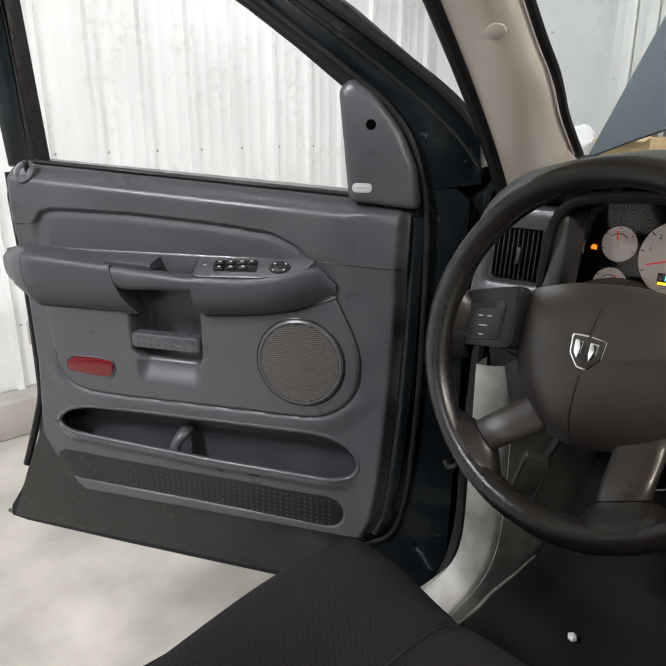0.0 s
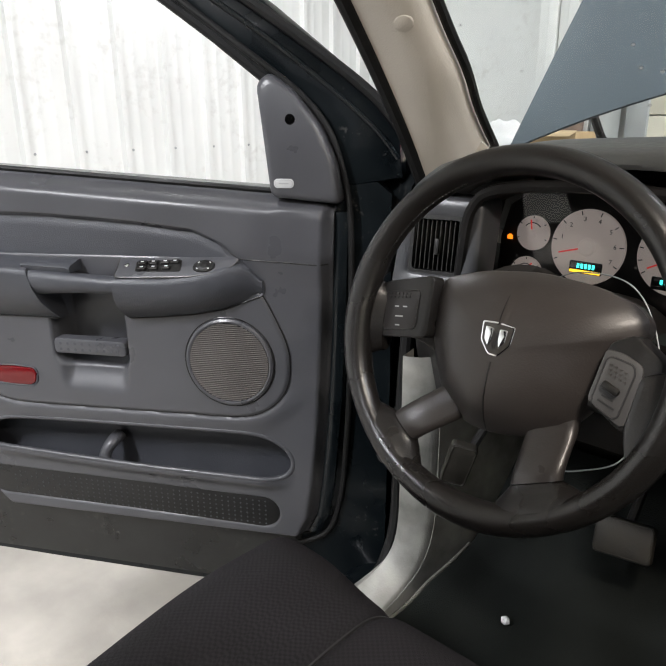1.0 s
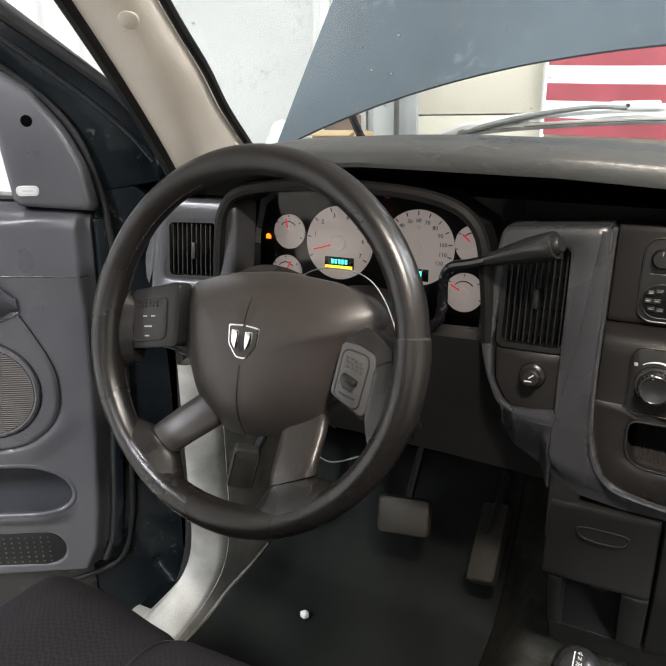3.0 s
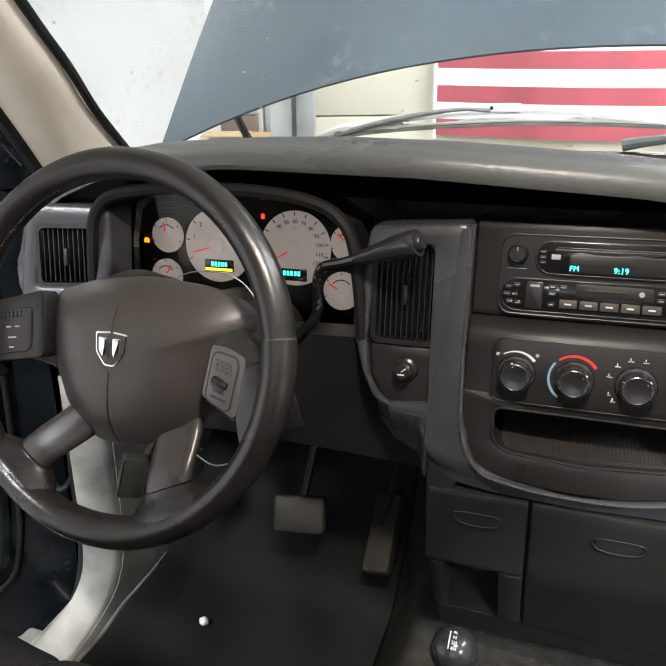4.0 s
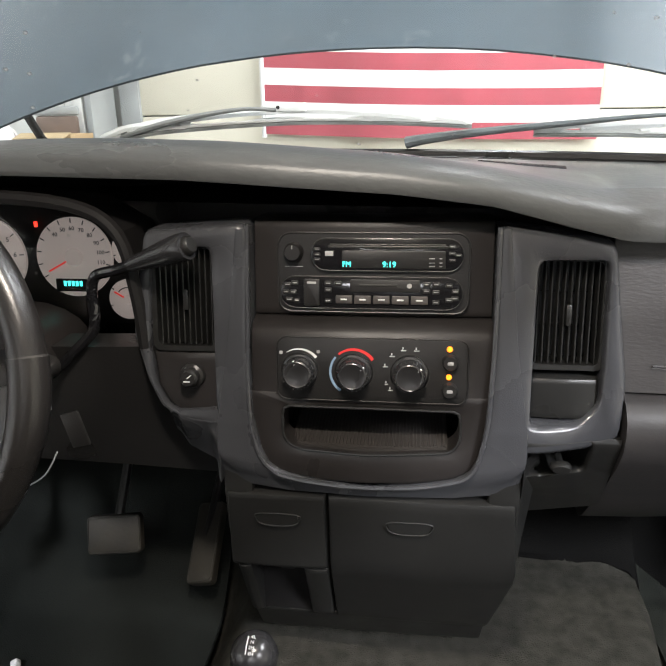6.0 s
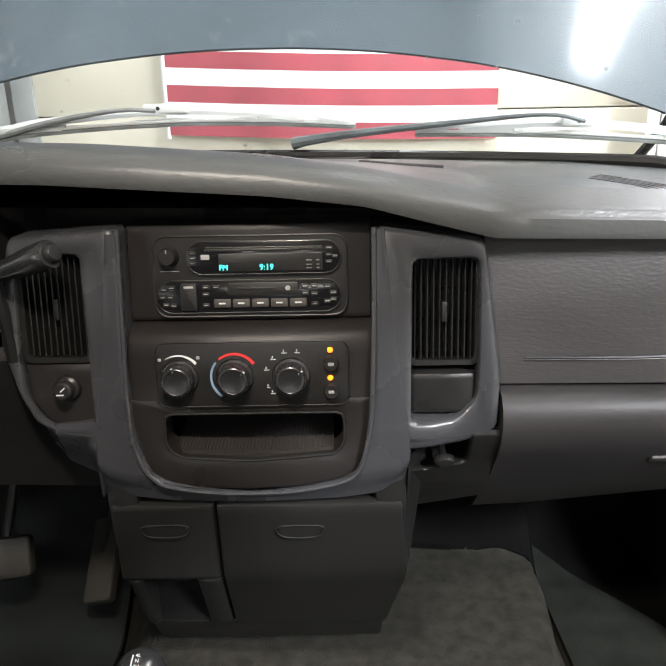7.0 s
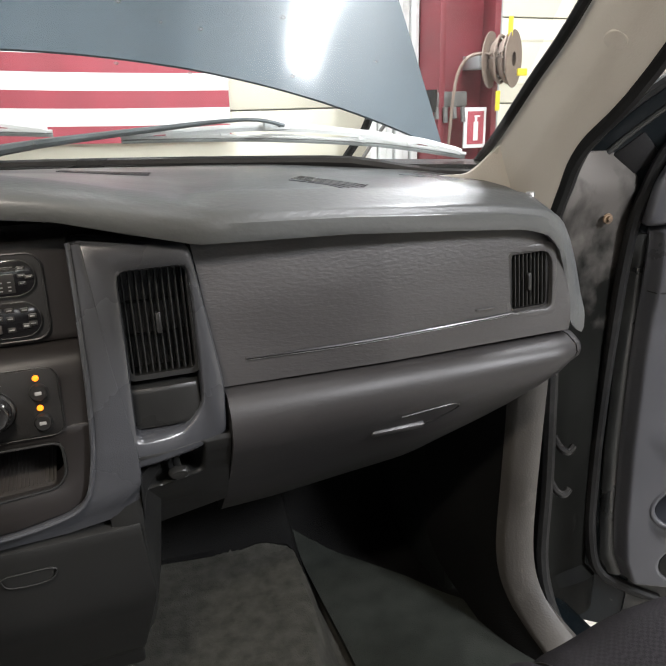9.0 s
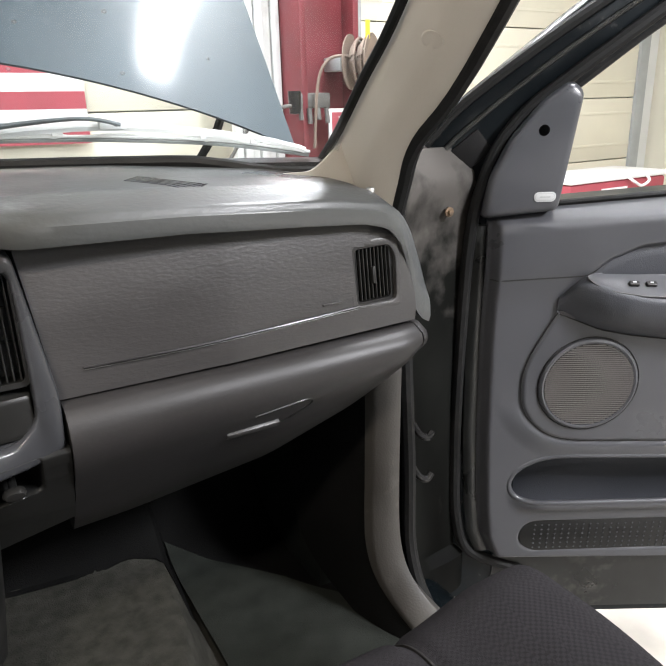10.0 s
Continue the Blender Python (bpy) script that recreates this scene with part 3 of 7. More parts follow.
part("tag", moved(box(3.08, 3.16, 3.48, 3.50, 1.90, 1.95, 0.003), RT), YELLOW, reel)
sign = thing("extinguisher_sign", (2.26, 3.58, 1.36), "red and white fire extinguisher sign", "sign")
part("board", box(2.19, 2.33, 3.575, 3.59, 1.36, 1.575, 0.004), WHITE, sign)
part("field", box(2.208, 2.312, 3.571, 3.575, 1.38, 1.555, 0.003), RED, sign)
part("bottle", merged(box(2.246, 2.274, 3.567, 3.571, 1.40, 1.50, 0.001), box(2.253, 2.267, 3.567, 3.571, 1.50, 1.525, 0.001), box(2.250, 2.285, 3.567, 3.571, 1.525, 1.533, 0.001)), WHITE, sign)
FITTING = material("dirty_fitting", (0.11, 0.105, 0.1), 0.5, var=0.3, scale=20)
PT = Matrix.Translation((-0.50, -0.12, -0.08))
pump = thing("air_fittings", (2.12, 3.67, 1.54), "cluster of grey air fittings and lines below the reel", "air fittings")
part("manifold", moved(box(2.50, 2.72, 3.72, 3.80, 1.66, 1.74, 0.01), PT), FITTING, pump)
for k in range(4):
    part("fitting", moved(tube([(2.52 + k * 0.055, 3.71, 1.66), (2.52 + k * 0.055, 3.70, 1.60 - 0.02 * (k % 2))], 0.014, 8), PT), FITTING, pump)
part("bowl", moved(lathe([(0, -0.09), (0.03, -0.085), (0.035, 0.0), (0.035, 0.03), (0, 0.03)], pose(2.48, 3.70, 1.72), 14), PT), BLACK, pump)
part("line", moved(tube(smooth_path([(2.50, 3.70, 1.68), (2.35, 3.68, 1.66), (2.22, 3.72, 1.58), (2.05, 3.8, 1.3)], 5), 0.010, 8), PT), FITTING, pump)
chest = thing("tool_case", (4.4, 3.4, 0.80), "red and white tool case on a wooden stand", "tool case")
part("stand", box(3.70, 5.4, 3.2, 3.85, 0.0, 0.87, 0.01), TAN, chest)
part("body", box(3.84, 4.86, 3.25, 3.7, 0.87, 1.045, 0.02), RED, chest)
part("lid", box(3.83, 4.87, 3.24, 3.71, 1.047, 1.085, 0.015), WHITE, chest)
part("label", box(4.15, 4.42, 3.240, 3.249, 0.95, 1.00, 0.002), WHITE, chest)
part("handle", tube(smooth_path([(4.42, 3.24, 1.06), (4.44, 3.20, 1.03), (4.52, 3.20, 1.0), (4.60, 3.20, 1.03), (4.62, 3.24, 1.06)], 4), 0.010, 8), WHITE, chest)
part("cable", tube(smooth_path([(4.95, 3.25, 0.89), (5.0, 3.22, 0.96), (5.08, 3.25, 0.90), (5.02, 3.35, 0.885)], 5), 0.022, 8), YELLOW, chest)

# ---- the truck's body ----
truck = thing("truck_cab", (0, 0.6, 0.6), "dark blue-green pickup truck cab shell with grey floor", "truck", kind="structure")


# floor pan, tunnel, toe board and firewall
TUNNEL_R = table([0.4, 1.0, 1.07, 1.18, 1.26, 1.8], [0.40, 0.418, 0.440, 0.455, 0.458, 0.458])


def floor_fn(u, v):
    x = lerp(-0.84, 0.84, u)
    y = lerp(-0.9, 1.75, v)
    r = TUNNEL_R(y)
    on = sstep(-0.30, -0.20, x) * (1 - sstep(r - 0.022, r + 0.024, x))
    side = sstep(-0.05, 0.10, x)
    toe = lerp(0.62 * sstep(1.12, 1.72, y), 0.62 * sstep(1.34, 1.86, y), side)
    crease = 1.315 - 0.06 * sstep(0.22, 0.46, x)
    ridge = 0.13 + 1.25 * max(0.0, y - crease) * sstep(0.0, 0.06, x)
    return (x, y, 0.69 + max(toe, 0) * (1 - on) + on * max(ridge, 0.7 * toe + 0.11) + 0.003 * noise.noise((x * 9, y * 9, 0)))


part("floor_carpet", sheet(floor_fn, 130, 130, 0.05, (0, 0, -1)), CARPET, truck, "dark grey carpet over floor and tunnel")
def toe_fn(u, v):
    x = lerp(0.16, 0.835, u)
    y0 = SHADE_EDGE(x)
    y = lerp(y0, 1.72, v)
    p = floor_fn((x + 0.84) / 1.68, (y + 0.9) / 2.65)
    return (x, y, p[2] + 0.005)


# where the painted shade begins on the tunnel and the passenger floor
SHADE_EDGE = table([0.16, 0.38, 0.43, 0.452, 0.466, 0.476, 0.49, 0.53, 0.58, 0.628, 0.67, 0.711, 0.742, 0.771, 0.784, 0.84], [1.31, 1.280, 1.262, 1.240, 1.205, 1.22, 1.40, 1.36, 1.315, 1.26, 1.205, 1.145, 1.10, 1.05, 0.97, 0.80])
part("toe_shade", sheet(toe_fn, 60, 40, 0.004, (0, 0, -1)), TOESHADE, truck, "toe board carpet, coloured black for the shade under the dash")
part("firewall", box(-0.86, 0.86, 1.70, 1.74, 0.7, 1.46, 0.0), BLACK, truck)
part("cowl_plenum", box(-0.80, 0.80, 1.13, 1.76, 1.385, 1.42, 0.0), BLACK, truck)
for side in (-1, 1):
    part("cowl_side", box(min(side * 0.801, side * 0.86), max(side * 0.801, side * 0.86), 1.13, 1.76, 0.60, 1.42, 0.0), BLACK, truck)
part("rear_wall", merged(box(-0.95, 0.95, -0.95, -0.85, 0.6, 1.40, 0), box(-0.95, -0.62, -0.95, -0.85, 1.40, 2.02, 0), box(0.62, 0.95, -0.95, -0.85, 1.40, 2.02, 0)), SLATE, truck)


def roof_fn(u, v):
    x = lerp(-0.74, 0.74, u)
    y = lerp(-0.95, 0.66, v)
    return (x, y, 1.97 + 0.05 * (1 - (x / 0.74) ** 2) - 0.02 * sstep(0.3, 0.66, y))


part("headliner", sheet(roof_fn, 16, 16, 0.06, (0, 0, 1)), BEIGE, truck, "beige cloth roof lining")
for side in (-1, 1):
    part("roof_rail", tube(smooth_path([(side * 0.72, 0.66, 1.95), (side * 0.76, 0.2, 2.0), (side * 0.76, -0.9, 1.98)]), 0.05, 10), PAINT, truck)
    part("rear_pillar", box(side * 0.74, side * 0.90, -0.45, -0.30, 0.6, 1.99, 0.02), PAINT, truck)
    part("rear_side", box(side * 0.86, side * 0.93, -0.95, -0.40, 0.6, 1.45, 0.02), SLATE, truck)
    # rocker and sill
    part("rocker", tube([(side * 0.90, -0.5, 0.60), (side * 0.90, 1.12, 0.60)], 0.075, 16), PAINT, truck)
    part("sill_plate", box(side * 0.80, side * 0.93, -0.4, 0.98, 0.655, 0.685, 0.008), KICK, truck, "scuffed grey sill plate")

# pillar trim beside the windscreen: rings from the base to the roof
PIL = {
    -1: ([(-0.745, 1.15, 1.540), (-0.722, 1.055, 1.600), (-0.699, 0.98, 1.655), (-0.692, 0.90, 1.728), (-0.655, 0.66, 1.945)], [(-0.812, 1.09, 1.47), (-0.796, 1.02, 1.55), (-0.786, 0.95, 1.629), (-0.772, 0.85, 1.731), (-0.735, 0.62, 1.945)]),
    1: ([(0.760, 1.17, 1.500), (0.752, 1.10, 1.548), (0.732, 1.0, 1.617), (0.71, 0.88, 1.702), (0.655, 0.64, 1.905)], [(0.818, 1.08, 1.43), (0.807, 1.045, 1.483), (0.789, 0.991, 1.546), (0.7825, 0.88, 1.636), (0.735, 0.60, 1.905)]),
}
for side in (-1, 1):
    ins, outs = [smooth_path(p, 5) for p in PIL[side]]
    rings = []
    for i, o in zip(ins, outs):
        mid = (i + o) / 2 + Vector((-side * 0.018, -0.016, 0.004))
        back = Vector((side * 0.012, 0.035, 0.01))
        rings.append([i, i * 0.75 + mid * 0.25 + Vector((0, -0.010, 0)), i * 0.3 + mid * 0.7 + Vector((0, -0.006, 0)), mid, mid * 0.7 + o * 0.3 + Vector((0, -0.006, 0)), o * 0.8 + mid * 0.2, o, o + back, i + back])
    part("pillar_trim", loft(rings), BEIGE, truck, "beige plastic trim on the windscreen pillar", smooth=50)
    part("pillar_seal", tube([o + Vector((side * 0.012, 0.004, 0)) for o in outs], 0.013, 10), RUBBER, truck, "black rubber door seal")
    part("pillar_shell", tube([o + Vector((side * 0.024, 0.034, 0.0)) for o in outs], 0.022, 12), PAINT, truck)
    part("glass_seal", tube([i + Vector((-side * 0.004, 0.022, 0.006)) for i in ins], 0.007, 8), RUBBER, truck)

    # rounded trim corner at the foot of the glass
    def corner(u, v, side=side):
        x = lerp(0.64, 0.80, u)
        top = 1.500 + 0.045 * sstep(0.695, 0.775, x) + (0.03 if side < 0 else 0.0)
        return (side * x, lerp(1.095, 1.125, v) + 0.05 * (0.72 - x), lerp(1.40, top, v))
    part("trim_corner", sheet(corner, 20, 6, 0.006, (0, 1, 0)), BEIGE, truck, "beige corner trim")

    # hinge pillar with its jamb face, seal and kick trim
    def jamb(u, v, side=side):
        z = lerp(0.60, 1.52, v)
        x = lerp(0.845, 1.02 if side < 0 else 1.13, u) + 0.025 * (1 - v) * (1 - u)
        y = 1.09 + 0.05 * u + 0.02 * math.sin(u * math.pi) * (1 if v > 0.1 else 0) + 0.10 * sstep(0.85, 1.0, v) * (-0.3)
        bump = 0.007 * math.sin(u * 6.3 * 1.1 + 0.6)
        roll = 0.05 * sstep(1.46, 1.525, z) + (0.0 if side < 0 else 0.045 * sstep(0.55, 1.0, u))
        return (side * x, y + bump + roll, z)
    part("hinge_pillar", sheet(jamb, 28, 44, 0.07, (0, 1, 0)), JAMB if side < 0 else PALEJAMB, truck, "dark painted door jamb with chipped paint" if side < 0 else "dark painted door jamb, paler towards the top round a bolt")
    part("door_seal", tube(smooth_path([(side * 0.832, 1.085, 1.44), (side * 0.842, 1.085, 1.35), (side * 0.85, 1.07, 1.0), (side * 0.85, 1.06, 0.8), (side * 0.855, 1.0, 0.70), (side * 0.86, 0.9, 0.675), (side * 0.86, 0.2, 0.67)]), 0.013, 10, False, 1.0, (1, 0, 0)), RUBBER, truck, "black rubber door seal")
    part("jamb_bolt", lathe([(0, 0.008), (0.0045, 0.008), (0.0055, 0.003), (0.009, 0.003), (0.009, 0)], facing(side * (0.966 if side > 0 else 0.925), 1.116 if side > 0 else 1.09, 1.414 if side > 0 else 1.447), 10), RUSTY, truck, "small rusty bolt")
    for hz in (1.03, 0.945):
        part("door_hinge", tube(smooth_path([(side * 0.862, 1.075, hz + 0.026), (side * 0.872, 1.066, hz + 0.004), (side * 0.886, 1.062, hz - 0.004), (side * 0.898, 1.064, hz + 0.004)], 5), 0.0065, 8), BLACK, truck, "dark steel hinge arm")

    # kick trim: a soft upright edge that flares into the sill, and the panel that runs forward from it
    zk = [0.66, 0.70, 0.735, 0.77, 0.80, 0.83, 0.87, 0.92, 1.0, 1.1, 1.21]
    if side < 0:
        ex, ey = [0.90, 0.872, 0.838, 0.813, 0.804, 0.800, 0.798, 0.798, 0.798, 0.798, 0.798], [0.70, 0.80, 0.89, 0.955, 0.985, 0.999, 1.004, 1.006, 1.006, 1.006, 1.006]
        bx, by = [0.80, 0.782, 0.768, 0.760, 0.757, 0.756, 0.755, 0.755, 0.755, 0.755, 0.755], [0.70, 0.82, 0.93, 0.99, 1.012, 1.024, 1.031, 1.033, 1.034, 1.034, 1.034]
    else:
        ex, ey = [0.89, 0.862, 0.838, 0.816, 0.805, 0.801, 0.80, 0.80, 0.80, 0.80, 0.80], [0.76, 0.85, 0.918, 0.965, 0.995, 1.014, 1.026, 1.03, 1.03, 1.028, 1.025]
        bx, by = [0.815, 0.798, 0.781, 0.768, 0.761, 0.758, 0.757, 0.758, 0.760, 0.762, 0.762], [0.80, 0.89, 0.955, 1.0, 1.022, 1.035, 1.043, 1.045, 1.045, 1.045, 1.045]
    EX, EY, BX, BY = [soft(zk, q, 0.012) for q in (ex, ey, bx, by)]
    rings = []
    for i in range(37):
        z = lerp(0.665, 1.20, i / 36)
        a_, b_ = Vector((EX(z), EY(z), 0)), Vector((BX(z), BY(z), 0))
        row = [a_ + Vector((0.010, 0.045, 0)), a_ + Vector((0.002, 0.010, 0)), a_, a_ * 0.75 + b_ * 0.25 + Vector((-0.002, -0.004, 0)), a_ * 0.4 + b_ * 0.6 + Vector((-0.002, -0.004, 0)), b_ + Vector((0.002, 0.0, 0)), b_ + Vector((-0.003, 0.008, 0)), b_ + Vector((-0.006, 0.022, 0))]
        rings.append([(side * p.x, p.y, z) for p in row])
    bm = loft(rings, closed=False, caps=False)
    bmesh.ops.recalc_face_normals(bm, faces=bm.faces)
    part("kick_edge", bm, KICK if side < 0 else KICKSHADE, truck, "scuffed grey-green kick trim" if side < 0 else "scuffed grey-beige kick trim, darkened for shade", smooth=60)

    def kick(u, v, side=side, BX=BX, BY=BY):
        z = lerp(0.665, 1.20, v)
        return (side * (BX(z) - 0.007 - 0.055 * u - 0.006 * math.sin(u * 3.1)), BY(z) + 0.022 + (0.34 if side < 0 else 0.16) * u, z)
    # the passenger panel gets the black shade colour instead of kick trim
    part("kick_panel", sheet(kick, 16, 36, 0.03, (side, 0.0, 0)), KICK if side < 0 else TOESHADE, truck, "scuffed grey plastic kick panel" if side < 0 else "passenger kick panel, coloured black for the footwell shade")
    part("side_lining", box(min(side * 0.72, side * 0.80), max(side * 0.72, side * 0.80), 1.18 if side > 0 else 1.34, 1.74, 0.66, 1.3, 0), MAT, truck)

def plug_on(ins, outs, f, k, side):
    a, b = Vector(ins[k]).lerp(Vector(ins[k + 1]), f), Vector(outs[k]).lerp(Vector(outs[k + 1]), f)
    c = (a + b) / 2 + Vector((-side * 0.019, -0.018, 0.004))
    n = (b - a).cross(Vector(ins[k + 1]) - Vector(ins[k])).normalized()
    if n.y > 0:
        n = -n
    return Matrix.Translation(c) @ n.to_track_quat("Z", "Y").to_matrix().to_4x4()


for side, k, f in ((-1, 2, 0.72), (1, 2, 0.85)):
    part("trim_plug", lathe([(0, -0.0012), (0.011, -0.0012), (0.0125, -0.0018), (0.0135, -0.004)], plug_on(PIL[side][0], PIL[side][1], f, k, side), 24), BEIGE, truck, "round plug in the pillar trim")

# front wings and cowl seen past the glass
for side in (-1, 1):
    part("front_wing", sheet(lambda u, v, side=side: (side * lerp(0.80, 0.98, u), lerp(1.25, 2.6, v), 1.44 - 0.10 * u ** 2 - 0.05 * v), 8, 12, 0.03, (0, 0, -1)), PAINT, truck)


def cowl_fn(u, v):
    x = lerp(-0.80, 0.80, u)
    y = lerp(1.38 - 0.25 * (x / 0.78) ** 2, 1.62 - 0.15 * (x / 0.8) ** 2, v)
    return (x, y, 1.525 - 0.02 * abs(x) - 0.03 * v + 0.01 * math.sin(v * 9))


part("cowl", sheet(cowl_fn, 40, 8, 0.03, (0, 0, -1)), BLACK, truck, "black plastic cowl below the windscreen")


def screen(u, v):
    s = 2 * u - 1
    bx, by, bz = s * 0.755, 1.415 - 0.27 * s * s, 1.530 + 0.012 * (1 - s) * 0.5 - 0.012 * (1 + s) * 0.5 - 0.020 * sstep(0.72, 0.93, s)
    tx, ty, tz = s * 0.665, 0.71 - 0.05 * s * s, 1.985 - 0.03 * s * s
    k = 0.02 * math.sin(v * math.pi)
    return (lerp(bx, tx, v), lerp(by, ty, v) + k, lerp(bz, tz, v) + k)


glass = part("windscreen", sheet(screen, 40, 20), GLASS, truck, "slightly dusty windscreen glass with white specks")
face_cabin(glass)
glass.visible_shadow = False
part("screen_edge", tube([Vector(screen(i / 40, 0)) + Vector((0, -0.012, -0.004)) for i in range(41)], 0.010, 8), BLACK, truck, "black edge band at the foot of the glass")


# open bonnet, hinged at the cowl
def hood_fn(u, v):
    x0 = lerp(-0.93, 0.90, u)
    c = (abs(x0 + 0.03) / 0.85)
    z0 = 1.706 - 0.165 * c ** 2.1
    phi = radians(60)
    tau = 1.30 * v
    x = x0 * (1 - (0.13 + 0.135 * sstep(0.0, -0.9, x0)) * v)
    ridge = 0.018 * (sstep(0.30, 0.36, abs(x0)) - 0.4 * sstep(0.5, 0.8, abs(x0)))
    return (x, 1.55 + tau * math.cos(phi) - ridge * 0.5 - 0.03 * math.sin(v * 3.1), z0 + tau * math.sin(phi) + ridge * 0.3 * min(v * 6, 1))


hood = tagged(part("open_hood", sheet(hood_fn, 64, 40, 0.006, (0, 1, -0.6)), HOODP), "raised dark blue painted truck hood with dust and reflections", "hood")
for side in (-1, 1):
    arm = thing("hood_strut", (side * 0.72, 1.95, 1.4), "dark steel hinge arm holding up the hood", "hood hinge", "hood hinges")
    part("arm", tube([(side * 0.72, 1.77, 1.44), (side * 0.745, 1.75, 1.47), (side * 0.785, 1.70, 1.55), (side * 0.80, 1.68, 1.60)], 0.010, 8), PAINT, arm)


# wipers resting on the glass
def wiper(arm_pts, blade_pts, lift, name_label, base):
    """Arm from its pivot to the clip; blade line along the glass with a raised steel bridge."""
    w = thing("wiper", arm_pts[0], name_label, "wiper", "windscreen wipers")
    ap = smooth_path(arm_pts, 5)
    n = len(ap)
    part("arm", tube(ap, [lerp(base, 0.0042, min(i / (n * 0.75), 1)) for i in range(n)], 8, flat=0.7), WORNBLADE if base < 0.012 else WORNARM, w, "weathered tapered wiper arm")
    bl = smooth_path(blade_pts, 10)
    m = len(bl)
    at = lambda t: bl[min(int(t * (m - 1)), m - 1)]
    part("blade", tube(bl, 0.0034, 6, flat=1.2), WORNBLADE, w, "grey worn rubber blade")
    part("backing_strip", tube([p + Vector((0, -0.004, 0.005)) for p in bl], 0.0026, 6), WIPESTEEL, w)
    up = lambda t, h: at(t) + Vector((0, -h * 0.55, h))
    part("bridge", tube([up(0.16 + 0.68 * i / 24, lift * (0.55 + 0.45 * math.sin(math.pi * i / 24))) for i in range(25)], 0.0046, 6, flat=1.5), WIPESTEEL, w, "whitish steel bridge")
    for a, b in ((0.02, 0.30), (0.70, 0.98)):
        part("yoke", tube([up(lerp(a, b, i / 10), 0.006 + lift * 0.42 * math.sin(math.pi * i / 10)) for i in range(11)], 0.0036, 6, flat=1.5), WIPESTEEL, w)
    for a, b in ((0.02, 0.13), (0.22, 0.36), (0.40, 0.60), (0.64, 0.78), (0.87, 0.98)):
        part("claw", tube([up(lerp(a, b, i / 6), 0.004 + lift * 0.22 * math.sin(math.pi * i / 6)) for i in range(7)], 0.0022, 6), WIPESTEEL, w)
    for t in (0.16, 0.30, 0.70, 0.84):
        c = up(t, lift * 0.5)
        part("joint", box(c.x - 0.008, c.x + 0.008, c.y - 0.004, c.y + 0.004, c.z - 0.004, c.z + 0.005, 0.002), WIPESTEEL, w)
    c = up(0.5, lift + 0.003)
    part("clip", box(c.x - 0.034, c.x + 0.034, c.y - 0.006, c.y + 0.006, c.z - 0.006, c.z + 0.008, 0.003), WIPESTEEL, w)
    part("rivet", lathe([(0, 0.002), (0.003, 0.002), (0.003, 0)], facing(c.x - 0.01, c.y - 0.006, c.z + 0.001), 8), BLACK, w)
    return w


wiper([(-0.50, 1.315, 1.545), (-0.42, 1.305, 1.565), (-0.315, 1.297, 1.589), (-0.222, 1.298, 1.602), (-0.17, 1.31, 1.600)], [(-0.451, 1.300, 1.555), (-0.35, 1.313, 1.570), (-0.16, 1.346, 1.580), (0.0, 1.360, 1.578), (0.133, 1.362, 1.571)], 0.020, "whitish steel windscreen wiper with a black arm", 0.010)
wiper([(0.03, 1.408, 1.545), (0.062, 1.401, 1.551), (0.14, 1.378, 1.561), (0.272, 1.331, 1.574), (0.404, 1.273, 1.585), (0.463, 1.264, 1.575)], [(0.23, 1.369, 1.557), (0.36, 1.335, 1.556), (0.47, 1.298, 1.552), (0.611, 1.238, 1.541), (0.735, 1.189, 1.520)], 0.019, "whitish steel windscreen wiper with a grey arm", 0.0145)

dome = thing("dome_light", (0.0, 0.42, 1.99), "small warm dome light in the roof lining", "dome light")
part("dome_base", box(-0.09, 0.09, 0.35, 0.49, 1.972, 2.02, 0.01), BEIGE, dome)
part("dome_lens", box(-0.05, 0.05, 0.39, 0.45, 1.962, 1.974, 0.004), material("dome_lens_glow", (1.0, 0.82, 0.6), 0.4, emit=6.0, var=0.0), dome)

# ---- dashboard ----
dash = thing("dashboard", (0, 1.05, 1.2), "charcoal and slate grey plastic dashboard with vinyl top pad", "dashboard")


LIP = soft([-0.84, -0.81, -0.77, -0.70, -0.63, -0.54, -0.42, -0.32, -0.2, -0.146, 0.03, 0.13, 0.2, 0.27, 0.45, 0.6, 0.7, 0.74, 0.768, 0.785, 0.797, 0.83], [1.33, 1.39, 1.45, 1.492, 1.517, 1.533, 1.537, 1.534, 1.53, 1.526, 1.513, 1.5, 1.481, 1.463, 1.459, 1.449, 1.441, 1.430, 1.402, 1.355, 1.30, 1.27], 0.008)
TOP = soft([-0.84, -0.81, -0.785, -0.73, -0.65, -0.55, -0.4, -0.3, -0.17, -0.08, 0.03, 0.13, 0.2, 0.27, 0.45, 0.65, 0.74, 0.79, 0.82, 0.838], [1.39, 1.45, 1.487, 1.522, 1.545, 1.56, 1.566, 1.566, 1.561, 1.554, 1.545, 1.53, 1.515, 1.503, 1.496, 1.484, 1.470, 1.438, 1.378, 1.285])
FRONT = soft([-0.84, -0.7, -0.5, -0.3, -0.1, 0.1, 0.27, 0.5, 0.75, 0.83], [1.0, 0.95, 0.93, 0.93, 0.94, 0.95, 0.958, 0.958, 0.972, 1.0])


def back_edge(x):
    return 1.395 - 0.27 * (x / 0.755) ** 2 if abs(x) < 0.76 else 1.12


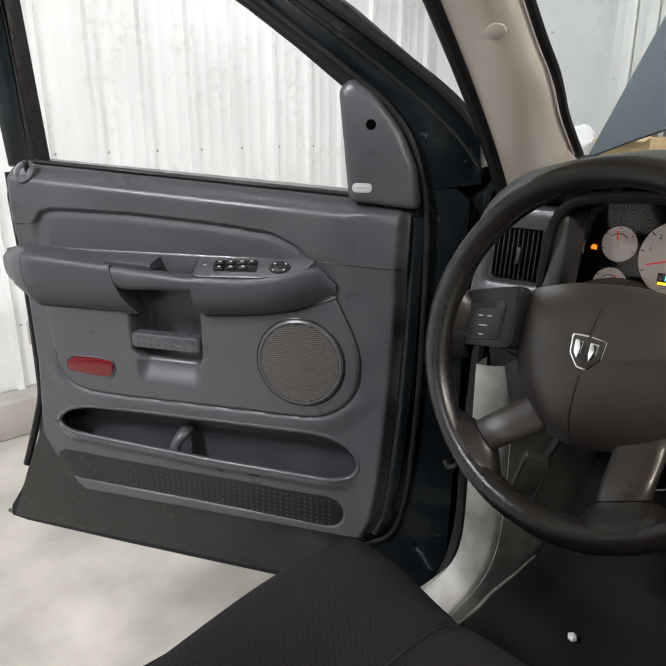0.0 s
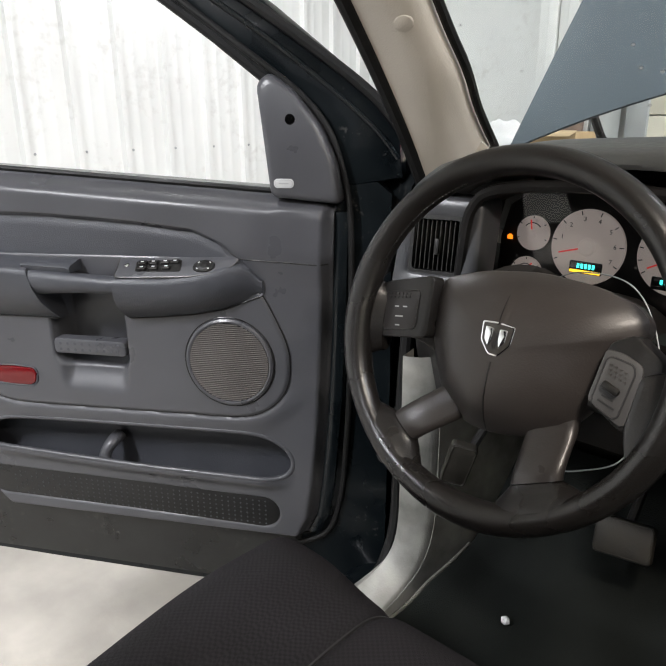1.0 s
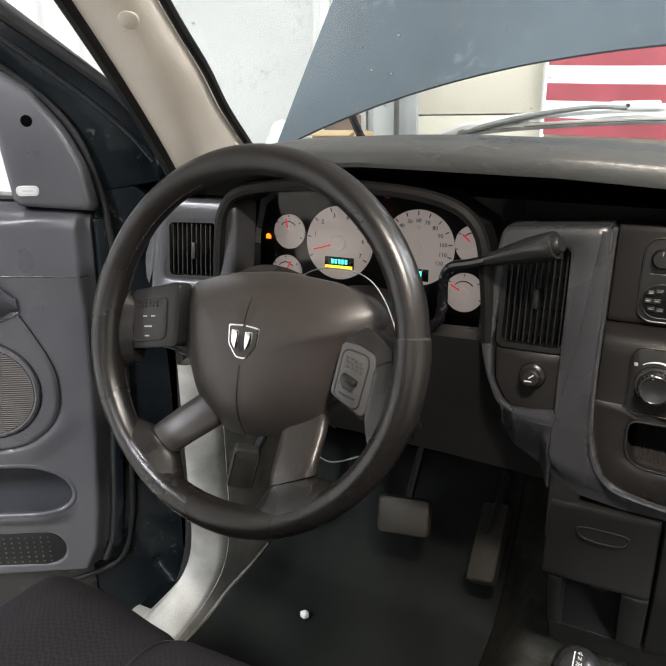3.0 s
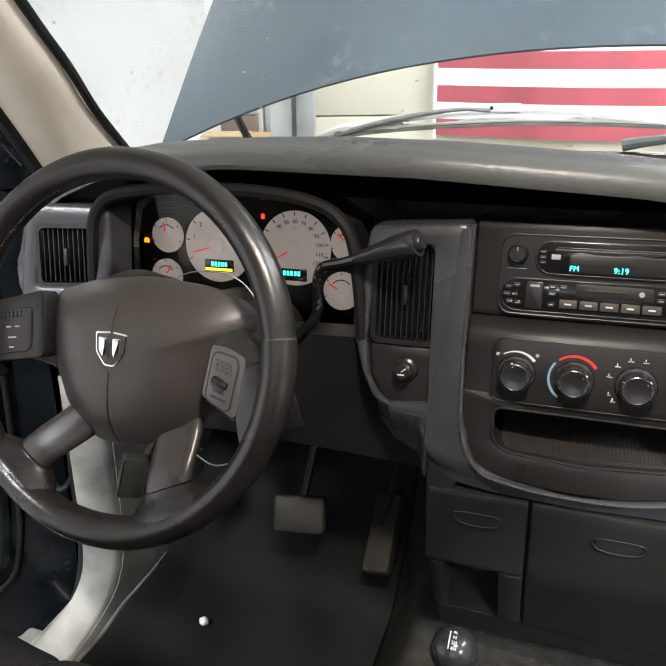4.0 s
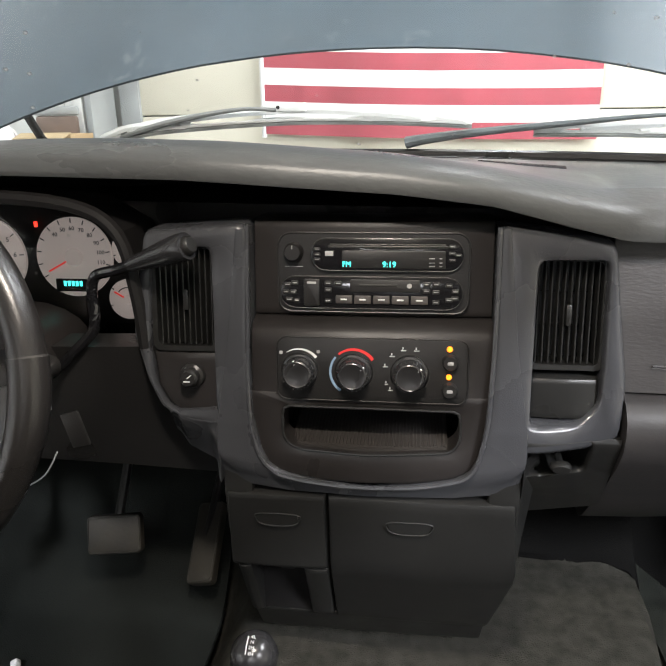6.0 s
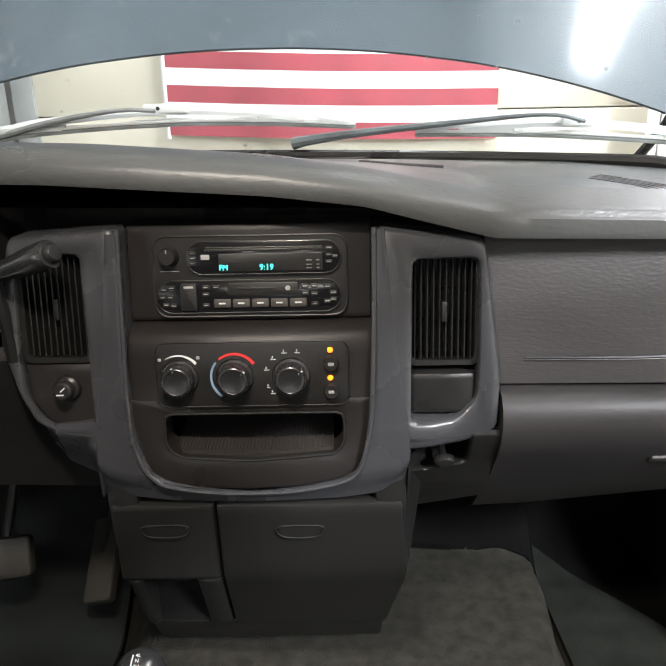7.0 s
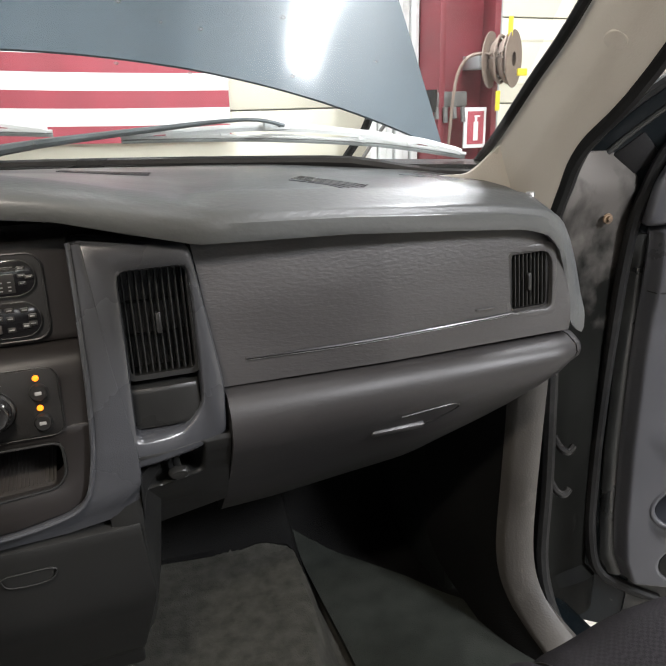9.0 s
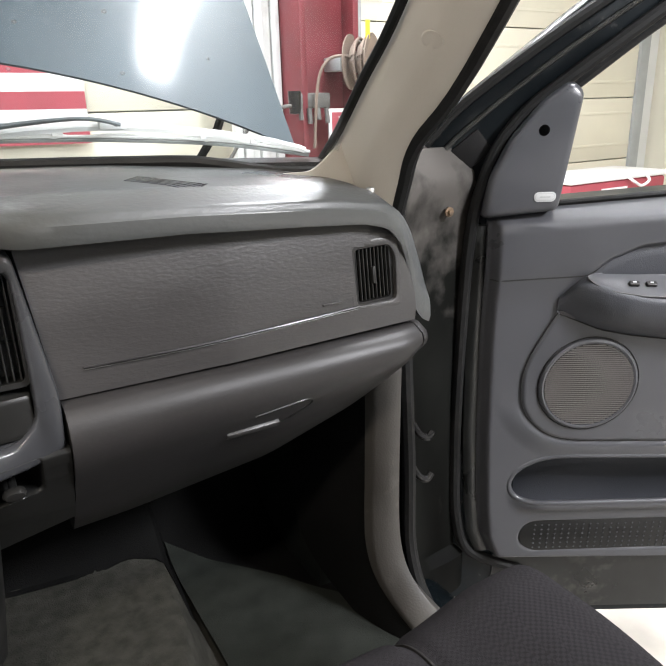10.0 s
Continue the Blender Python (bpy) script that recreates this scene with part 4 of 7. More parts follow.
def pad_ring(x):
    t, l, f, b = TOP(x), LIP(x), FRONT(x), back_edge(x)
    zb = min(1.522 - 0.012 * x, t + 0.02)
    hill = 0.006
    e = min(0.03, (b - f) * 0.3)
    s = sstep(0.24, 0.30, x) * (1 - sstep(0.76, 0.79, x))
    e = lerp(e, 0.010, s)
    crest = lerp(0.030, 0.044, s)
    lift = lerp(hill * 0.9, 0.011, s)
    dip = 0.010 * sstep(0.262, 0.28, x) * (1 - sstep(0.735, 0.75, x))
    return [(x, b, zb), (x, lerp(f, b, 0.66), lerp(t, zb, 0.66) + hill * 0.6), (x, max(lerp(f, b, 0.36), f + 0.085), lerp(t, zb, 0.36) + hill - dip * 0.5), (x, f + e + crest + 0.012, t + hill - dip), (x, f + e + crest + 0.004, t + hill - dip * 0.9), (x, f + e + crest, t + lift), (x, f + e, t + 0.003 - 0.007 * s), (x, f + 0.5 * e, t - 0.003 - 0.006 * s),
            (x, f + 0.004, lerp(t, l, 0.18 + 0.12 * s) - 0.003), (x, f + 0.001, lerp(t, l, 0.45)), (x, f, lerp(t, l, 0.8)), (x, f + 0.004, l), (x, f + 0.02, l + 0.004), (x, min(f + 0.13, b - 0.01), l + 0.008), (x, b, zb - 0.05)]


xs = [-0.838 + 1.673 * i / 140 for i in range(141)]
part("top_pad", loft([pad_ring(x) for x in xs]), PAD, dash, "grained grey vinyl dash top", smooth=40)

# grilles let into the top of the pad
def pad_height(x, y):
    r = sorted((q[1], q[2]) for q in pad_ring(x)[:8])
    return float(np.interp(y, [a for a, _ in r], [b for _, b in r]))


for (ax, ay), (bx, by), w in (((0.136, 1.235), (0.252, 1.215), 0.021), ((0.437, 1.135), (0.505, 1.062), 0.019)):
    A_, B_ = Vector((ax, ay, pad_height(ax, ay))), Vector((bx, by, pad_height(bx, by)))
    X_ = (B_ - A_).normalized()
    C_ = (A_ + B_) / 2
    C_.z = pad_height(C_.x, C_.y)
    P_ = Vector((-X_.y, X_.x, 0)).normalized() * w
    Y_ = (Vector((2 * P_.x, 2 * P_.y, pad_height(C_.x + P_.x, C_.y + P_.y) - pad_height(C_.x - P_.x, C_.y - P_.y)))).normalized()
    Z_ = X_.cross(Y_).normalized()
    gmx = Matrix(((X_.x, Y_.x, Z_.x, C_.x), (X_.y, Y_.y, Z_.y, C_.y), (X_.z, Y_.z, Z_.z, C_.z), (0, 0, 0, 1)))
    ln = (B_ - A_).length
    slot = lambda y0, y1, rise: sheet(lambda u, v: (lambda q: (q.x, q.y, pad_height(q.x, q.y) + rise))(C_ + X_ * lerp(-ln / 2, ln / 2, u) + P_.normalized() * lerp(y0, y1, v)), 24, 2, 0.004, (0, 0, -1))
    g = part("top_grille", slot(-w, w, 0.0009), SLATE_DARK, dash, "slim demister slot")
    for k in range(4):
        part("slot", slot(-w + 0.005 + k * 2 * (w - 0.003) / 4, -w + 0.005 + (k + 0.55) * 2 * (w - 0.003) / 4, 0.0014), BLACK, g)
part("pad_bolt", lathe([(0, 0.006), (0.006, 0.006), (0.007, 0)], pose(0.745, 1.03, 1.475), 10), ALU, dash)

# dark carrier behind everything
part("carrier", sheet(lambda u, v: (lerp(-0.81, 0.80, u), 1.10 - 0.03 * math.sin(u * 3.14) + 0.05 * (1 - v), lerp(1.10, 1.50 - 0.03 * u, v)), 20, 8, 0.25, (0, 1, 0)), BLACK, dash)


def fascia(name, x0, x1, z0, z1, yf, mat, label="", edge=0.008, depth=0.06, n=14, parent=None, top_round=True, foot_round=True):
    """A moulded strip: x0, x1 and yf are functions of the height z; its upright edges are rounded."""
    rings = []
    zs = [lerp(z0, z1, i / n) for i in range(n + 1)]
    zs = [z0, z0 + edge * 0.3, z0 + edge] + [z for z in zs if z0 + edge * 1.5 < z < z1 - edge * 1.5] + [z1 - edge, z1 - edge * 0.3, z1]
    for z in zs:
        ez = (min(z - z0, z1 - z) if foot_round else z1 - z) if top_round else edge
        k = edge * (1 - math.sqrt(max(0.0, 1 - (1 - min(ez / edge, 1)) ** 2)))
        a, b, y = x0(z), x1(z), yf(z) + k
        rings.append([(a, yf(z) + depth, z), (a, y + edge, z), (a + 0.3 * edge, y + 0.3 * edge, z), (a + edge, y, z), (lerp(a, b, 0.5), y - 0.0015, z), (b - edge, y, z), (b - 0.3 * edge, y + 0.3 * edge, z), (b, y + edge, z), (b, yf(z) + depth, z)])
    return part(name, loft(rings), mat, parent or dash, label)


def const(c):
    return lambda z: c


SY = table([0.88, 0.93, 1.05, 1.16, 1.21, 1.28, 1.345, 1.36, 1.372, 1.48], [1.035, 0.995, 0.938, 0.928, 0.932, 0.944, 0.952, 0.957, 0.984, 1.0])
# centre stack: radio zone, climate zone, tray zone
fascia("radio_surround", const(-0.138), const(0.138), 1.371, 1.478, SY, FASCIA, "dark plastic surround of the radio", 0.004)
fascia("climate_surround", const(-0.138), const(0.138), 1.2850, 1.369, lambda z: SY(z) - 0.0010 * sstep(1.30, 1.286, z), FASCIA, "dark plastic face with a ledge on top", 0.006, foot_round=False)
tray_out = [(-0.139, 1.289), (0.138, 1.289), (0.1340, 1.2586), (0.1265, 1.2183), (0.117, 1.2005), (0.099, 1.1905), (0.0488, 1.1815), (-0.0103, 1.1795), (-0.0544, 1.1818), (-0.0985, 1.1890), (-0.1124, 1.1960), (-0.1240, 1.2071), (-0.1325, 1.2254), (-0.1375, 1.2534)]


def resample(poly, n):
    pts = [Vector((*p, 0)) for p in poly] + [Vector((*poly[0], 0))]
    ds = [0.0]
    for a, b in zip(pts, pts[1:]):
        ds.append(ds[-1] + (b - a).length)
    out = []
    for i in range(n):
        d = ds[-1] * i / n
        k = max(j for j in range(len(ds)) if ds[j] <= d + 1e-9)
        k = min(k, len(pts) - 2)
        p = pts[k].lerp(pts[k + 1], (d - ds[k]) / max(ds[k + 1] - ds[k], 1e-9))
        out.append((p.x, p.y))
    return out


tray_in = rounded([(-0.1005, 1.2725), (0.104, 1.272), (0.1046, 1.236), (0.094, 1.2225), (0.0, 1.2155), (-0.084, 1.2205), (-0.1, 1.2325)], 0.010)


def on_y(lean_y0, z0, slope):
    """Maps (x, z, depth) to a slightly leaning upright face."""
    return Matrix(((1, 0, 0, 0), (0, slope, 1, lean_y0 - slope * z0), (0, 1, 0, 0), (0, 0, 0, 1)))


TM = on_y(0.9375, 1.24, 0.13)
# lighter U-shaped moulding with the two vent towers
TY = table([1.12, 1.16, 1.25, 1.35, 1.48], [0.925, 0.922, 0.932, 0.950, 0.972])
COL_IN = table([1.15, 1.1785, 1.1815, 1.190, 1.200, 1.2183, 1.2586, 1.3211, 1.48], [0.0, 0.0, 0.052, 0.0985, 0.1175, 0.1265, 0.1350, 0.1390, 0.1395])
COL_OUT = table([1.15, 1.2, 1.24, 1.27, 1.34, 1.48], [0.174, 0.178, 0.178, 0.175, 0.164, 0.150])


TOWER_L = table([1.24, 1.3, 1.48], [0.942, 0.946, 0.972])
TOWER_R = table([1.2, 1.3, 1.48], [0.948, 0.957, 0.976])
FOOT_LIFT = table([0.0, 0.10, 0.137, 0.166, 0.176, 0.182, 0.19], [0.003, 0.0065, 0.0105, 0.018, 0.032, 0.040, 0.042])


def tower_column(side):
    """Moulding beside the stack: a crisp inner edge that sweeps back into the vent tower."""
    rings = []
    tower, front = (TOWER_L, table([1.24, 1.3, 1.48], [0.942, 0.944, 0.966])) if side < 0 else (TOWER_R, TOWER_R)
    for i in range(73):
        z = lerp(1.158, 1.474, i / 72)
        a, b, y = COL_IN(z + 0.006 * max(0.0, 1 - i / 23)) - 0.0006, COL_OUT(z), min(TY(z), front(z) - max(0.0, tower(z) - TY(z) - 0.0012) - 0.0018) + 0.013 * sstep(1.200, 1.150, z)
        q = min(a / 0.02, 1.0)
        prof = [(a, y + 0.06), (a, y + 0.005 * q), (a + 0.0012, y + 0.0015 * q), (a + 0.004, y), (lerp(a, b, 0.3), y), (lerp(a, b, 0.55), y), (lerp(a, b, 0.85), y + 0.0003), (b, y + 0.0012), (b + 0.0015, y + 0.004), (b + 0.003, y + 0.06)]
        rings.append([(side * px_, py_, z + FOOT_LIFT(px_) * max(0.0, 1 - i / 23)) for px_, py_ in prof])
    return part("tower_column", loft(rings), SLATE, dash, "slate grey moulding beside the stack", smooth=40)


tower_column(-1)
tower_column(1)
part("stack_rim", tube(smooth_path([(x, TY(z) - 0.0015, z) for x, z in ((-0.1390, 1.478), (-0.1395, 1.40), (-0.1400, 1.3259), (-0.1390, 1.2827), (-0.1370, 1.2534), (-0.1320, 1.2254), (-0.1237, 1.2071), (-0.1124, 1.1955), (-0.0982, 1.1884), (-0.0544, 1.1813), (-0.0103, 1.1790), (0.0488, 1.1811), (0.098, 1.1902), (0.1167, 1.2003), (0.1260, 1.2183), (0.1335, 1.2586), (0.1375, 1.3211), (0.139, 1.40), (0.139, 1.476))], 5), 0.0030, 8), SLATE, dash, "smooth grey edge round the stack")


def vent(x0, x1, z0, z1, y, lean, turn, slats, name="air_vent", frame_mat=None):
    """A louvre: frame, upright slats with a thumb tab, dark back."""
    w, h = x1 - x0, z1 - z0
    m = facing((x0 + x1) / 2, y, (z0 + z1) / 2, lean, turn)
    v = part(name, ring_prism(rrect(w + 0.012, h + 0.012, 0.010), rrect(w, h, 0.007), 0.0015 if frame_mat else 0.004, -0.05, m), frame_mat or CHARCOAL, dash, "black louvred air vent")
    part("vent_back", prism(rrect(w, h, 0.006), -0.05, -0.045, m), BLACK, v)
    for k in range(slats):
        cx = -w / 2 + w * (k + 0.5) / slats
        b = box(cx - 0.0009, cx + 0.0009, -h / 2 + 0.001, h / 2 - 0.001, -0.016, -0.001, 0.0005, 1)
        part("slat", moved(b, m), CHARCOAL, v)
    part("thumb_tab", moved(box(-0.002, 0.004, -0.014, 0.010, -0.004, 0.004, 0.0015), m), CHARCOAL, v)
    for k in range(2):
        zz = -h / 2 + h * (k + 1) / 3
        part("cross_blade", moved(box(-w / 2, w / 2, zz - 0.001, zz + 0.001, -0.045, -0.034, 0), m), SHADOWBLACK, v)
    return v


def moulded_frame(name, outer, inner, yf, mat, label="", n=96, edge=0.007, depth=0.05, parent=None):
    """A frame round an opening: outlines in (x, z), front surface at yf(z), edges rolled over."""
    o, i = resample(outer, n), resample(inner, n)
    k0 = min(range(n), key=lambda q: (i[q][0] - o[0][0]) ** 2 + (i[q][1] - o[0][1]) ** 2)
    i = i[k0:] + i[:k0]
    cx, cz = sum(p[0] for p in i) / n, sum(p[1] for p in i) / n
    rows = [[], [], [], [], [], [], []]
    for (ox, oz), (ix, iz) in zip(o, i):
        d = max(math.hypot(ix - ox, iz - oz), 1e-5)
        f = min(edge / d, 0.3)
        at = lambda t: (lerp(ox, ix, t), lerp(oz, iz, t))
        for r, (t, dy) in enumerate(((0.0, depth), (0.0, edge), (f * 0.3, edge * 0.3), (f, 0.0), (1 - f, 0.0), (1 - f * 0.25, edge * 0.35), (1.0, edge * 1.4))):
            x, z = at(t)
            rows[r].append((x, yf(z) + dy, z))
    rows.append([(x, y + depth * 0.6, z) for x, y, z in rows[-1]])
    bm = bmesh.new()
    vs = [[bm.verts.new(p) for p in r] for r in rows]
    for a_, c_ in zip(vs, vs[1:]):
        for q in range(n):
            bm.faces.new((a_[q], a_[(q + 1) % n], c_[(q + 1) % n], c_[q]))
    return part(name, bm, mat, parent or dash, label, smooth=50)


tray = moulded_frame("tray_surround", tray_out[::-1], tray_in[::-1], lambda z: 0.9375 + 0.13 * (z - 1.24), FASCIA, "dark plastic face round an open tray", 120, 0.003)
part("tray_lip", tube([TM @ Vector((p[0], p[1], -0.001)) for p in resample(tray_in, 72)], 0.0018, 8, True), CHARCOAL, tray)
part("tray_box", merged(box(-0.112, 0.112, 0.945, 1.06, 1.205, 1.2095, 0), box(-0.112, 0.112, 0.965, 1.065, 1.276, 1.281, 0), box(-0.115, -0.110, 0.96, 1.06, 1.2, 1.28, 0), box(0.112, 0.117, 0.96, 1.06, 1.2, 1.28, 0), box(-0.115, 0.115, 1.06, 1.065, 1.2, 1.28, 0)), SHADOWBLACK, tray)
TRAYMAT = material("tray_rubber", (0.030, 0.027, 0.025), 0.5, grain=0.2, grain_scale=400, var=0.2)
tray_z = lambda x, y: 1.2190 + 0.0045 * (x / 0.1) ** 2 + 0.14 * (y - 0.944)
part("tray_mat", sheet(lambda u, v: (lerp(-0.093, 0.092, u), lerp(0.944, 1.055, v), tray_z(lerp(-0.093, 0.092, u), lerp(0.944, 1.055, v))), 20, 6, 0.003, (0, 0, -1)), TRAYMAT, tray, "ribbed rubber liner")
for k in range(44):
    x_ = -0.090 + k * 0.00415
    part("mat_rib", tube([(x_, 0.949, tray_z(x_, 0.949) + 0.0003), (x_, 1.05, tray_z(x_, 1.05) + 0.0003)], 0.0010, 5), TRAYMAT, tray)

def swept(ob, side, tower):
    """Bring a tower's inner edge forward to the column beside the stack."""
    for v_ in ob.data.vertices:
        v_.co.y -= max(0.0, tower(v_.co.z) - TY(v_.co.z) - 0.0012) * sstep(0.268, 0.178, side * v_.co.x)


# left tower: vent and lighter socket
vt = moulded_frame("vent_tower", rounded([(-0.1397, 1.480), (-0.258, 1.472), (-0.272, 1.40), (-0.278, 1.355), (-0.262, 1.296), (-0.248, 1.264), (-0.215, 1.250), (-0.1397, 1.246)], 0.006), rounded([(-0.182, 1.452), (-0.249, 1.452), (-0.254, 1.40), (-0.2585, 1.336), (-0.255, 1.292), (-0.24, 1.266), (-0.212, 1.254), (-0.180, 1.252)], 0.008), table([1.24, 1.3, 1.48], [0.942, 0.944, 0.966]), SLATE, "grey moulded vent tower")
swept(vt, -1, TOWER_L)
LEFT_UNDER = table([1.17, 1.2, 1.235, 1.248, 1.256, 1.266], [0.045, 0.030, 0.008, 0.001, -0.0008, 0.0012])


def under_left(u, v):
    x = lerp(0.176, 0.246, u)
    z = lerp(1.175 + 0.04 * u, 1.266 - 0.006 * u, v)
    sweep = max(0.0, TOWER_L(z) - TY(z) - 0.0012) * sstep(0.268, 0.178, x)
    return (-x, TOWER_L(z) - sweep + LEFT_UNDER(z) * sstep(0.175, 0.195, x) + 0.02 * sstep(0.222, 0.246, x), z)


part("under_panel", sheet(under_left, 30, 30, 0.02, (0, 1, 0)), SLATE, dash, "curved underside of the tower")
fascia("socket_panel", table([1.25, 1.27, 1.29, 1.335], [-0.215, -0.240, -0.252, -0.256]), const(-0.176), 1.252, 1.331, table([1.2, 1.34], [0.938, 0.956]), FASCIA, "dark lower panel of the vent tower", 0.005)
vent(-0.249, -0.181, 1.337, 1.450, 0.966, 8, 0, 10)
lm = facing(-0.208, 0.948, 1.304, 8)
lighter = part("lighter", lathe([(0, 0.020), (0.008, 0.020), (0.0105, 0.017), (0.0105, 0.006), (0.014, 0.004), (0.0155, 0.0)], lm, 20), BLACK, dash, "black push-in lighter knob")
part("mark", moved(merged(box(-0.005, 0.003, -0.004, -0.0025, 0.0201, 0.0205, 0), moved(box(-0.001, 0.006, -0.0006, 0.0006, 0.0201, 0.0205, 0), pose(0, 0.001, 0, 0, 0, 40))), lm), INKW, lighter)

# right tower: vent, cover
vt = moulded_frame("vent_tower", rounded([(0.262, 1.4615), (0.1397, 1.477), (0.1397, 1.226), (0.245, 1.226), (0.283, 1.238), (0.285, 1.30)], 0.010), rounded([(0.257, 1.440), (0.183, 1.440), (0.181, 1.257), (0.236, 1.257), (0.258, 1.280), (0.259, 1.32)], 0.010), table([1.2, 1.3, 1.48], [0.948, 0.957, 0.976]), SLATE, "grey moulded vent tower")
swept(vt, 1, TOWER_R)
vent(0.184, 0.256, 1.319, 1.436, 0.985, 8, 0, 10)
fascia("blank_cover", const(0.181), const(0.257), 1.259, 1.306, table([1.25, 1.31], [0.958, 0.968]), CHARCOAL, "plain square blanking cover", 0.004)
part("pull_knob", lathe([(0, 0.034), (0.011, 0.033), (0.014, 0.028), (0.013, 0.020), (0.005, 0.014), (0.005, -0.03)], facing(0.222, 0.972, 1.206, 0) @ pose(0, 0, 0, 12, 0, 0) @ Matrix.Diagonal((0.9, 0.5, 0.8, 1)), 16), CHARCOAL, dash, "grey pull knob below the tower")

UNDER = table([1.085, 1.14, 1.185, 1.21, 1.221, 1.229, 1.234, 1.240], [0.085, 0.050, 0.026, 0.011, 0.004, 0.0003, -0.0012, 0.0006])


def under(u, v):
    x = lerp(0.177, 0.2855, u)
    z = lerp(1.085 + 0.03 * u, 1.240, v)
    sweep = max(0.0, TOWER_R(z) - TY(z) - 0.0012) * sstep(0.268, 0.178, x)
    pocket = 0.06 * sstep(0.178, 0.184, x) * sstep(0.256, 0.238, x) * sstep(1.184, 1.198, z) * sstep(1.237, 1.229, z)
    return (x, TOWER_R(z) - sweep * sstep(1.12, 1.21, z) + UNDER(z) * sstep(0.176, 0.186, x) + pocket, z)


# charcoal in place of the tower's slate paints the shade below it
part("under_panel", sheet(under, 64, 90, 0.02, (0, 1, 0)), CHARCOAL, dash, "panel below the tower, coloured dark for shade, with a finger pocket")

# passenger side: airbag panel, vent, glove box
AY = table([0.28, 0.5, 0.78], [0.978, 0.968, 0.972])


def airbag(u, v):
    x = lerp(lerp(0.287, 0.2655, v), 0.787, u)
    z1 = max(LIP(x) + 0.004, 1.33)
    z = lerp(1.286 + 0.004 * u, z1, v)
    return (x, AY(x) + 0.020 * (z - 1.29) / 0.16 + 0.004 * (2 * v - 1) ** 2, z)


ab = sheet(airbag, 70, 30, 0.03, (0, 1, 0))
bmesh.ops.delete(ab, geom=[f for f in ab.faces if 0.682 < f.calc_center_median().x < 0.757 and 1.323 < f.calc_center_median().z < 1.410], context="FACES")
part("airbag_panel", ab, AIRBAG, dash, "grained grey airbag panel")
part("panel_seam", tube(smooth_path([(0.316, AY(0.316) - 0.0002 + 0.003, 1.3165), (0.45, AY(0.45) + 0.003, 1.317), (0.58, AY(0.58) + 0.003, 1.321), (0.686, AY(0.69) + 0.003, 1.3245)], 8), 0.0005, 6), AIRBAG, dash)
part("panel_groove", tube(smooth_path([(0.317, AY(0.316) + 0.0035, 1.3188), (0.45, AY(0.45) + 0.0035, 1.3195), (0.58, AY(0.58) + 0.0035, 1.3235), (0.688, AY(0.69) + 0.0035, 1.327)], 8), 0.0015, 6), BLACK, dash)
part("panel_label", box(0.63, 0.66, AY(0.65) + 0.003, AY(0.65) + 0.008, 1.3375, 1.3395, 0.0005), AIRBAG, dash)
vent(0.689, 0.749, 1.330, 1.405, AY(0.72) + 0.016, 6, 4, 9, frame_mat=BLACK)


def panel_y(z):
    v = (z - 1.289) / (LIP(0.72) + 0.004 - 1.289)
    return AY(0.72) + 0.020 * (z - 1.29) / 0.16 + 0.004 * (2 * v - 1) ** 2 - 0.0001


moulded_frame("vent_surround", rounded([(0.675, 1.417), (0.763, 1.417), (0.763, 1.3165), (0.675, 1.3165)], 0.008), rounded([(0.684, 1.409), (0.748, 1.406), (0.756, 1.390), (0.754, 1.326), (0.687, 1.326)], 0.010, 6), panel_y, AIRBAG, "grained edge round the vent", 96, 0.0016, 0.03)
GBOT = soft([0.27, 0.37, 0.58, 0.75, 0.80, 0.82], [1.046, 1.050, 1.070, 1.120, 1.18, 1.215])


def glove_ring(x):
    b, t = GBOT(x), 1.283
    y = 0.955 + 0.02 * sstep(0.75, 0.82, x)
    return [(x, y + 0.06, t), (x, y + 0.012, t), (x, y + 0.003, t - 0.004), (x, y - 0.008, lerp(t, b, 0.08)), (x, y - 0.012, lerp(t, b, 0.16)), (x, y - 0.009, lerp(t, b, 0.24)), (x, y + 0.003, lerp(t, b, 0.34)), (x, y + 0.036, lerp(t, b, 0.53)), (x, y + 0.082, lerp(t, b, 0.76)), (x, y + 0.122, lerp(t, b, 0.95)), (x, y + 0.134, b + 0.003), (x, y + 0.146, b), (x, y + 0.20, b + 0.012)]


def end_ring(x):
    return [(x, y, z) for _, y, z in glove_ring(0.788)]


gl = part("glove_box", loft([glove_ring(lerp(0.287, 0.785, i / 40)) for i in range(41)]), GLOVE, dash, "grey glove box door with a moulded roll", smooth=40)
part("end_cap", loft([[(x, y + 0.05 * (i / 8) ** 2.2, lerp(z, 1.235, 0.35 * (i / 8) ** 3)) for x, y, z in end_ring(lerp(0.788, 0.818, i / 8))] for i in range(9)]), GLOVE, dash, "", smooth=40)


def glove_y(x, z):
    r = glove_ring(x)[2:11][::-1]
    return float(np.interp(z, [q[2] for q in r], [q[1] for q in r]))


gm = facing(0.5145, glove_y(0.5145, 1.190) + 0.002, 1.190, -36)
hd = part("latch", moved(box(-0.039, 0.039, -0.0065, 0.0055, -0.004, 0.0065, 0.003), gm), AIRBAG, gl, "grey finger lip of the latch")
part("latch_edge", tube([(q.x, glove_y(q.x, q.y) - 0.0002, q.y) for q in smooth_path([(0.512, 1.2135, 0), (0.552, 1.2175, 0), (0.585, 1.220, 0), (0.598, 1.215, 0), (0.592, 1.205, 0), (0.574, 1.193, 0), (0.556, 1.185, 0)], 5)], 0.0015, 6), BLACK, hd)

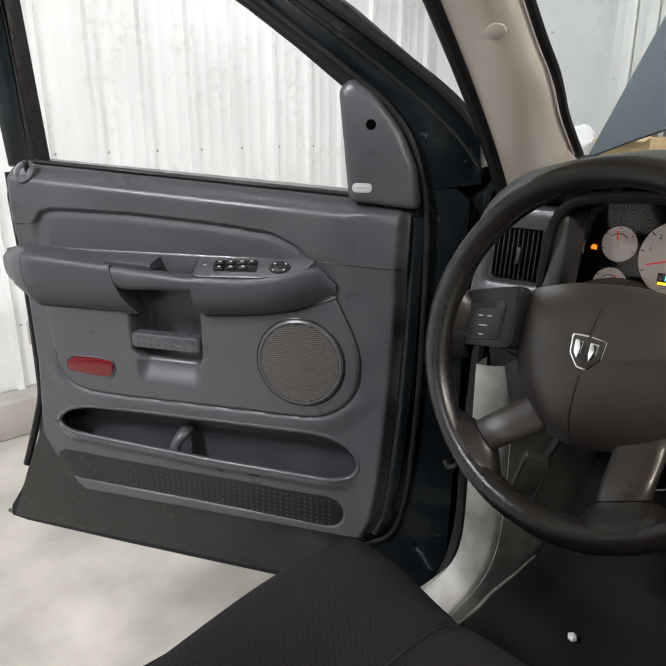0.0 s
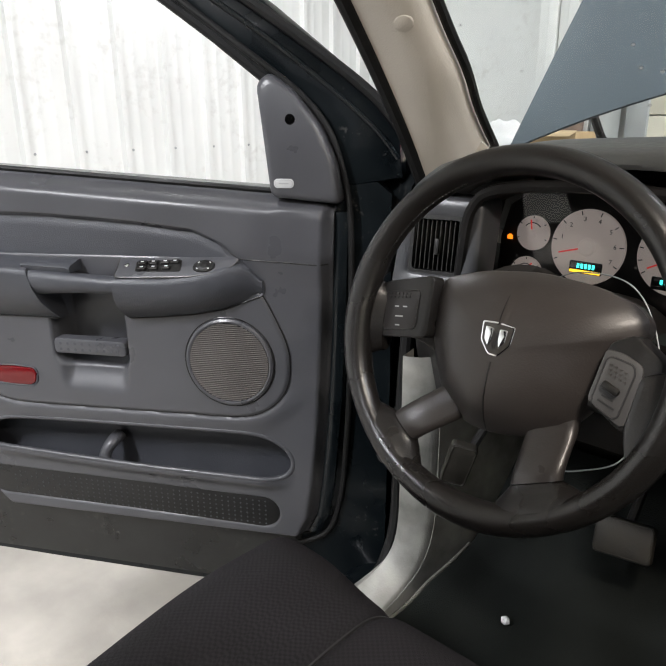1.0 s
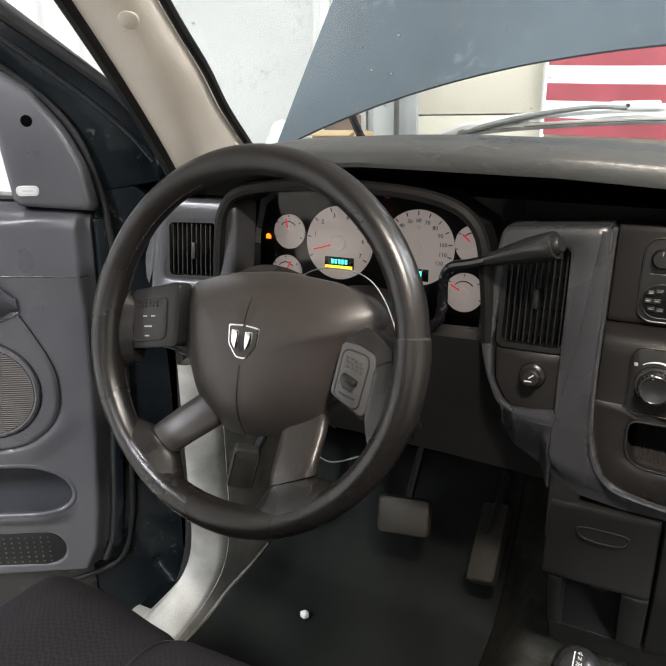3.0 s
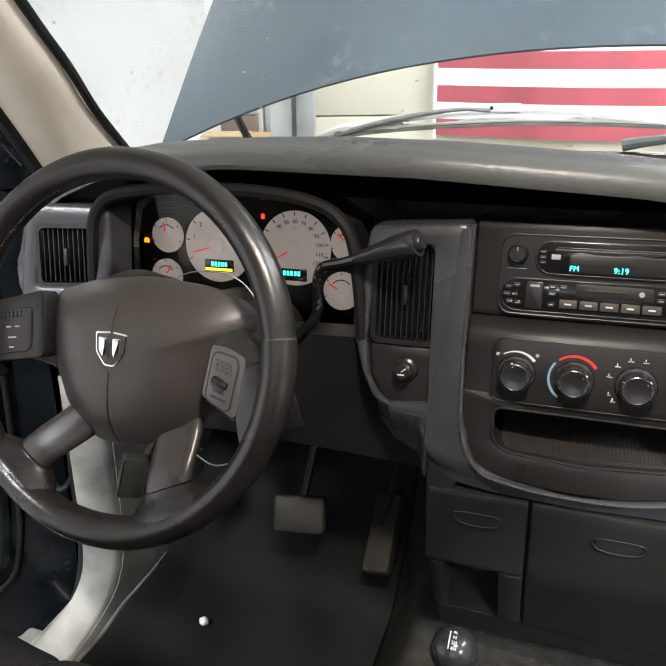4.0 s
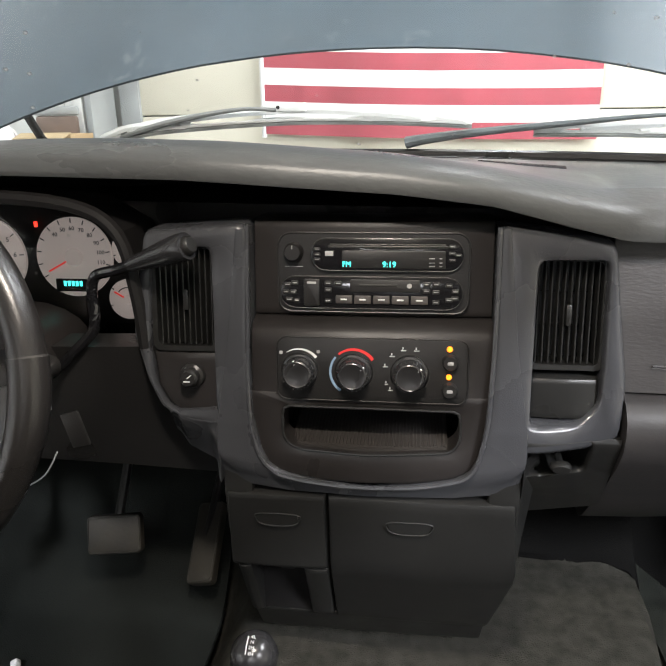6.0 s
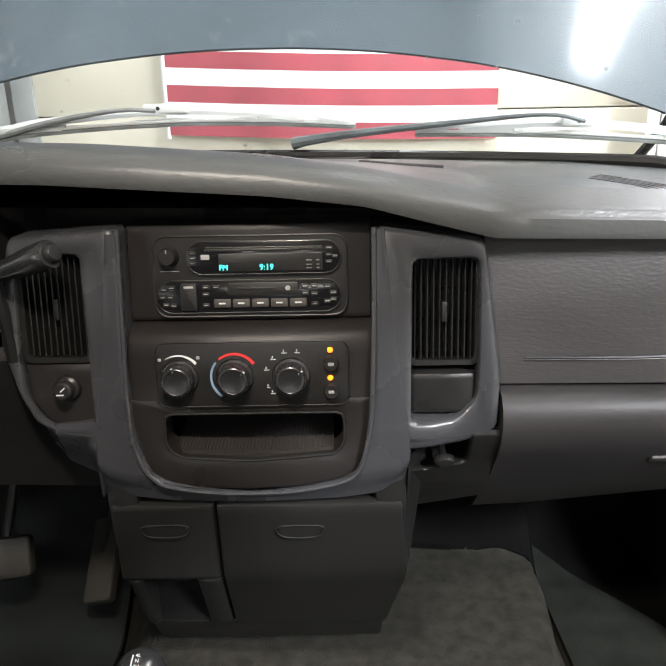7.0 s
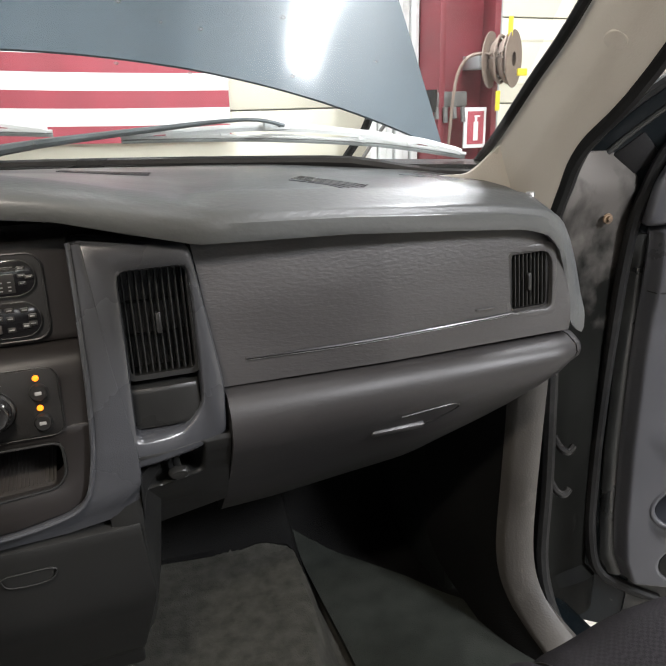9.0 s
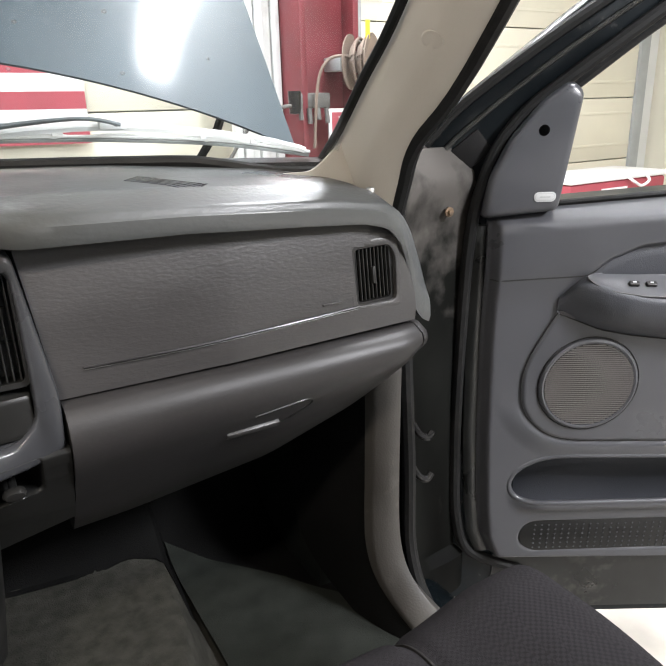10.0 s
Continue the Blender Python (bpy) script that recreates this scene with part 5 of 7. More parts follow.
# lower middle: two flap doors and the gap below
LY = SY
fascia("flap_door", table([1.02, 1.16], [-0.176, -0.172]), const(-0.0515), 1.047, 1.1600, LY, CHARCOAL, "dark flap with a finger slot", 0.005)
fascia("flap_door", const(-0.0485), table([0.9, 0.93, 1.05, 1.16], [0.150, 0.160, 0.181, 0.172]), 0.920, 1.1600, LY, CHARCOAL, "dark flap with a finger slot", 0.006)
for side in (-1, 1):
    fascia("console_shoulder", const(-0.1755 if side < 0 else 0.140), const(-0.140 if side < 0 else 0.1765), 1.100, 1.205, lambda z: LY(z) + 0.0045, CHARCOAL, "", 0.003)
for hx, hz in ((-0.110, 1.128), (0.050, 1.125)):
    fm = facing(hx, LY(hz) - 0.002, hz, -5)
    part("finger_slot", merged(prism(rounded([(-0.027, 0.006), (0.027, 0.006), (0.022, -0.010), (-0.022, -0.010)], 0.008), -0.001, 0.0015, fm)), CHARCOAL, dash)
    part("slot_lip", tube([fm @ Vector(p) for p in smooth_path([(-0.020, 0.0065, 0.002), (-0.028, 0.003, 0.002), (-0.022, -0.008, 0.0025), (0, -0.0105, 0.003), (0.022, -0.008, 0.0025), (0.028, 0.003, 0.002), (0.020, 0.0065, 0.002), (0, 0.007, 0.002), (-0.020, 0.0065, 0.002)], 5)], 0.0009, 6), CHARCOAL, dash)
part("bay", box(-0.160, -0.080, 1.0, 1.1, 0.93, 1.044, 0.004), SHADOWBLACK, dash)
fascia("bay_side", const(-0.168), const(-0.150), 0.93, 1.045, LY, CHARCOAL, "", 0.004)
fascia("bay_side", const(-0.082), const(-0.0515), 0.93, 1.045, LY, CHARCOAL, "", 0.004)
part("connector", box(-0.118, -0.098, 0.965, 1.0, 1.024, 1.043, 0.003), CHARCOAL, dash)
part("flap_side", sheet(lambda u, v: (lerp(table([0.9, 0.93, 1.05, 1.16], [0.148, 0.158, 0.179, 0.172])(lerp(0.89, 1.208, v)), 0.206 - 0.03 * (1 - v), u), LY(lerp(0.89, 1.208, v)) + lerp(0.004, 0.06, u), lerp(0.89, 1.208, v)), 4, 12, 0.02, (-0.3, 1, 0)), CHARCOAL, dash, "side of the lower console")
fascia("flap_base", const(-0.168), const(0.156), 0.86, 0.93, table([0.85, 0.93], [1.05, 1.0]), CHARCOAL, "", 0.006)

# driver side: knee panel, left vent housing, cluster
def knee(u, v):
    x = lerp(-0.80, -0.178, u)
    z = lerp(1.135 + 0.02 * math.sin(u * 3.14), 1.335, v)
    return (x, 0.965 + 0.05 * (1 - v) - 0.02 * math.sin(u * 3.14) + (0.05 * sstep(0.2, 0.0, u)), z)


part("knee_panel", sheet(knee, 30, 12, 0.05, (0, 1, 0)), BLACK, dash, "dark panel below the steering column")
def turned_y(z):
    return 0.925 + 0.18 * (z - 1.37)


vh = moulded_frame("vent_housing", rounded([(-0.634, 1.482), (-0.745, 1.487), (-0.757, 1.43), (-0.760, 1.332), (-0.632, 1.332)], 0.012), rounded([(-0.660, 1.455), (-0.732, 1.455), (-0.735, 1.43), (-0.735, 1.374), (-0.660, 1.374)], 0.008), turned_y, SLATE, "grey moulded vent housing")
for v_ in vh.data.vertices:
    v_.co.y += 0.26 * (v_.co.x + 0.745)
vent(-0.734, -0.662, 1.376, 1.452, 0.951, 9, 14, 10)

part("instrument_panel", loft([[(x, d, z) for x, z in ((-0.660, 1.33), (-0.655, 1.42), (-0.642, 1.468), (-0.60, 1.495), (-0.47, 1.505), (-0.34, 1.495), (-0.293, 1.462), (-0.274, 1.40), (-0.274, 1.33))] for d in (1.062, 1.075)]), SHADOWBLACK, dash, "black instrument cluster")
part("cluster_hood", loft([[(x, y, z) for x, y, z in ((-0.672, d, 1.33), (-0.665, d, 1.42), (-0.652, d, 1.475), (-0.60, d, 1.502), (-0.47, d, 1.512), (-0.34, d, 1.502), (-0.285, d, 1.47), (-0.268, d, 1.40), (-0.268, d, 1.33))] for d in (0.955, 1.062)], closed=False, caps=False), SHADOWBLACK, dash, "black cowl round the instruments")
part("cluster_frame", tube(smooth_path([(-0.662, 0.955, 1.335), (-0.655, 0.955, 1.42), (-0.642, 0.955, 1.475), (-0.60, 0.955, 1.502), (-0.47, 0.955, 1.512), (-0.34, 0.955, 1.502), (-0.285, 0.955, 1.47), (-0.270, 0.955, 1.40), (-0.266, 0.955, 1.335)], 5), 0.008, 8), SHADOWBLACK, dash)


def gauge(x, z, r, sweep0, sweep1, needle, ticks, numbers=(), name="gauge", num_r=0.74, num_size=0.009):
    m = facing(x, 1.055, z, 4)
    g = part(name, lathe([(0, 0.0015), (r * 0.97, 0.0015), (r, 0.001), (r, -0.004)], m, 40), DIAL, dash, "pale gauge face with dark markings")
    for k in range(ticks):
        a = radians(lerp(sweep0, sweep1, k / (ticks - 1)))
        part("tick", moved(box(r * 0.86, r * 0.97, -0.0007, 0.0007, 0.0016, 0.0022, 0), m @ Matrix.Rotation(a, 4, "Z")), INK, g)
    for a, s in numbers:
        a = radians(a)
        text("number", s, num_size, m @ Matrix.Translation((r * num_r * math.cos(a), r * num_r * math.sin(a), 0.0018)), INK, g)
    a = radians(needle)
    part("needle", moved(box(-r * 0.12, r * 0.78, -0.0011, 0.0011, 0.0026, 0.0042, 0.0005), m @ Matrix.Rotation(a, 4, "Z")), NEEDLE, g)
    part("hub", lathe([(0, 0.006), (r * 0.2, 0.0055), (r * 0.24, 0.003), (r * 0.24, 0.001)], m, 20), DIAL, g)
    return g


gauge(-0.515, 1.419, 0.053, 205, -28, 196, 8, [(lerp(195, -25, i / 7), str(i)) for i in range(1, 8)], "tachometer")
gauge(-0.394, 1.421, 0.052, 212, -32, 208, 13, [(lerp(208, -30, i / 12), str(i * 10)) for i in range(4, 13)], "speedometer", 0.72, 0.0078)
for x, z, r, nd in ((-0.599, 1.430, 0.0255, 100), (-0.606, 1.368, 0.0255, 60), (-0.316, 1.432, 0.025, 140), (-0.326, 1.365, 0.0265, 150)):
    g = gauge(x, z, r, 200, -20, nd, 5, (), "small_gauge")
    gm2 = facing(x, 1.055, z, 4)
    part("arc", tube([gm2 @ Vector((r * 0.6 * math.cos(radians(a)), r * 0.6 * math.sin(radians(a)), 0.002)) for a in range(40, 141, 10)], 0.0008, 6), INK, g)
for gx, gz, mat_a, mat_b in ((-0.513, 1.390, CYAN, AMBERDIM), (-0.399, 1.384, CYAN, CYAN)):
    w = part("odometer", moved(box(-0.024, 0.024, -0.009, 0.009, 0.0, 0.004, 0.002), facing(gx, 1.054, gz, 4)), GLOSSY, dash, "lit odometer window")
    for k in range(5):
        part("digit", moved(box(-0.012 + k * 0.0055, -0.0085 + k * 0.0055, -0.001, 0.0055, 0.0041, 0.0046, 0.0003), facing(gx, 1.054, gz, 4)), CYAN, w)
    part("bar", moved(box(-0.022, 0.022, -0.0075, -0.0035, 0.0041, 0.0046, 0.0003), facing(gx, 1.054, gz, 4)), mat_b if mat_b is AMBERDIM else GLOSSY, w)
cm = facing(-0.637, 1.057, 1.420, 4)
part("engine_warning", merged(moved(box(-0.0045, 0.0045, -0.003, 0.003, 0, 0.001, 0.0008), cm), moved(box(-0.002, 0.002, 0.003, 0.0045, 0, 0.001, 0), cm)), AMBER, dash, "lit amber engine warning lamp")
part("warning_light", moved(box(-0.0025, 0.0025, -0.003, 0.004, 0, 0.001, 0.0012), facing(-0.442, 1.057, 1.463, 4)), REDLAMP, dash, "lit red warning lamp")
part("warning_light", moved(box(-0.004, 0.004, -0.003, 0.003, 0, 0.001, 0.0015), facing(-0.440, 1.057, 1.489, 4)), REDINK, dash)
face_cabin(part("cluster_lens", sheet(lambda u, v: (lerp(-0.655, -0.275, u), lerp(1.048, 1.02, v), lerp(1.33, 1.495, v)), 2, 2), CLEAR, dash, "clear lens over the instruments"))

# ---- radio and climate panel ----
RM = facing(0.001, 0.9872, 1.4205, 8.4) @ Matrix.Diagonal((0.965, 0.965, 1.0, 1.0))


def rbox(x0, x1, z0, z1, d0, d1, mat, parent, name="button", r=0.002, label="", M=RM, b=0.0008):
    return part(name, prism(rrect(x1 - x0, z1 - z0, min(r, 0.49 * (x1 - x0), 0.49 * (z1 - z0)), 4, (x0 + x1) / 2, (z0 + z1) / 2), d1, d0, M, b), mat, parent, label)


radio = part("car_radio", prism(rrect(0.226, 0.094, 0.016), 0.001, -0.02, RM), BLACK, dash, "black radio with compact disc and cassette slots, lit cyan clock")
part("radio_rim", tube([RM @ Vector((p[0], p[1], 0.001)) for p in rrect(0.226, 0.094, 0.016)], 0.0012, 6, True), BLACK, radio)
up = rbox(-0.073, 0.106, 0.003, 0.041, -0.002, 0.006, GLOSSY, radio, "display_unit", 0.019, "glossy black upper unit")
part("rim", tube([RM @ Vector((p[0], p[1], 0.0055)) for p in rrect(0.179, 0.038, 0.019, 6, 0.0165, 0.022)], 0.0007, 6, True), CHARCOAL, up)
lo = rbox(-0.110, 0.106, -0.042, -0.004, -0.002, 0.006, GLOSSY, radio, "cassette_unit", 0.019, "glossy black lower unit")
part("rim", tube([RM @ Vector((p[0], p[1], 0.0055)) for p in rrect(0.216, 0.038, 0.019, 6, -0.002, -0.023)], 0.0007, 6, True), CHARCOAL, lo)
rbox(-0.05, 0.085, 0.033, 0.0345, 0.006, 0.0068, DARKRIM, up, "disc_slot", 0.0005)
rbox(-0.052, 0.088, 0.029, 0.0325, 0.006, 0.0064, BLACK, up, "disc_mouth", 0.0005)
rbox(-0.036, 0.085, 0.006, 0.027, 0.006, 0.0063, BLACK, up, "display", 0.002)
text("display_text", "FM", 0.0085, RM @ Matrix.Translation((-0.030, 0.0105, 0.0068)), CYAN, up)
text("display_text", "9:19", 0.0095, RM @ Matrix.Translation((0.020, 0.0105, 0.0068)), CYAN, up)
vk = part("volume_knob", lathe([(0, 0.014), (0.009, 0.014), (0.0105, 0.012), (0.0115, 0.002), (0.0125, 0)], RM @ Matrix.Translation((-0.094, 0.024, 0)), 24), BLACK, radio, "black rotary volume knob")
part("knob_mark", moved(box(-0.0006, 0.0006, 0.004, 0.0085, 0.0141, 0.0145, 0), RM @ Matrix.Translation((-0.094, 0.024, 0))), INKG, vk)
rbox(-0.105, -0.083, 0.0065, 0.0075, 0.001, 0.0014, INKG, radio, "lettering", 0.0003)
for bx, bz in ((-0.066, 0.028), (-0.066, 0.022), (-0.066, 0.016), (0.092, 0.032), (0.092, 0.024), (0.092, 0.016), (0.099, 0.022)):
    rbox(bx - 0.0035, bx + 0.0045, bz - 0.002, bz + 0.002, 0.006, 0.0074, BLACK, up, "button", 0.001)
    rbox(bx - 0.002, bx + 0.003, bz - 0.0006, bz + 0.0006, 0.0074, 0.0076, INKG, up, "legend", 0.0003)
for bx, w in ((0.066, 0.016), (0.068, 0.012), (0.078, 0.008)):
    for bz in (0.018, 0.013, 0.009):
        rbox(bx, bx + w * 0.4, bz - 0.0006, bz + 0.0006, 0.0064, 0.0067, INKG, up, "legend", 0.0003)
rbox(-0.056, -0.046, 0.020, 0.026, 0.0064, 0.0067, INKG, up, "logo_mark", 0.001)
# lower unit: keys, rocker, cassette mouth
rbox(-0.026, 0.056, -0.022, -0.007, 0.006, 0.0068, BLACK, lo, "cassette_mouth", 0.002)
rbox(-0.015, 0.030, -0.0155, -0.0125, 0.0068, 0.0074, CHARCOAL, lo, "cassette_slot", 0.001)
part("round_mark", prism(circle(0.003, 12, 0.044, -0.014), 0.0072, 0.0068, RM), INKG, lo)
rbox(-0.081, -0.062, -0.039, -0.007, 0.006, 0.0095, BLACK, lo, "rocker_key", 0.002)
rbox(-0.077, -0.066, -0.013, -0.010, 0.0095, 0.0105, INKG, lo, "legend", 0.0008)
for k in range(5):
    x = -0.043 + k * 0.0222
    rbox(x, x + 0.020, -0.036, -0.026, 0.006, 0.0082, BROWNPL, lo, "preset_key", 0.0015)
    rbox(x + 0.006, x + 0.014, -0.032, -0.0298, 0.0082, 0.0085, INKW, lo, "legend", 0.0005)
for bx, bz in ((-0.052, -0.012), (-0.040, -0.012), (-0.052, -0.020), (-0.052, -0.033), (-0.101, -0.014), (-0.092, -0.012), (-0.103, -0.023), (-0.094, -0.023), (-0.099, -0.032), (-0.090, -0.033), (0.064, -0.012), (0.075, -0.012), (0.064, -0.020), (0.075, -0.021), (0.090, -0.013), (0.097, -0.020), (0.075, -0.033), (0.090, -0.030), (0.097, -0.028)):
    rbox(bx - 0.0042, bx + 0.0042, bz - 0.0028, bz + 0.0028, 0.006, 0.0074, BLACK, lo, "button", 0.0012)
    rbox(bx - 0.0028, bx + 0.0028, bz - 0.0007, bz + 0.0007, 0.0074, 0.0077, INKG, lo, "legend", 0.0003)

HM = facing(0.0025, 0.9445, 1.3185, 6.5)
hv = part("climate_panel", prism(rrect(0.214, 0.072, 0.011), 0.0015, -0.01, HM, 0.0008), BLACK, dash, "black heater control panel with three round knobs")
part("panel_edge", tube([HM @ Vector((p[0], p[1], 0.001)) for p in rrect(0.216, 0.074, 0.012)], 0.0008, 6, True), BLACK, hv)
for kx, ang in ((-0.0815, 105), (-0.0195, 40), (0.0435, 40)):
    m = HM @ Matrix.Translation((kx, -0.003, 0.0015))
    k = part("control_knob", lathe([(0, 0.0185), (0.0125, 0.0195), (0.0142, 0.0205), (0.0155, 0.0198), (0.0163, 0.0175), (0.0172, 0.0110), (0.0178, 0.004), (0.0202, 0.002), (0.0202, 0)], m, 36), BALL, hv, "black ribbed rotary knob")
    tagged(part("knurl", merged(*[moved(box(0.0158, 0.0176, -0.0007, 0.0007, 0.0040, 0.0190, 0.0003, 1), m @ Matrix.Rotation(radians(15 * q), 4, "Z")) for q in range(24)]), BALL, k), kind="stuff")
    part("pointer", moved(box(-0.0011, 0.0011, 0.0115, 0.0168, 0.0165, 0.0195, 0.0004), m @ Matrix.Rotation(radians(ang - 90), 4, "Z")), INKW, k)
    part("ring", lathe([(0.0209, 0.0), (0.0214, 0.0010), (0.022, 0.0)], m, 32), CHARCOAL, k)


def arc(name, kx, r, a0, a1, w0, w1, mat):
    m = HM @ Matrix.Translation((kx, -0.003, 0.0015))
    n = 16
    outer = [(r * math.cos(radians(lerp(a0, a1, i / n))), r * math.sin(radians(lerp(a0, a1, i / n)))) for i in range(n + 1)]
    inner = [((r - lerp(w0, w1, i / n)) * math.cos(radians(lerp(a0, a1, i / n))), (r - lerp(w0, w1, i / n)) * math.sin(radians(lerp(a0, a1, i / n)))) for i in range(n + 1)]
    part(name, prism(outer + inner[::-1], 0.0004, 0.0, m), mat, hv)


arc("fan_arc", -0.0815, 0.0265, 125, 40, 0.0008, 0.0032, INKW)
arc("hot_arc", -0.0195, 0.0280, 130, 35, 0.0022, 0.0036, REDINK)
arc("cold_arc", -0.0195, 0.0280, 140, 235, 0.0022, 0.0030, BLUEINK)
for a, s in ((163, 0.8), (134, 0.8), (105, 0.8), (75, 0.8), (222, 0.7), (205, 0.5)):
    x, y = 0.0435 + 0.0285 * math.cos(radians(a)), -0.003 + 0.0285 * math.sin(radians(a))
    rbox(x - 0.0040 * s, x + 0.0040 * s, y - 0.0014, y - 0.0002, 0.0015, 0.0018, INKW, hv, "mode_mark", 0.0004, M=HM)
    rbox(x - 0.0014, x + 0.0001, y + 0.0002, y + 0.0032, 0.0015, 0.0018, INKW, hv, "mode_mark", 0.0004, M=HM)
for x, y in ((-0.103, 0.018), (-0.060, 0.020)):
    rbox(x - 0.002, x + 0.002, y - 0.002, y + 0.002, 0.0015, 0.0018, INKG, hv, "fan_mark", 0.001, M=HM)
for bz in (0.012, -0.020):
    b = part("push_button", lathe([(0, 0.008), (0.0075, 0.008), (0.0085, 0.006), (0.009, 0)], HM @ Matrix.Translation((0.088, bz, 0.0015)), 24), BLACK, hv, "round black push button")
    rbox(0.0845, 0.0915, bz - 0.002, bz + 0.002, 0.0095, 0.0098, INKG, b, "legend", 0.001, M=HM)
    part("indicator", lathe([(0, 0.0030), (0.0024, 0.0026), (0.0033, 0.0)], HM @ Matrix.Translation((0.087, bz + 0.0145, 0.0015)), 16), AMBER, hv, "lit amber indicator")

# ---- steering column, wheel, shift lever ----
col_ = thing("steering_column", (-0.462, 0.95, 1.3), "dark plastic steering column shroud with a shift lever", "steering column")


def colring(y, cx, cz, w, h):
    return [(cx + w * math.cos(a), y, cz + h * math.sin(a)) for a in [2 * math.pi * i / 20 for i in range(20)]]


part("shroud", loft([colring(0.80, -0.465, 1.340, 0.055, 0.05), colring(0.84, -0.463, 1.335, 0.075, 0.054), colring(0.92, -0.461, 1.325, 0.082, 0.054), colring(1.04, -0.46, 1.310, 0.085, 0.055)]), FASCIA, col_, "dark grey two-piece shroud")
lev = part("shift_lever", tube(smooth_path([(-0.385, 0.945, 1.30), (-0.335, 0.948, 1.345), (-0.322, 0.948, 1.365), (-0.321, 0.950, 1.405), (-0.312, 0.948, 1.423), (-0.285, 0.943, 1.431), (-0.25, 0.935, 1.443)], 6), 0.0065, 10), GLOSSY, col_, "black bent column shift lever")
hp = [Vector(p) for p in ((-0.268, 0.939, 1.437), (-0.245, 0.933, 1.445), (-0.225, 0.927, 1.452), (-0.205, 0.920, 1.459), (-0.190, 0.915, 1.4645))]
part("shift_grip", tube(smooth_path(hp, 4), [0.0070, 0.0078, 0.0088, 0.0098, 0.0108, 0.0116, 0.0123, 0.013, 0.0136, 0.0142, 0.0147, 0.0151, 0.0154, 0.0156, 0.0156, 0.0154, 0.0148], 18), BALL, lev, "smooth black tapered grip")
gd = (hp[-1] - hp[-2]).normalized()
gq = Matrix.Translation(hp[-1]) @ gd.to_track_quat("Z", "Y").to_matrix().to_4x4()
part("grip_button", lathe([(0, 0.007), (0.008, 0.0065), (0.010, 0.004), (0.0105, 0)], gq, 20), CHARCOAL, lev, "grey button in the grip's end")
part("indicator_stalk", tube(smooth_path([(-0.52, 0.89, 1.36), (-0.60, 0.88, 1.365), (-0.655, 0.875, 1.36)], 5), [0.007] * 6 + [0.009] * 5, 10), BLACK, col_, "black stalk")
part("ignition_key", merged(moved(lathe([(0, 0.02), (0.012, 0.02), (0.014, 0.0)], pose(0, 0, 0), 16), facing(-0.375, 0.93, 1.318)), box(-0.379, -0.371, 0.885, 0.912, 1.300, 1.33, 0.003)), BLACK, col_)
part("key_tag", moved(box(-0.012, 0.012, -0.045, 0.0, -0.002, 0.002, 0.0018), facing(-0.352, 0.915, 1.265) @ pose(0, 0, 0, 0, 0, 14)), BLACK, col_)

WM = facing(-0.4715, 0.7425, 1.3705, 16) @ Matrix.Rotation(radians(-1), 4, "Z")
wheel = thing("steering_wheel", (-0.4715, 0.7425, 1.3725), "black leather steering wheel with four spokes and brown-grey hub", "steering wheel")
RR = 0.1902


def rim(a0, a1, r, n=40, closed=False):
    pts, rad = [], []
    for i in range(n + (0 if closed else 1)):
        a = radians(lerp(a0, a1, i / n))
        pts.append(WM @ Vector((RR * math.cos(a), RR * math.sin(a), 0)))
        rad.append(r(math.degrees(a)) if callable(r) else r)
    nrm = (WM.to_3x3() @ Vector((0, 0, 1)))
    return tube(pts, rad, 16, closed, 1.12, nrm)


part("rim_upper", rim(9.5, 162, 0.0160), LEATHER, wheel, "smooth black leather upper rim", smooth=60)
part("rim_lower", rim(162, 369.5, lambda a: 0.0163 + 0.0012 * math.cos(radians(4 * a))), LEATHER, wheel, "worn dark leather lower rim", smooth=60)
for a in (9.5, 162):
    part("rim_seam", rim(a - 0.35, a + 0.35, 0.0164, 2), DARKRIM if a < 90 else BLACK, wheel)
for a in (262, 264.3):
    part("rim_seam", rim(a - 0.4, a + 0.4, 0.0172, 2), BLACK, wheel)
for k in range(36):
    for a in (168 - k * 1.5, ):
        p = Vector(((RR - 0.0152) * math.cos(radians(a)), (RR - 0.0152) * math.sin(radians(a)), 0.004))
        part("stitch", moved(box(-0.002, 0.002, -0.0008, 0.0008, -0.0008, 0.0016, 0.0004, 1), WM @ Matrix.Translation(p) @ Matrix.Rotation(radians(a + 60), 4, "Z")), BLACK, wheel)


HUB = rounded([(-0.107, 0.034), (-0.099, 0.053), (-0.050, 0.070), (0.020, 0.079), (0.080, 0.075), (0.121, 0.064), (0.137, 0.051), (0.139, 0.037), (0.124, 0.018), (0.114, -0.010), (0.106, -0.044), (0.083, -0.076), (0.040, -0.099), (0.0, -0.107), (-0.034, -0.106), (-0.076, -0.074), (-0.102, -0.018)], 0.014, 4)


def hub_point(x, y, k):
    """Point of the horn pad: k 0 at its middle, 1 at its outline."""
    cx, cy = 0.0, -0.012
    z = -0.002 - 0.034 * k ** 3.2 + 0.003 * math.exp(-(x / 0.012) ** 2) * sstep(0.0, 0.05, y)
    return WM @ Vector((cx + (x - cx) * k, cy + (y - cy) * k, z))


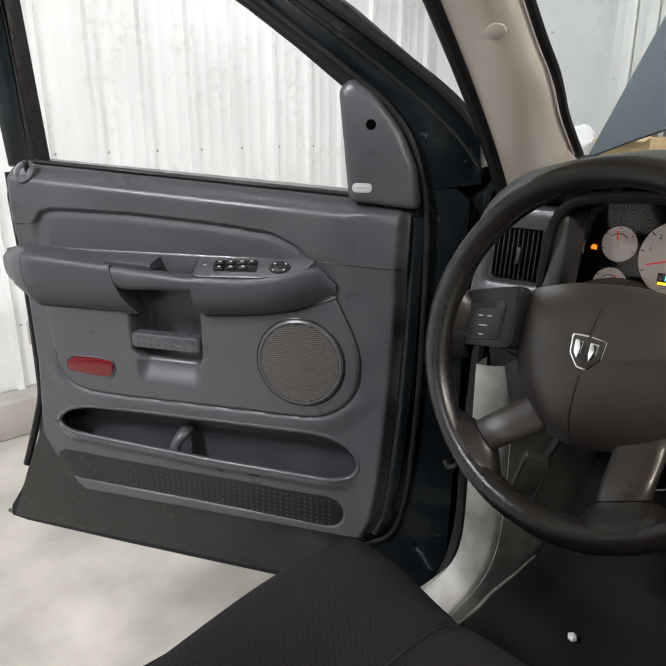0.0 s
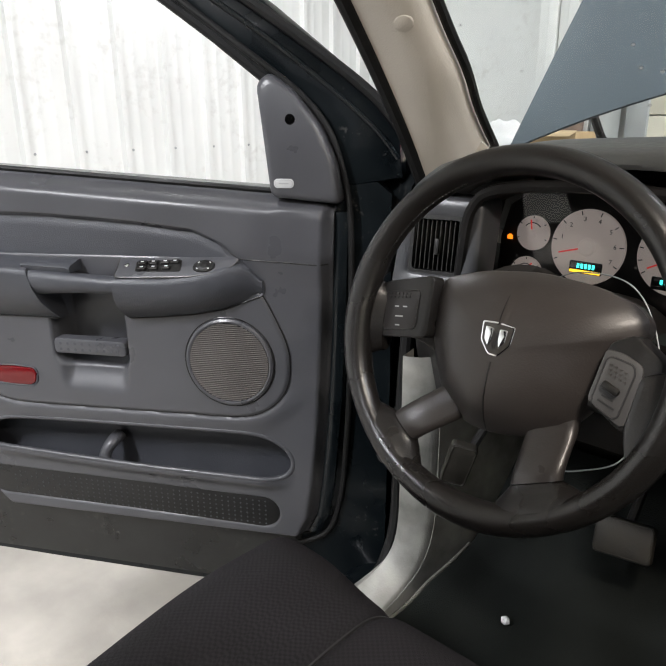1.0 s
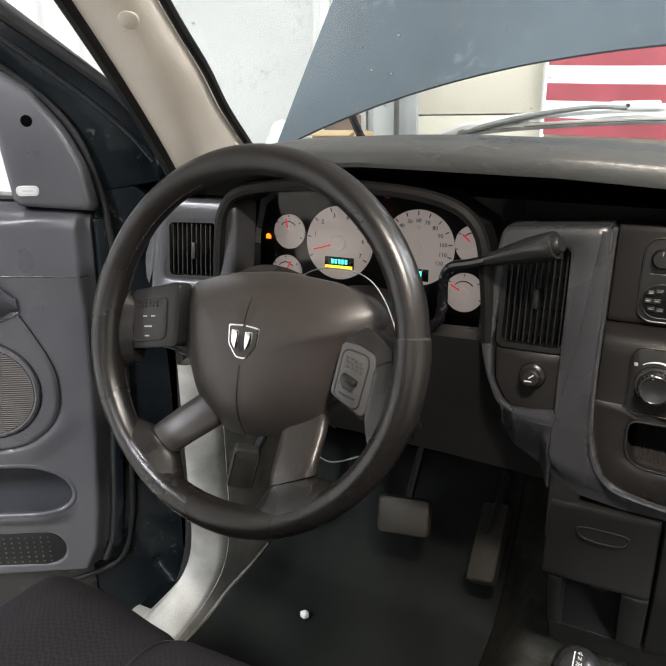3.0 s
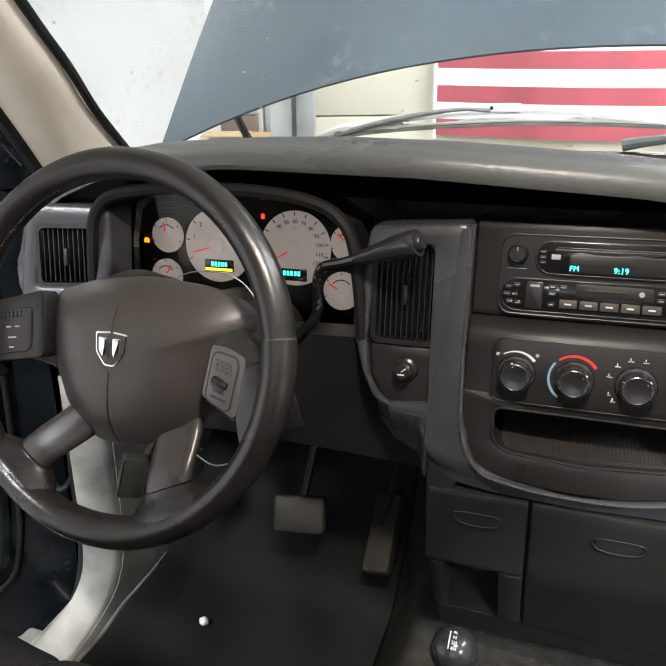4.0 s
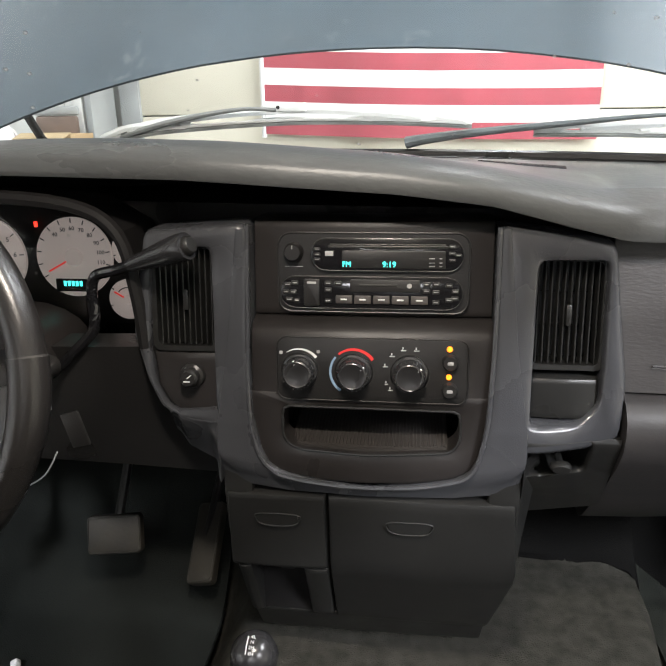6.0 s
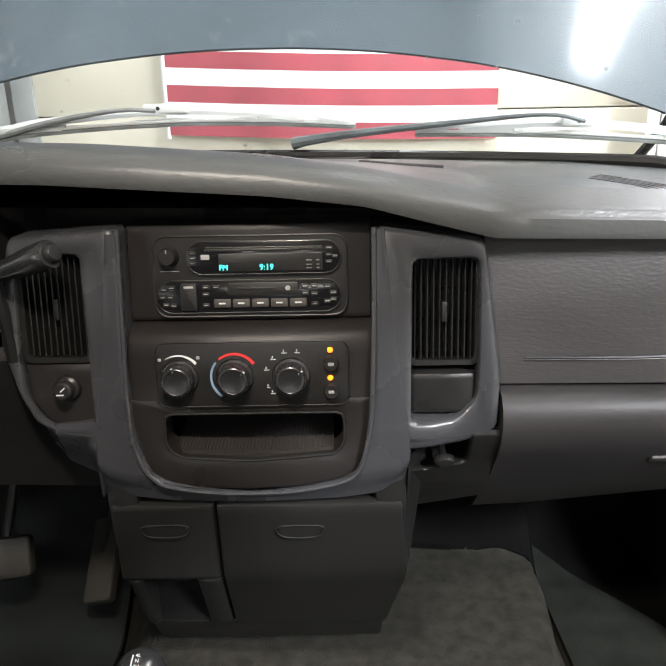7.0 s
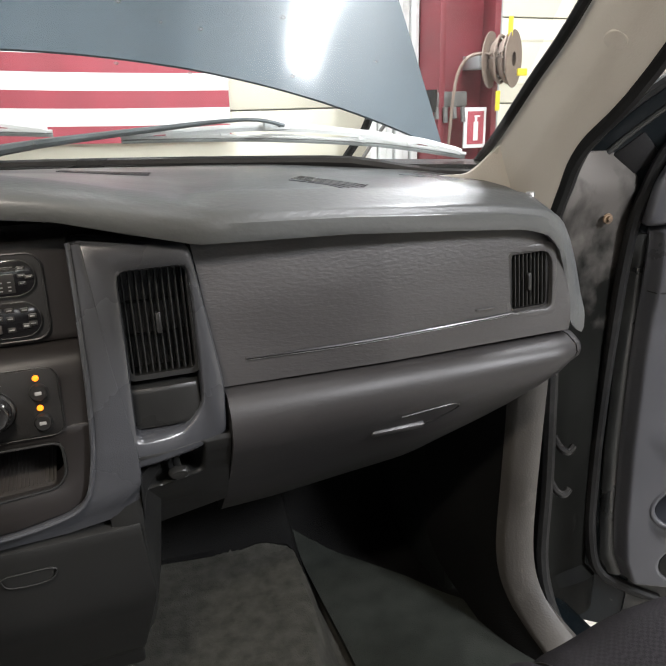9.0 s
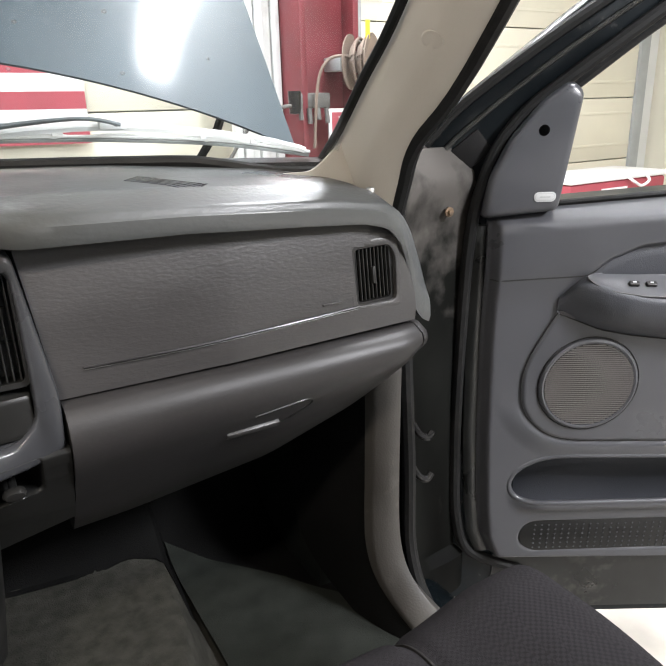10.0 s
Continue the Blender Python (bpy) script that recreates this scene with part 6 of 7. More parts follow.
rings = [[hub_point(x, y, k) for x, y in HUB] for k in (0.02, 0.15, 0.3, 0.45, 0.6, 0.72, 0.82, 0.9, 0.95, 0.985, 1.0)]
rings.append([WM @ Vector((x * 0.99, y * 0.99, -0.060)) for x, y in HUB])
part("hub_pad", loft(rings), BROWNPL, wheel, "brown-grey plastic horn pad", smooth=50)
part("hub_seam", tube([hub_point(-0.004, -0.106, 0.14 + 0.86 * v / 12) for v in range(13)], 0.0009, 6), BLACK, wheel)
part("hub_seam", tube([hub_point(0, 0.072, 0.32 + 0.55 * v / 8) for v in range(9)], 0.0006, 6), BLACK, wheel)
part("hub_core", lathe([(0.05, -0.035), (0.085, -0.045), (0.08, -0.09), (0, -0.09)], WM, 32), FASCIA, wheel)
# plain shield badge
em = WM @ Matrix.Translation((0.0, 0.0, -0.0025))
BADGE = [(-0.0178, 0.0150), (0.0, 0.0165), (0.0178, 0.0150), (0.0160, -0.004), (0.0055, -0.0165), (-0.0055, -0.0165), (-0.0160, -0.004)]
bd = part("badge", prism(rounded([(x * 1.12, y * 1.12) for x, y in BADGE], 0.003), 0.0016, -0.004, em, 0.001), CHROME, wheel, "chrome shield badge")
part("badge_field", prism(rounded(BADGE, 0.003), 0.0024, 0.0014, em, 0.0006), DARKRIM, bd)
for s in (-1, 1):
    part("badge_relief", prism(rounded([(s * 0.0035, 0.0115), (s * 0.0135, 0.0120), (s * 0.0125, -0.002), (s * 0.0065, -0.0100), (s * 0.0040, -0.002)], 0.002), 0.0046, 0.0020, em, 0.0012), CHROME, bd)
    part("badge_gap", prism(rounded([(s * 0.0005, 0.0060), (s * 0.0032, 0.0080), (s * 0.0035, -0.006), (s * 0.0010, -0.0120)], 0.001), 0.0030, 0.0020, em), INK, bd)
# spokes
def spoke(a, r0, r1, w0, w1, z0, z1, mat, name, label="", h=0.0085):
    rings = []
    for k in range(9):
        t = k / 8
        r = lerp(r0, r1, t)
        w = lerp(w0, w1, t) + 0.006 * (2 * t - 1) ** 2
        z = lerp(z0, z1, t)
        c, s = math.cos(radians(a)), math.sin(radians(a))
        ring = []
        for q in range(12):
            b = 2 * math.pi * q / 12
            lx, lz = w * math.copysign(abs(math.cos(b)) ** 0.6, math.cos(b)), h * math.sin(b)
            ring.append(WM @ Vector((r * c - lx * s, r * s + lx * c, z + lz)))
        rings.append(ring)
    return part(name, loft(rings), mat, wheel, label, smooth=50)


def spoke_piece(a0, a1, b0, b1, z0, z1, h0, h1, mat, name, label=""):
    """A spoke between two cross edges, given by their end points in the wheel's plane."""
    rings = []
    for k in range(11):
        t = k / 10
        p, q = Vector(a0).lerp(Vector(b0), t), Vector(a1).lerp(Vector(b1), t)
        z, h = lerp(z0, z1, sstep(0, 1, t)), lerp(h0, h1, t)
        ring = []
        for j in range(16):
            b = 2 * math.pi * j / 16
            c = math.copysign(abs(math.cos(b)) ** 0.55, math.cos(b))
            m_ = (p + q) / 2 + (q - p) / 2 * c
            ring.append(WM @ Vector((m_.x, m_.y, z + h * math.sin(b))))
        rings.append(ring)
    return part(name, loft(rings), mat, wheel, label, smooth=55)


for a in (178, -8):
    spoke(a, 0.095, 0.150, 0.034, 0.030, -0.040, -0.022, BLACK, "spoke", "black spoke behind the switches")
for a in (184,):
    spoke(a, 0.160, 0.189, 0.034, 0.062, -0.022, -0.002, LEATHER, "thumb_rest", "leather swelling where the spoke meets the rim", 0.0125)
spoke_piece((-0.058, -0.058), (-0.022, -0.088), (-0.1135, -0.1165), (-0.0785, -0.1405), -0.040, -0.014, 0.009, 0.010, SPOKE, "lower_spoke", "brown-grey lower spoke")
spoke_piece((0.040, -0.075), (0.094, -0.062), (0.0485, -0.1462), (0.1005, -0.1215), -0.040, -0.014, 0.009, 0.010, SPOKE, "lower_spoke", "brown-grey lower spoke")
spoke_piece((-0.1150, -0.1175), (-0.0790, -0.1420), (-0.165, -0.106), (-0.046, -0.186), -0.014, -0.001, 0.0105, 0.0155, LEATHER, "spoke_root", "leather swelling where the spoke meets the rim")
spoke_piece((0.0485, -0.1475), (0.1010, -0.1225), (0.030, -0.190), (0.146, -0.126), -0.014, -0.001, 0.0105, 0.0155, LEATHER, "spoke_root", "leather swelling where the spoke meets the rim")
# switch pods on the side spokes
def pod_box(name, poly, z0, z1, mat, parent, r=0.008, b=0.002, label=""):
    return part(name, prism(rounded(poly, r), z0, z1, WM, b), mat, parent, label)


lp = pod_box("switch_pod", [(-0.184, 0.016), (-0.172, 0.033), (-0.100, 0.0535), (-0.094, -0.021), (-0.170, -0.036), (-0.182, -0.022)], -0.012, -0.034, BLACK, wheel, 0.010, 0.003, "black switch pod")
lface = [(-0.164, 0.021), (-0.115, 0.033), (-0.112, -0.015), (-0.159, -0.025)]
pod_box("face", lface, -0.0108, -0.016, FASCIA, lp, 0.008, 0.001)
part("face_line", tube([WM @ Vector((p[0], p[1], -0.0112)) for p in rounded(lface, 0.008)], 0.0009, 6, True), BLACK, lp)
for z0, w in ((0.009, 0.010), (-0.003, 0.007), (-0.014, 0.004)):
    for s_ in ((-1, 1) if w > 0.008 else (0,)):
        part("legend", moved(box(s_ * 0.006 - w * (0.3 if s_ else 0.8), s_ * 0.006 + w * (0.3 if s_ else 0.8), -0.0008, 0.0008, 0, 0.0004, 0), WM @ Matrix.Translation((-0.138, z0 - 0.001, -0.0105)) @ Matrix.Rotation(radians(9), 4, "Z")), INKG, lp)
for r_ in range(2):
    for c_ in range(6):
        part("rib", moved(box(-0.0012, 0.0012, -0.0012, 0.0012, 0, 0.001, 0), WM @ Matrix.Translation((-0.156 + c_ * 0.0055, 0.0165 + c_ * 0.0010 + r_ * 0.004, -0.0106))), CHARCOAL, lp)
rp = pod_box("switch_pod", [(0.1130, 0.0240), (0.1345, 0.0365), (0.1640, 0.0175), (0.1660, 0.0060), (0.1475, -0.0560), (0.1400, -0.0570), (0.1030, -0.0350)], -0.0125, -0.040, BLACK, wheel, 0.006, 0.003, "dark switch pod with a silver-grey face")
pod_box("pod_plate", [(0.1115, 0.0175), (0.1300, 0.0165), (0.1490, 0.0085), (0.1500, -0.001), (0.1450, -0.0500), (0.1400, -0.0525), (0.1045, -0.0350)], -0.0105, -0.016, PODGREY, rp, 0.005, 0.0015, "silver-grey plate")
pod_box("thumb_rest", [(0.1480, -0.002), (0.1560, 0.004), (0.1680, 0.0085), (0.186, 0.012), (0.188, -0.03), (0.176, -0.075), (0.163, -0.097), (0.1535, -0.0860), (0.1470, -0.066), (0.1440, -0.052)], -0.0075, -0.034, LEATHER, wheel, 0.006, 0.006, "leather swelling where the spoke meets the rim")
rface = [(0.1150, 0.0120), (0.1405, 0.0075), (0.1435, -0.0005), (0.1370, -0.0440), (0.1320, -0.0465), (0.1090, -0.0370)]
pod_box("face", rface, -0.0095, -0.013, PODGREY, rp, 0.008, 0.001)
part("face_line", tube([WM @ Vector((p[0], p[1], -0.0102)) for p in rounded(rface, 0.008)], 0.0011, 6, True), INK, rp)
for r_ in range(3):
    for c_ in range(4):
        part("rib", moved(box(-0.0014, 0.0014, -0.0009, 0.0009, 0, 0.001, 0), WM @ Matrix.Translation((0.1200 + c_ * 0.0050 + r_ * 0.0006, 0.0035 - c_ * 0.0015 - r_ * 0.0045, -0.0094)) @ Matrix.Rotation(radians(-16), 4, "Z")), DARKRIM, rp)
part("slider", moved(box(-0.0095, 0.0095, -0.004, 0.004, -0.001, 0.006, 0.003), WM @ Matrix.Translation((0.1255, -0.0185, -0.0095)) @ Matrix.Rotation(radians(-22), 4, "Z")), BLACK, rp)
for zz, w in ((-0.0285, 0.006), (-0.0350, 0.009)):
    part("legend", moved(box(-w, w, -0.0009, 0.0009, 0, 0.0004, 0), WM @ Matrix.Translation((0.124, zz, -0.0094)) @ Matrix.Rotation(radians(-16), 4, "Z")), INK, rp)

# thin wire hanging round the column, and another below it
wire = thing("loose_wire", (-0.46, 0.85, 1.40), "thin loose grey wire looped round the steering column", "wire")
part("loop", tube(smooth_path([(-0.500, 0.88, 1.385), (-0.473, 0.86, 1.411), (-0.438, 0.86, 1.428), (-0.388, 0.86, 1.426), (-0.359, 0.86, 1.399), (-0.340, 0.86, 1.344), (-0.345, 0.87, 1.29)], 6), 0.0008, 6), GREY, wire)
part("tail", tube(smooth_path([(-0.49, 0.91, 1.16), (-0.454, 0.90, 1.154), (-0.418, 0.90, 1.168), (-0.386, 0.90, 1.188), (-0.365, 0.90, 1.22)], 6), 0.0010, 6), GREY, wire)

# ---- open front doors ----
TH = radians(58)


def door_matrix(side):
    """Door place: first axis from the hinge to the rear, second away from the cabin, third up."""
    if side < 0:
        d, n, a = (-math.sin(TH), -math.cos(TH), 0), (-math.cos(TH), math.sin(TH), 0), (-1.05, 0.95, 0.0)
    else:
        d, n, a = (math.sin(TH), -math.cos(TH), 0), (math.cos(TH), math.sin(TH), 0), (1.106, 1.036, -0.048)
    k = 0.0 if side < 0 else 0.047
    return Matrix(((d[0], n[0], k * d[0], a[0] - 1.13 * k * d[0]), (d[1], n[1], k * d[1], a[1] - 1.13 * k * d[1]), (0, 0, 1, a[2]), (0, 0, 0, 1)))


def stadium(s, z, s0, s1, zc, h):
    """Distance inside a long rounded slot (positive inside)."""
    r = h
    cx = min(max(s, s0 + r), s1 - r)
    return r - math.hypot(s - cx, z - zc)


SILL = lambda s: 1.464 + 0.066 * (s - 0.013)
FRONT_S = table([0.74, 0.79, 0.87, 1.02, 1.2, 1.34, 1.45], [-0.035, -0.058, -0.070, -0.084, -0.094, -0.098, -0.102])
REAR_S = table([0.74, 0.80, 0.88, 0.94, 1.06, 1.2, 1.33, 1.39, 1.52], [0.690, 0.752, 0.792, 0.786, 0.776, 0.778, 0.784, 0.782, 0.779])


SEAM = soft([-0.1, 0.079, 0.113, 0.165, 0.291, 0.482, 0.66, 0.69, 0.705, 0.71, 0.79], [1.336, 1.344, 1.370, 1.393, 1.406, 1.4175, 1.419, 1.412, 1.392, 1.387, 1.384], 0.006)
POCKET_HIGH = soft([-0.02, 0.07, 0.12, 0.3167, 0.53, 0.64, 0.6875, 0.715, 0.729], [0.976, 0.979, 0.979, 0.976, 0.972, 0.966, 0.955, 0.937, 0.915], 0.006)
POCKET_BASE = soft([-0.02, 0.045, 0.3224, 0.5388, 0.69, 0.7116, 0.729], [0.877, 0.8775, 0.8817, 0.8913, 0.899, 0.9024, 0.915], 0.006)


def POCKET_TOP(s):
    k = min(max((0.10 - s) / 0.116, 0.0), 1.0)
    return 0.914 + (POCKET_HIGH(s) - 0.914) * (1 - k ** 2.3) ** 0.45


def POCKET_LOW(s):
    k = min(max((0.030 - s) / 0.046, 0.0), 1.0)
    return 0.914 + (POCKET_BASE(s) - 0.914) * (1 - k ** 2.2) ** 0.48


# edge of the raised middle panel, from the armrest round the speaker to the rear
PANEL_LINE = smooth_path([(0.0837, 1.3465, 0), (0.0624, 1.3105, 0), (0.0368, 1.2745, 0), (0.0151, 1.2336, 0), (-0.0068, 1.1836, 0), (-0.0144, 1.14, 0), (-0.0064, 1.0847, 0), (0.027, 1.0412, 0), (0.0864, 1.016, 0), (0.215, 1.0122, 0), (0.3659, 1.0100, 0), (0.5261, 1.0078, 0), (0.6153, 1.0095, 0), (0.665, 1.025, 0), (0.6953, 1.058, 0), (0.7036, 1.105, 0)], 5)
PANEL_POLY = np.array([(p.x, p.y) for p in PANEL_LINE] + [(0.712, 1.20), (0.715, 1.30), (0.70, 1.34)])


def panel_depth(s, z):
    """Distance inside the raised middle panel of the door card (positive inside)."""
    a = PANEL_POLY
    b = np.roll(a, -1, axis=0)
    p = np.array((s, z))
    ab = b - a
    t = np.clip(((p - a) * ab).sum(1) / (ab * ab).sum(1), 0, 1)
    d = np.sqrt((((a + ab * t[:, None]) - p) ** 2).sum(1).min())
    cross = ((a[:, 1] > z) != (b[:, 1] > z)) & (s < (b[:, 0] - a[:, 0]) * (z - a[:, 1]) / (b[:, 1] - a[:, 1] + 1e-12) + a[:, 0])
    return float(d) if int(cross.sum()) % 2 else -float(d)


def relief(s, z):
    n = 0.0
    # rolled top under the glass, standing over the insert
    t = SILL(s) - z
    n += 0.036 * (1 - sstep(0.0, 0.035, t)) ** 1.5 - 0.012 * sstep(0.0, 0.04, t)
    above = z - SEAM(s)
    k = sstep(0.085, 0.125, s) * sstep(0.725, 0.70, s)
    n += 0.012 * lerp(1 - sstep(-0.06, 0.03, above), 1 - sstep(-0.003, 0.006, above), k)
    # ledge under the mirror cover
    n -= 0.007 * math.exp(-((z - 1.440) / 0.007) ** 2) * sstep(0.03, -0.03, s)
    # edges fall away
    e = min(s - FRONT_S(z), REAR_S(z) - s)
    n += 0.025 * (1 - sstep(0.0, 0.022, e))
    n += 0.022 * (1 - sstep(0.729, 0.743, z))
    # raised middle panel
    if 0.97 < z < 1.36:
        d = panel_depth(s, z)
        n -= 0.006 * sstep(-0.002, 0.005, d)
        n -= 0.005 * sstep(-0.05, -0.012, d) * (1 - sstep(-0.010, 0.0, d)) * sstep(1.10, 1.03, z)
    # lip and brow of the map pocket
    if -0.04 < s < 0.755 and 0.82 < z < 1.01:
        hi, lo = POCKET_TOP(s), POCKET_LOW(s)
        n -= 0.016 * math.exp(-((z - lo + 0.006) / 0.018) ** 2) * sstep(-0.02, 0.06, s) * sstep(0.745, 0.66, s)
    # kick grille
    g = stadium(s, z, 0.016, 0.745, 0.792 + 0.018 * s, 0.038)
    n += 0.006 * sstep(0.0, 0.006, g)
    # pull cup behind the grip bar, with a scoop below the handle
    cx, cz = abs(s - 0.413) - 0.055, abs(z - 1.196) - 0.068
    c = 0.032 - math.hypot(max(cx, 0.0), max(cz, 0.0))
    n += 0.062 * sstep(0.0, 0.018, c)
    n += 0.020 * sstep(1.042, 1.100, z) * (1 - sstep(1.10, 1.13, z)) * sstep(0.33, 0.355, s) * sstep(0.492, 0.465, s) * (1 - sstep(0.0, 0.012, c))
    return n


def build_door(side):
    M = door_matrix(side)
    tone = DOORTRIM
    d = thing("door_1" if side < 0 else "door_2", M @ Vector((0.35, 0.05, 0.63)), "open truck front door with slate grey plastic trim", "truck door", "truck front doors", "structure")

    DN = M.to_3x3() @ Vector((0, 1, 0))

    def P(s, n, z):
        return M @ Vector((s, n, z))

    def trim(u, v):
        s = lerp(-0.1, 0.79, u)
        z = lerp(0.732, SILL(s), v)
        s = lerp(FRONT_S(z), REAR_S(z), u)
        z = lerp(0.732 + 0.035 * sstep(0.66, 0.78, s), SILL(s), v)
        return P(s, relief(s, z), z)
    card = sheet(trim, 220, 230, 0.03, M.to_3x3() @ Vector((0, 1, 0)))
    back_of = M.inverted()
    gone = []
    for f_ in card.faces:
        q_ = back_of @ f_.calc_center_median()
        if not (-0.03 < q_.x < 0.735 and 0.84 < q_.z < 1.0):
            continue
        back = q_.y > relief(q_.x, q_.z) + 0.012
        if min(POCKET_TOP(q_.x) - q_.z, q_.z - POCKET_LOW(q_.x)) > (-0.010 if back else 0.001):
            gone.append(f_)
    bmesh.ops.delete(card, geom=gone, context="FACES")
    part("trim_panel", card, tone, d, "slate grey moulded door card", smooth=60)
    # open map pocket behind the card
    ring_s = [lerp(-0.0159, 0.7285, 0.5 - 0.5 * math.cos(math.pi * i / 60)) for i in range(61)]
    edge_line = [(q, POCKET_TOP(q)) for q in ring_s] + [(q, POCKET_LOW(q)) for q in ring_s[::-1]][1:-1]
    edge_line = resample(edge_line, 240)
    for _ in range(8):
        edge_line = [((p_[0] + 2 * q_[0] + r_[0]) / 4, (p_[1] + 2 * q_[1] + r_[1]) / 4) for p_, q_, r_ in zip(edge_line[-1:] + edge_line[:-1], edge_line, edge_line[1:] + edge_line[:1])]
    part("pocket_edge", tube([P(a, relief(a, b) + 0.004, b) for a, b in edge_line], 0.0060, 10, True, 1.0, DN), tone, d, smooth=70)
    part("map_pocket", merged(sheet(lambda u, v: P(lerp(-0.04, 0.75, u), lerp(0.066, 0.056, v), lerp(0.835, 1.0, v)), 10, 6, 0.004, M.to_3x3() @ Vector((0, 1, 0))), sheet(lambda u, v: P(lerp(-0.04, 0.75, u), lerp(0.006, 0.088, v), 0.836), 10, 2, 0.004, (0, 0, -1)), sheet(lambda u, v: P(lerp(-0.04, 0.75, u), lerp(0.006, 0.09, v), 0.995), 10, 2, 0.004, (0, 0, 1))), SLATE_DARK, d, "deep map pocket", smooth=30)

    # metal shell
    fs = 0.0 if side > 0 else -0.085
    out = [(-0.115 + fs, 0.615), (0.20, 0.574), (0.60, 0.580), (0.91, 0.588), (0.962, 0.598), (0.912, 0.66), (0.85, 0.77), (0.813, 0.86), (0.803, 1.0), (0.80, 1.25), (0.81, 1.45), (0.79, 1.512), (0.0, 1.462), (-0.118 + fs, 1.462 - fs * 0.3), (-0.122 + fs, 1.1)]
    inset = [(0.32 + (a - 0.32) * (0.86 if a > 0.32 else 0.72), 1.09 + (b - 1.09) * 0.75) for a, b in out]
    MX = M @ Matrix(((1, 0, 0, 0), (0, 0, 1, 0), (0, 1, 0, 0), (0, 0, 0, 1)))
    part("shell", merged(ring_prism(resample(out, 80), resample(inset, 80), 0.035, 0.08 - fs * 0.5, MX), prism([(max(a, -0.06 + 2 * fs), b) for a, b in out], 0.075 - fs * 0.5, 0.16, MX)), PAINT, d, "dark painted door shell with dirt along the foot")
    part("corner_skin", prism([(-0.02, 0.603), (0.20, 0.590), (0.60, 0.596), (0.93, 0.60), (0.86, 0.76), (0.80, 0.88), (0.775, 0.88), (0.74, 0.80), (0.66, 0.765), (-0.02, 0.750)], 0.030, 0.036, MX), DUSTYDARK, d, "dusty dark paint along the door's foot")
    hem = [(-0.115, 0.613), (0.0, 0.597), (0.20, 0.574), (0.40, 0.577), (0.60, 0.580), (0.80, 0.585), (0.91, 0.588), (0.962, 0.598)]
    part("bottom_flange", tube([P(a, 0.044, b + 0.003) for a, b in hem], 0.0055, 8), DUSTYHEM, d, "dusty folded edge along the door's foot")
    part("bottom_seal", tube([P(a, 0.036, b + 0.026) for a, b in hem[1:-1]], 0.0060, 8), RUBBER, d)
    part("edge_seal", tube(smooth_path([P(0.795, 0.035, 1.49), P(0.79, 0.035, 1.25), P(0.79, 0.035, 1.0), P(0.815, 0.035, 0.9), P(0.87, 0.035, 0.76)], 5), 0.009, 8, False, 1.0, DN), RUBBER, d)
    part("front_seal", tube(smooth_path([P(0.22, 0.022, 1.828), P(0.11, 0.022, 1.748), P(0.03, 0.022, 1.690), P(-0.045, 0.022, 1.632), P(-0.093, 0.022, 1.572), P(-0.118, 0.022, 1.500), P(-0.130, 0.022, 1.43), P(-0.132, 0.024, 1.3), P(-0.128, 0.026, 1.1), P(-0.120, 0.028, 0.95), P(-0.106, 0.03, 0.82), P(-0.07, 0.03, 0.735), P(0.04, 0.03, 0.690)], 6), 0.0115 if side > 0 else 0.006, 10, False, 1.0, DN), RUBBER, d, "black rubber seal round the front of the door")
    part("front_flange", sheet(lambda u, v: (lambda z: P(FRONT_S(z) + lerp(-0.026, -0.001, u), 0.022 - 0.004 * math.sin(u * 3.1), z))(lerp(0.745, 1.432, v)), 4, 30, 0.02, M.to_3x3() @ Vector((0, 1, 0))), DUSTYDARK if side > 0 else PAINT, d, "dusty grey strip beside the door card" if side > 0 else "dark painted strip beside the door card")
    part("latch", moved(box(0.80, 0.825, 0.05, 0.09, 1.08, 1.14, 0.004), M), ALU, d)
    # window frame
    fr = [(-0.225, 1.49), (-0.215, 1.597), (-0.10, 1.692), (0.023, 1.790), (0.22, 1.925), (0.36, 1.995), (0.80, 2.0), (0.84, 1.96), (0.80, 1.50), (0.735, 1.505), (0.768, 1.92), (0.40, 1.925), (0.213, 1.803), (0.123, 1.739), (0.031, 1.668), (0.00, 1.62), (-0.03, 1.46)]
    XZ = M @ Matrix(((1, 0, 0, 0), (0, 0, 1, 0), (0, 1, 0, 0), (0, 0, 0, 1)))
    f = part("window_frame", prism(fr, 0.035, 0.10, XZ, 0.012), PAINT, d, "dark painted window frame")
    part("run_channel", tube([P(0.02, 0.045, 1.655), P(0.123, 0.045, 1.735), P(0.213, 0.045, 1.799), P(0.40, 0.045, 1.921), P(0.765, 0.045, 1.916), P(0.735, 0.045, 1.50)], 0.009, 8), RUBBER, f)
    part("frame_seal", tube(smooth_path([P(-0.222, 0.028, 1.572), P(-0.17, 0.028, 1.63), P(-0.09, 0.028, 1.692), P(0.03, 0.028, 1.775), P(0.24, 0.028, 1.91)], 5), 0.010, 8), RUBBER, f)
    if side > 0:
        part("frame_pad", moved(box(-0.03, 0.03, 0.030, 0.036, -0.024, 0.024, 0.003), M @ Matrix.Translation((-0.140, 0, 1.560)) @ pose(0, 0, 0, 0, -40, 0)), SHADOWBLACK, f, "square black foam pad")
    part("frame_groove", tube(smooth_path([P(-0.215, 0.03, 1.525), P(-0.165, 0.03, 1.585), P(-0.055, 0.03, 1.675), P(0.06, 0.03, 1.757), P(0.25, 0.03, 1.88)], 5), 0.005, 8), DUSTYDARK if side > 0 else PAINT, f)
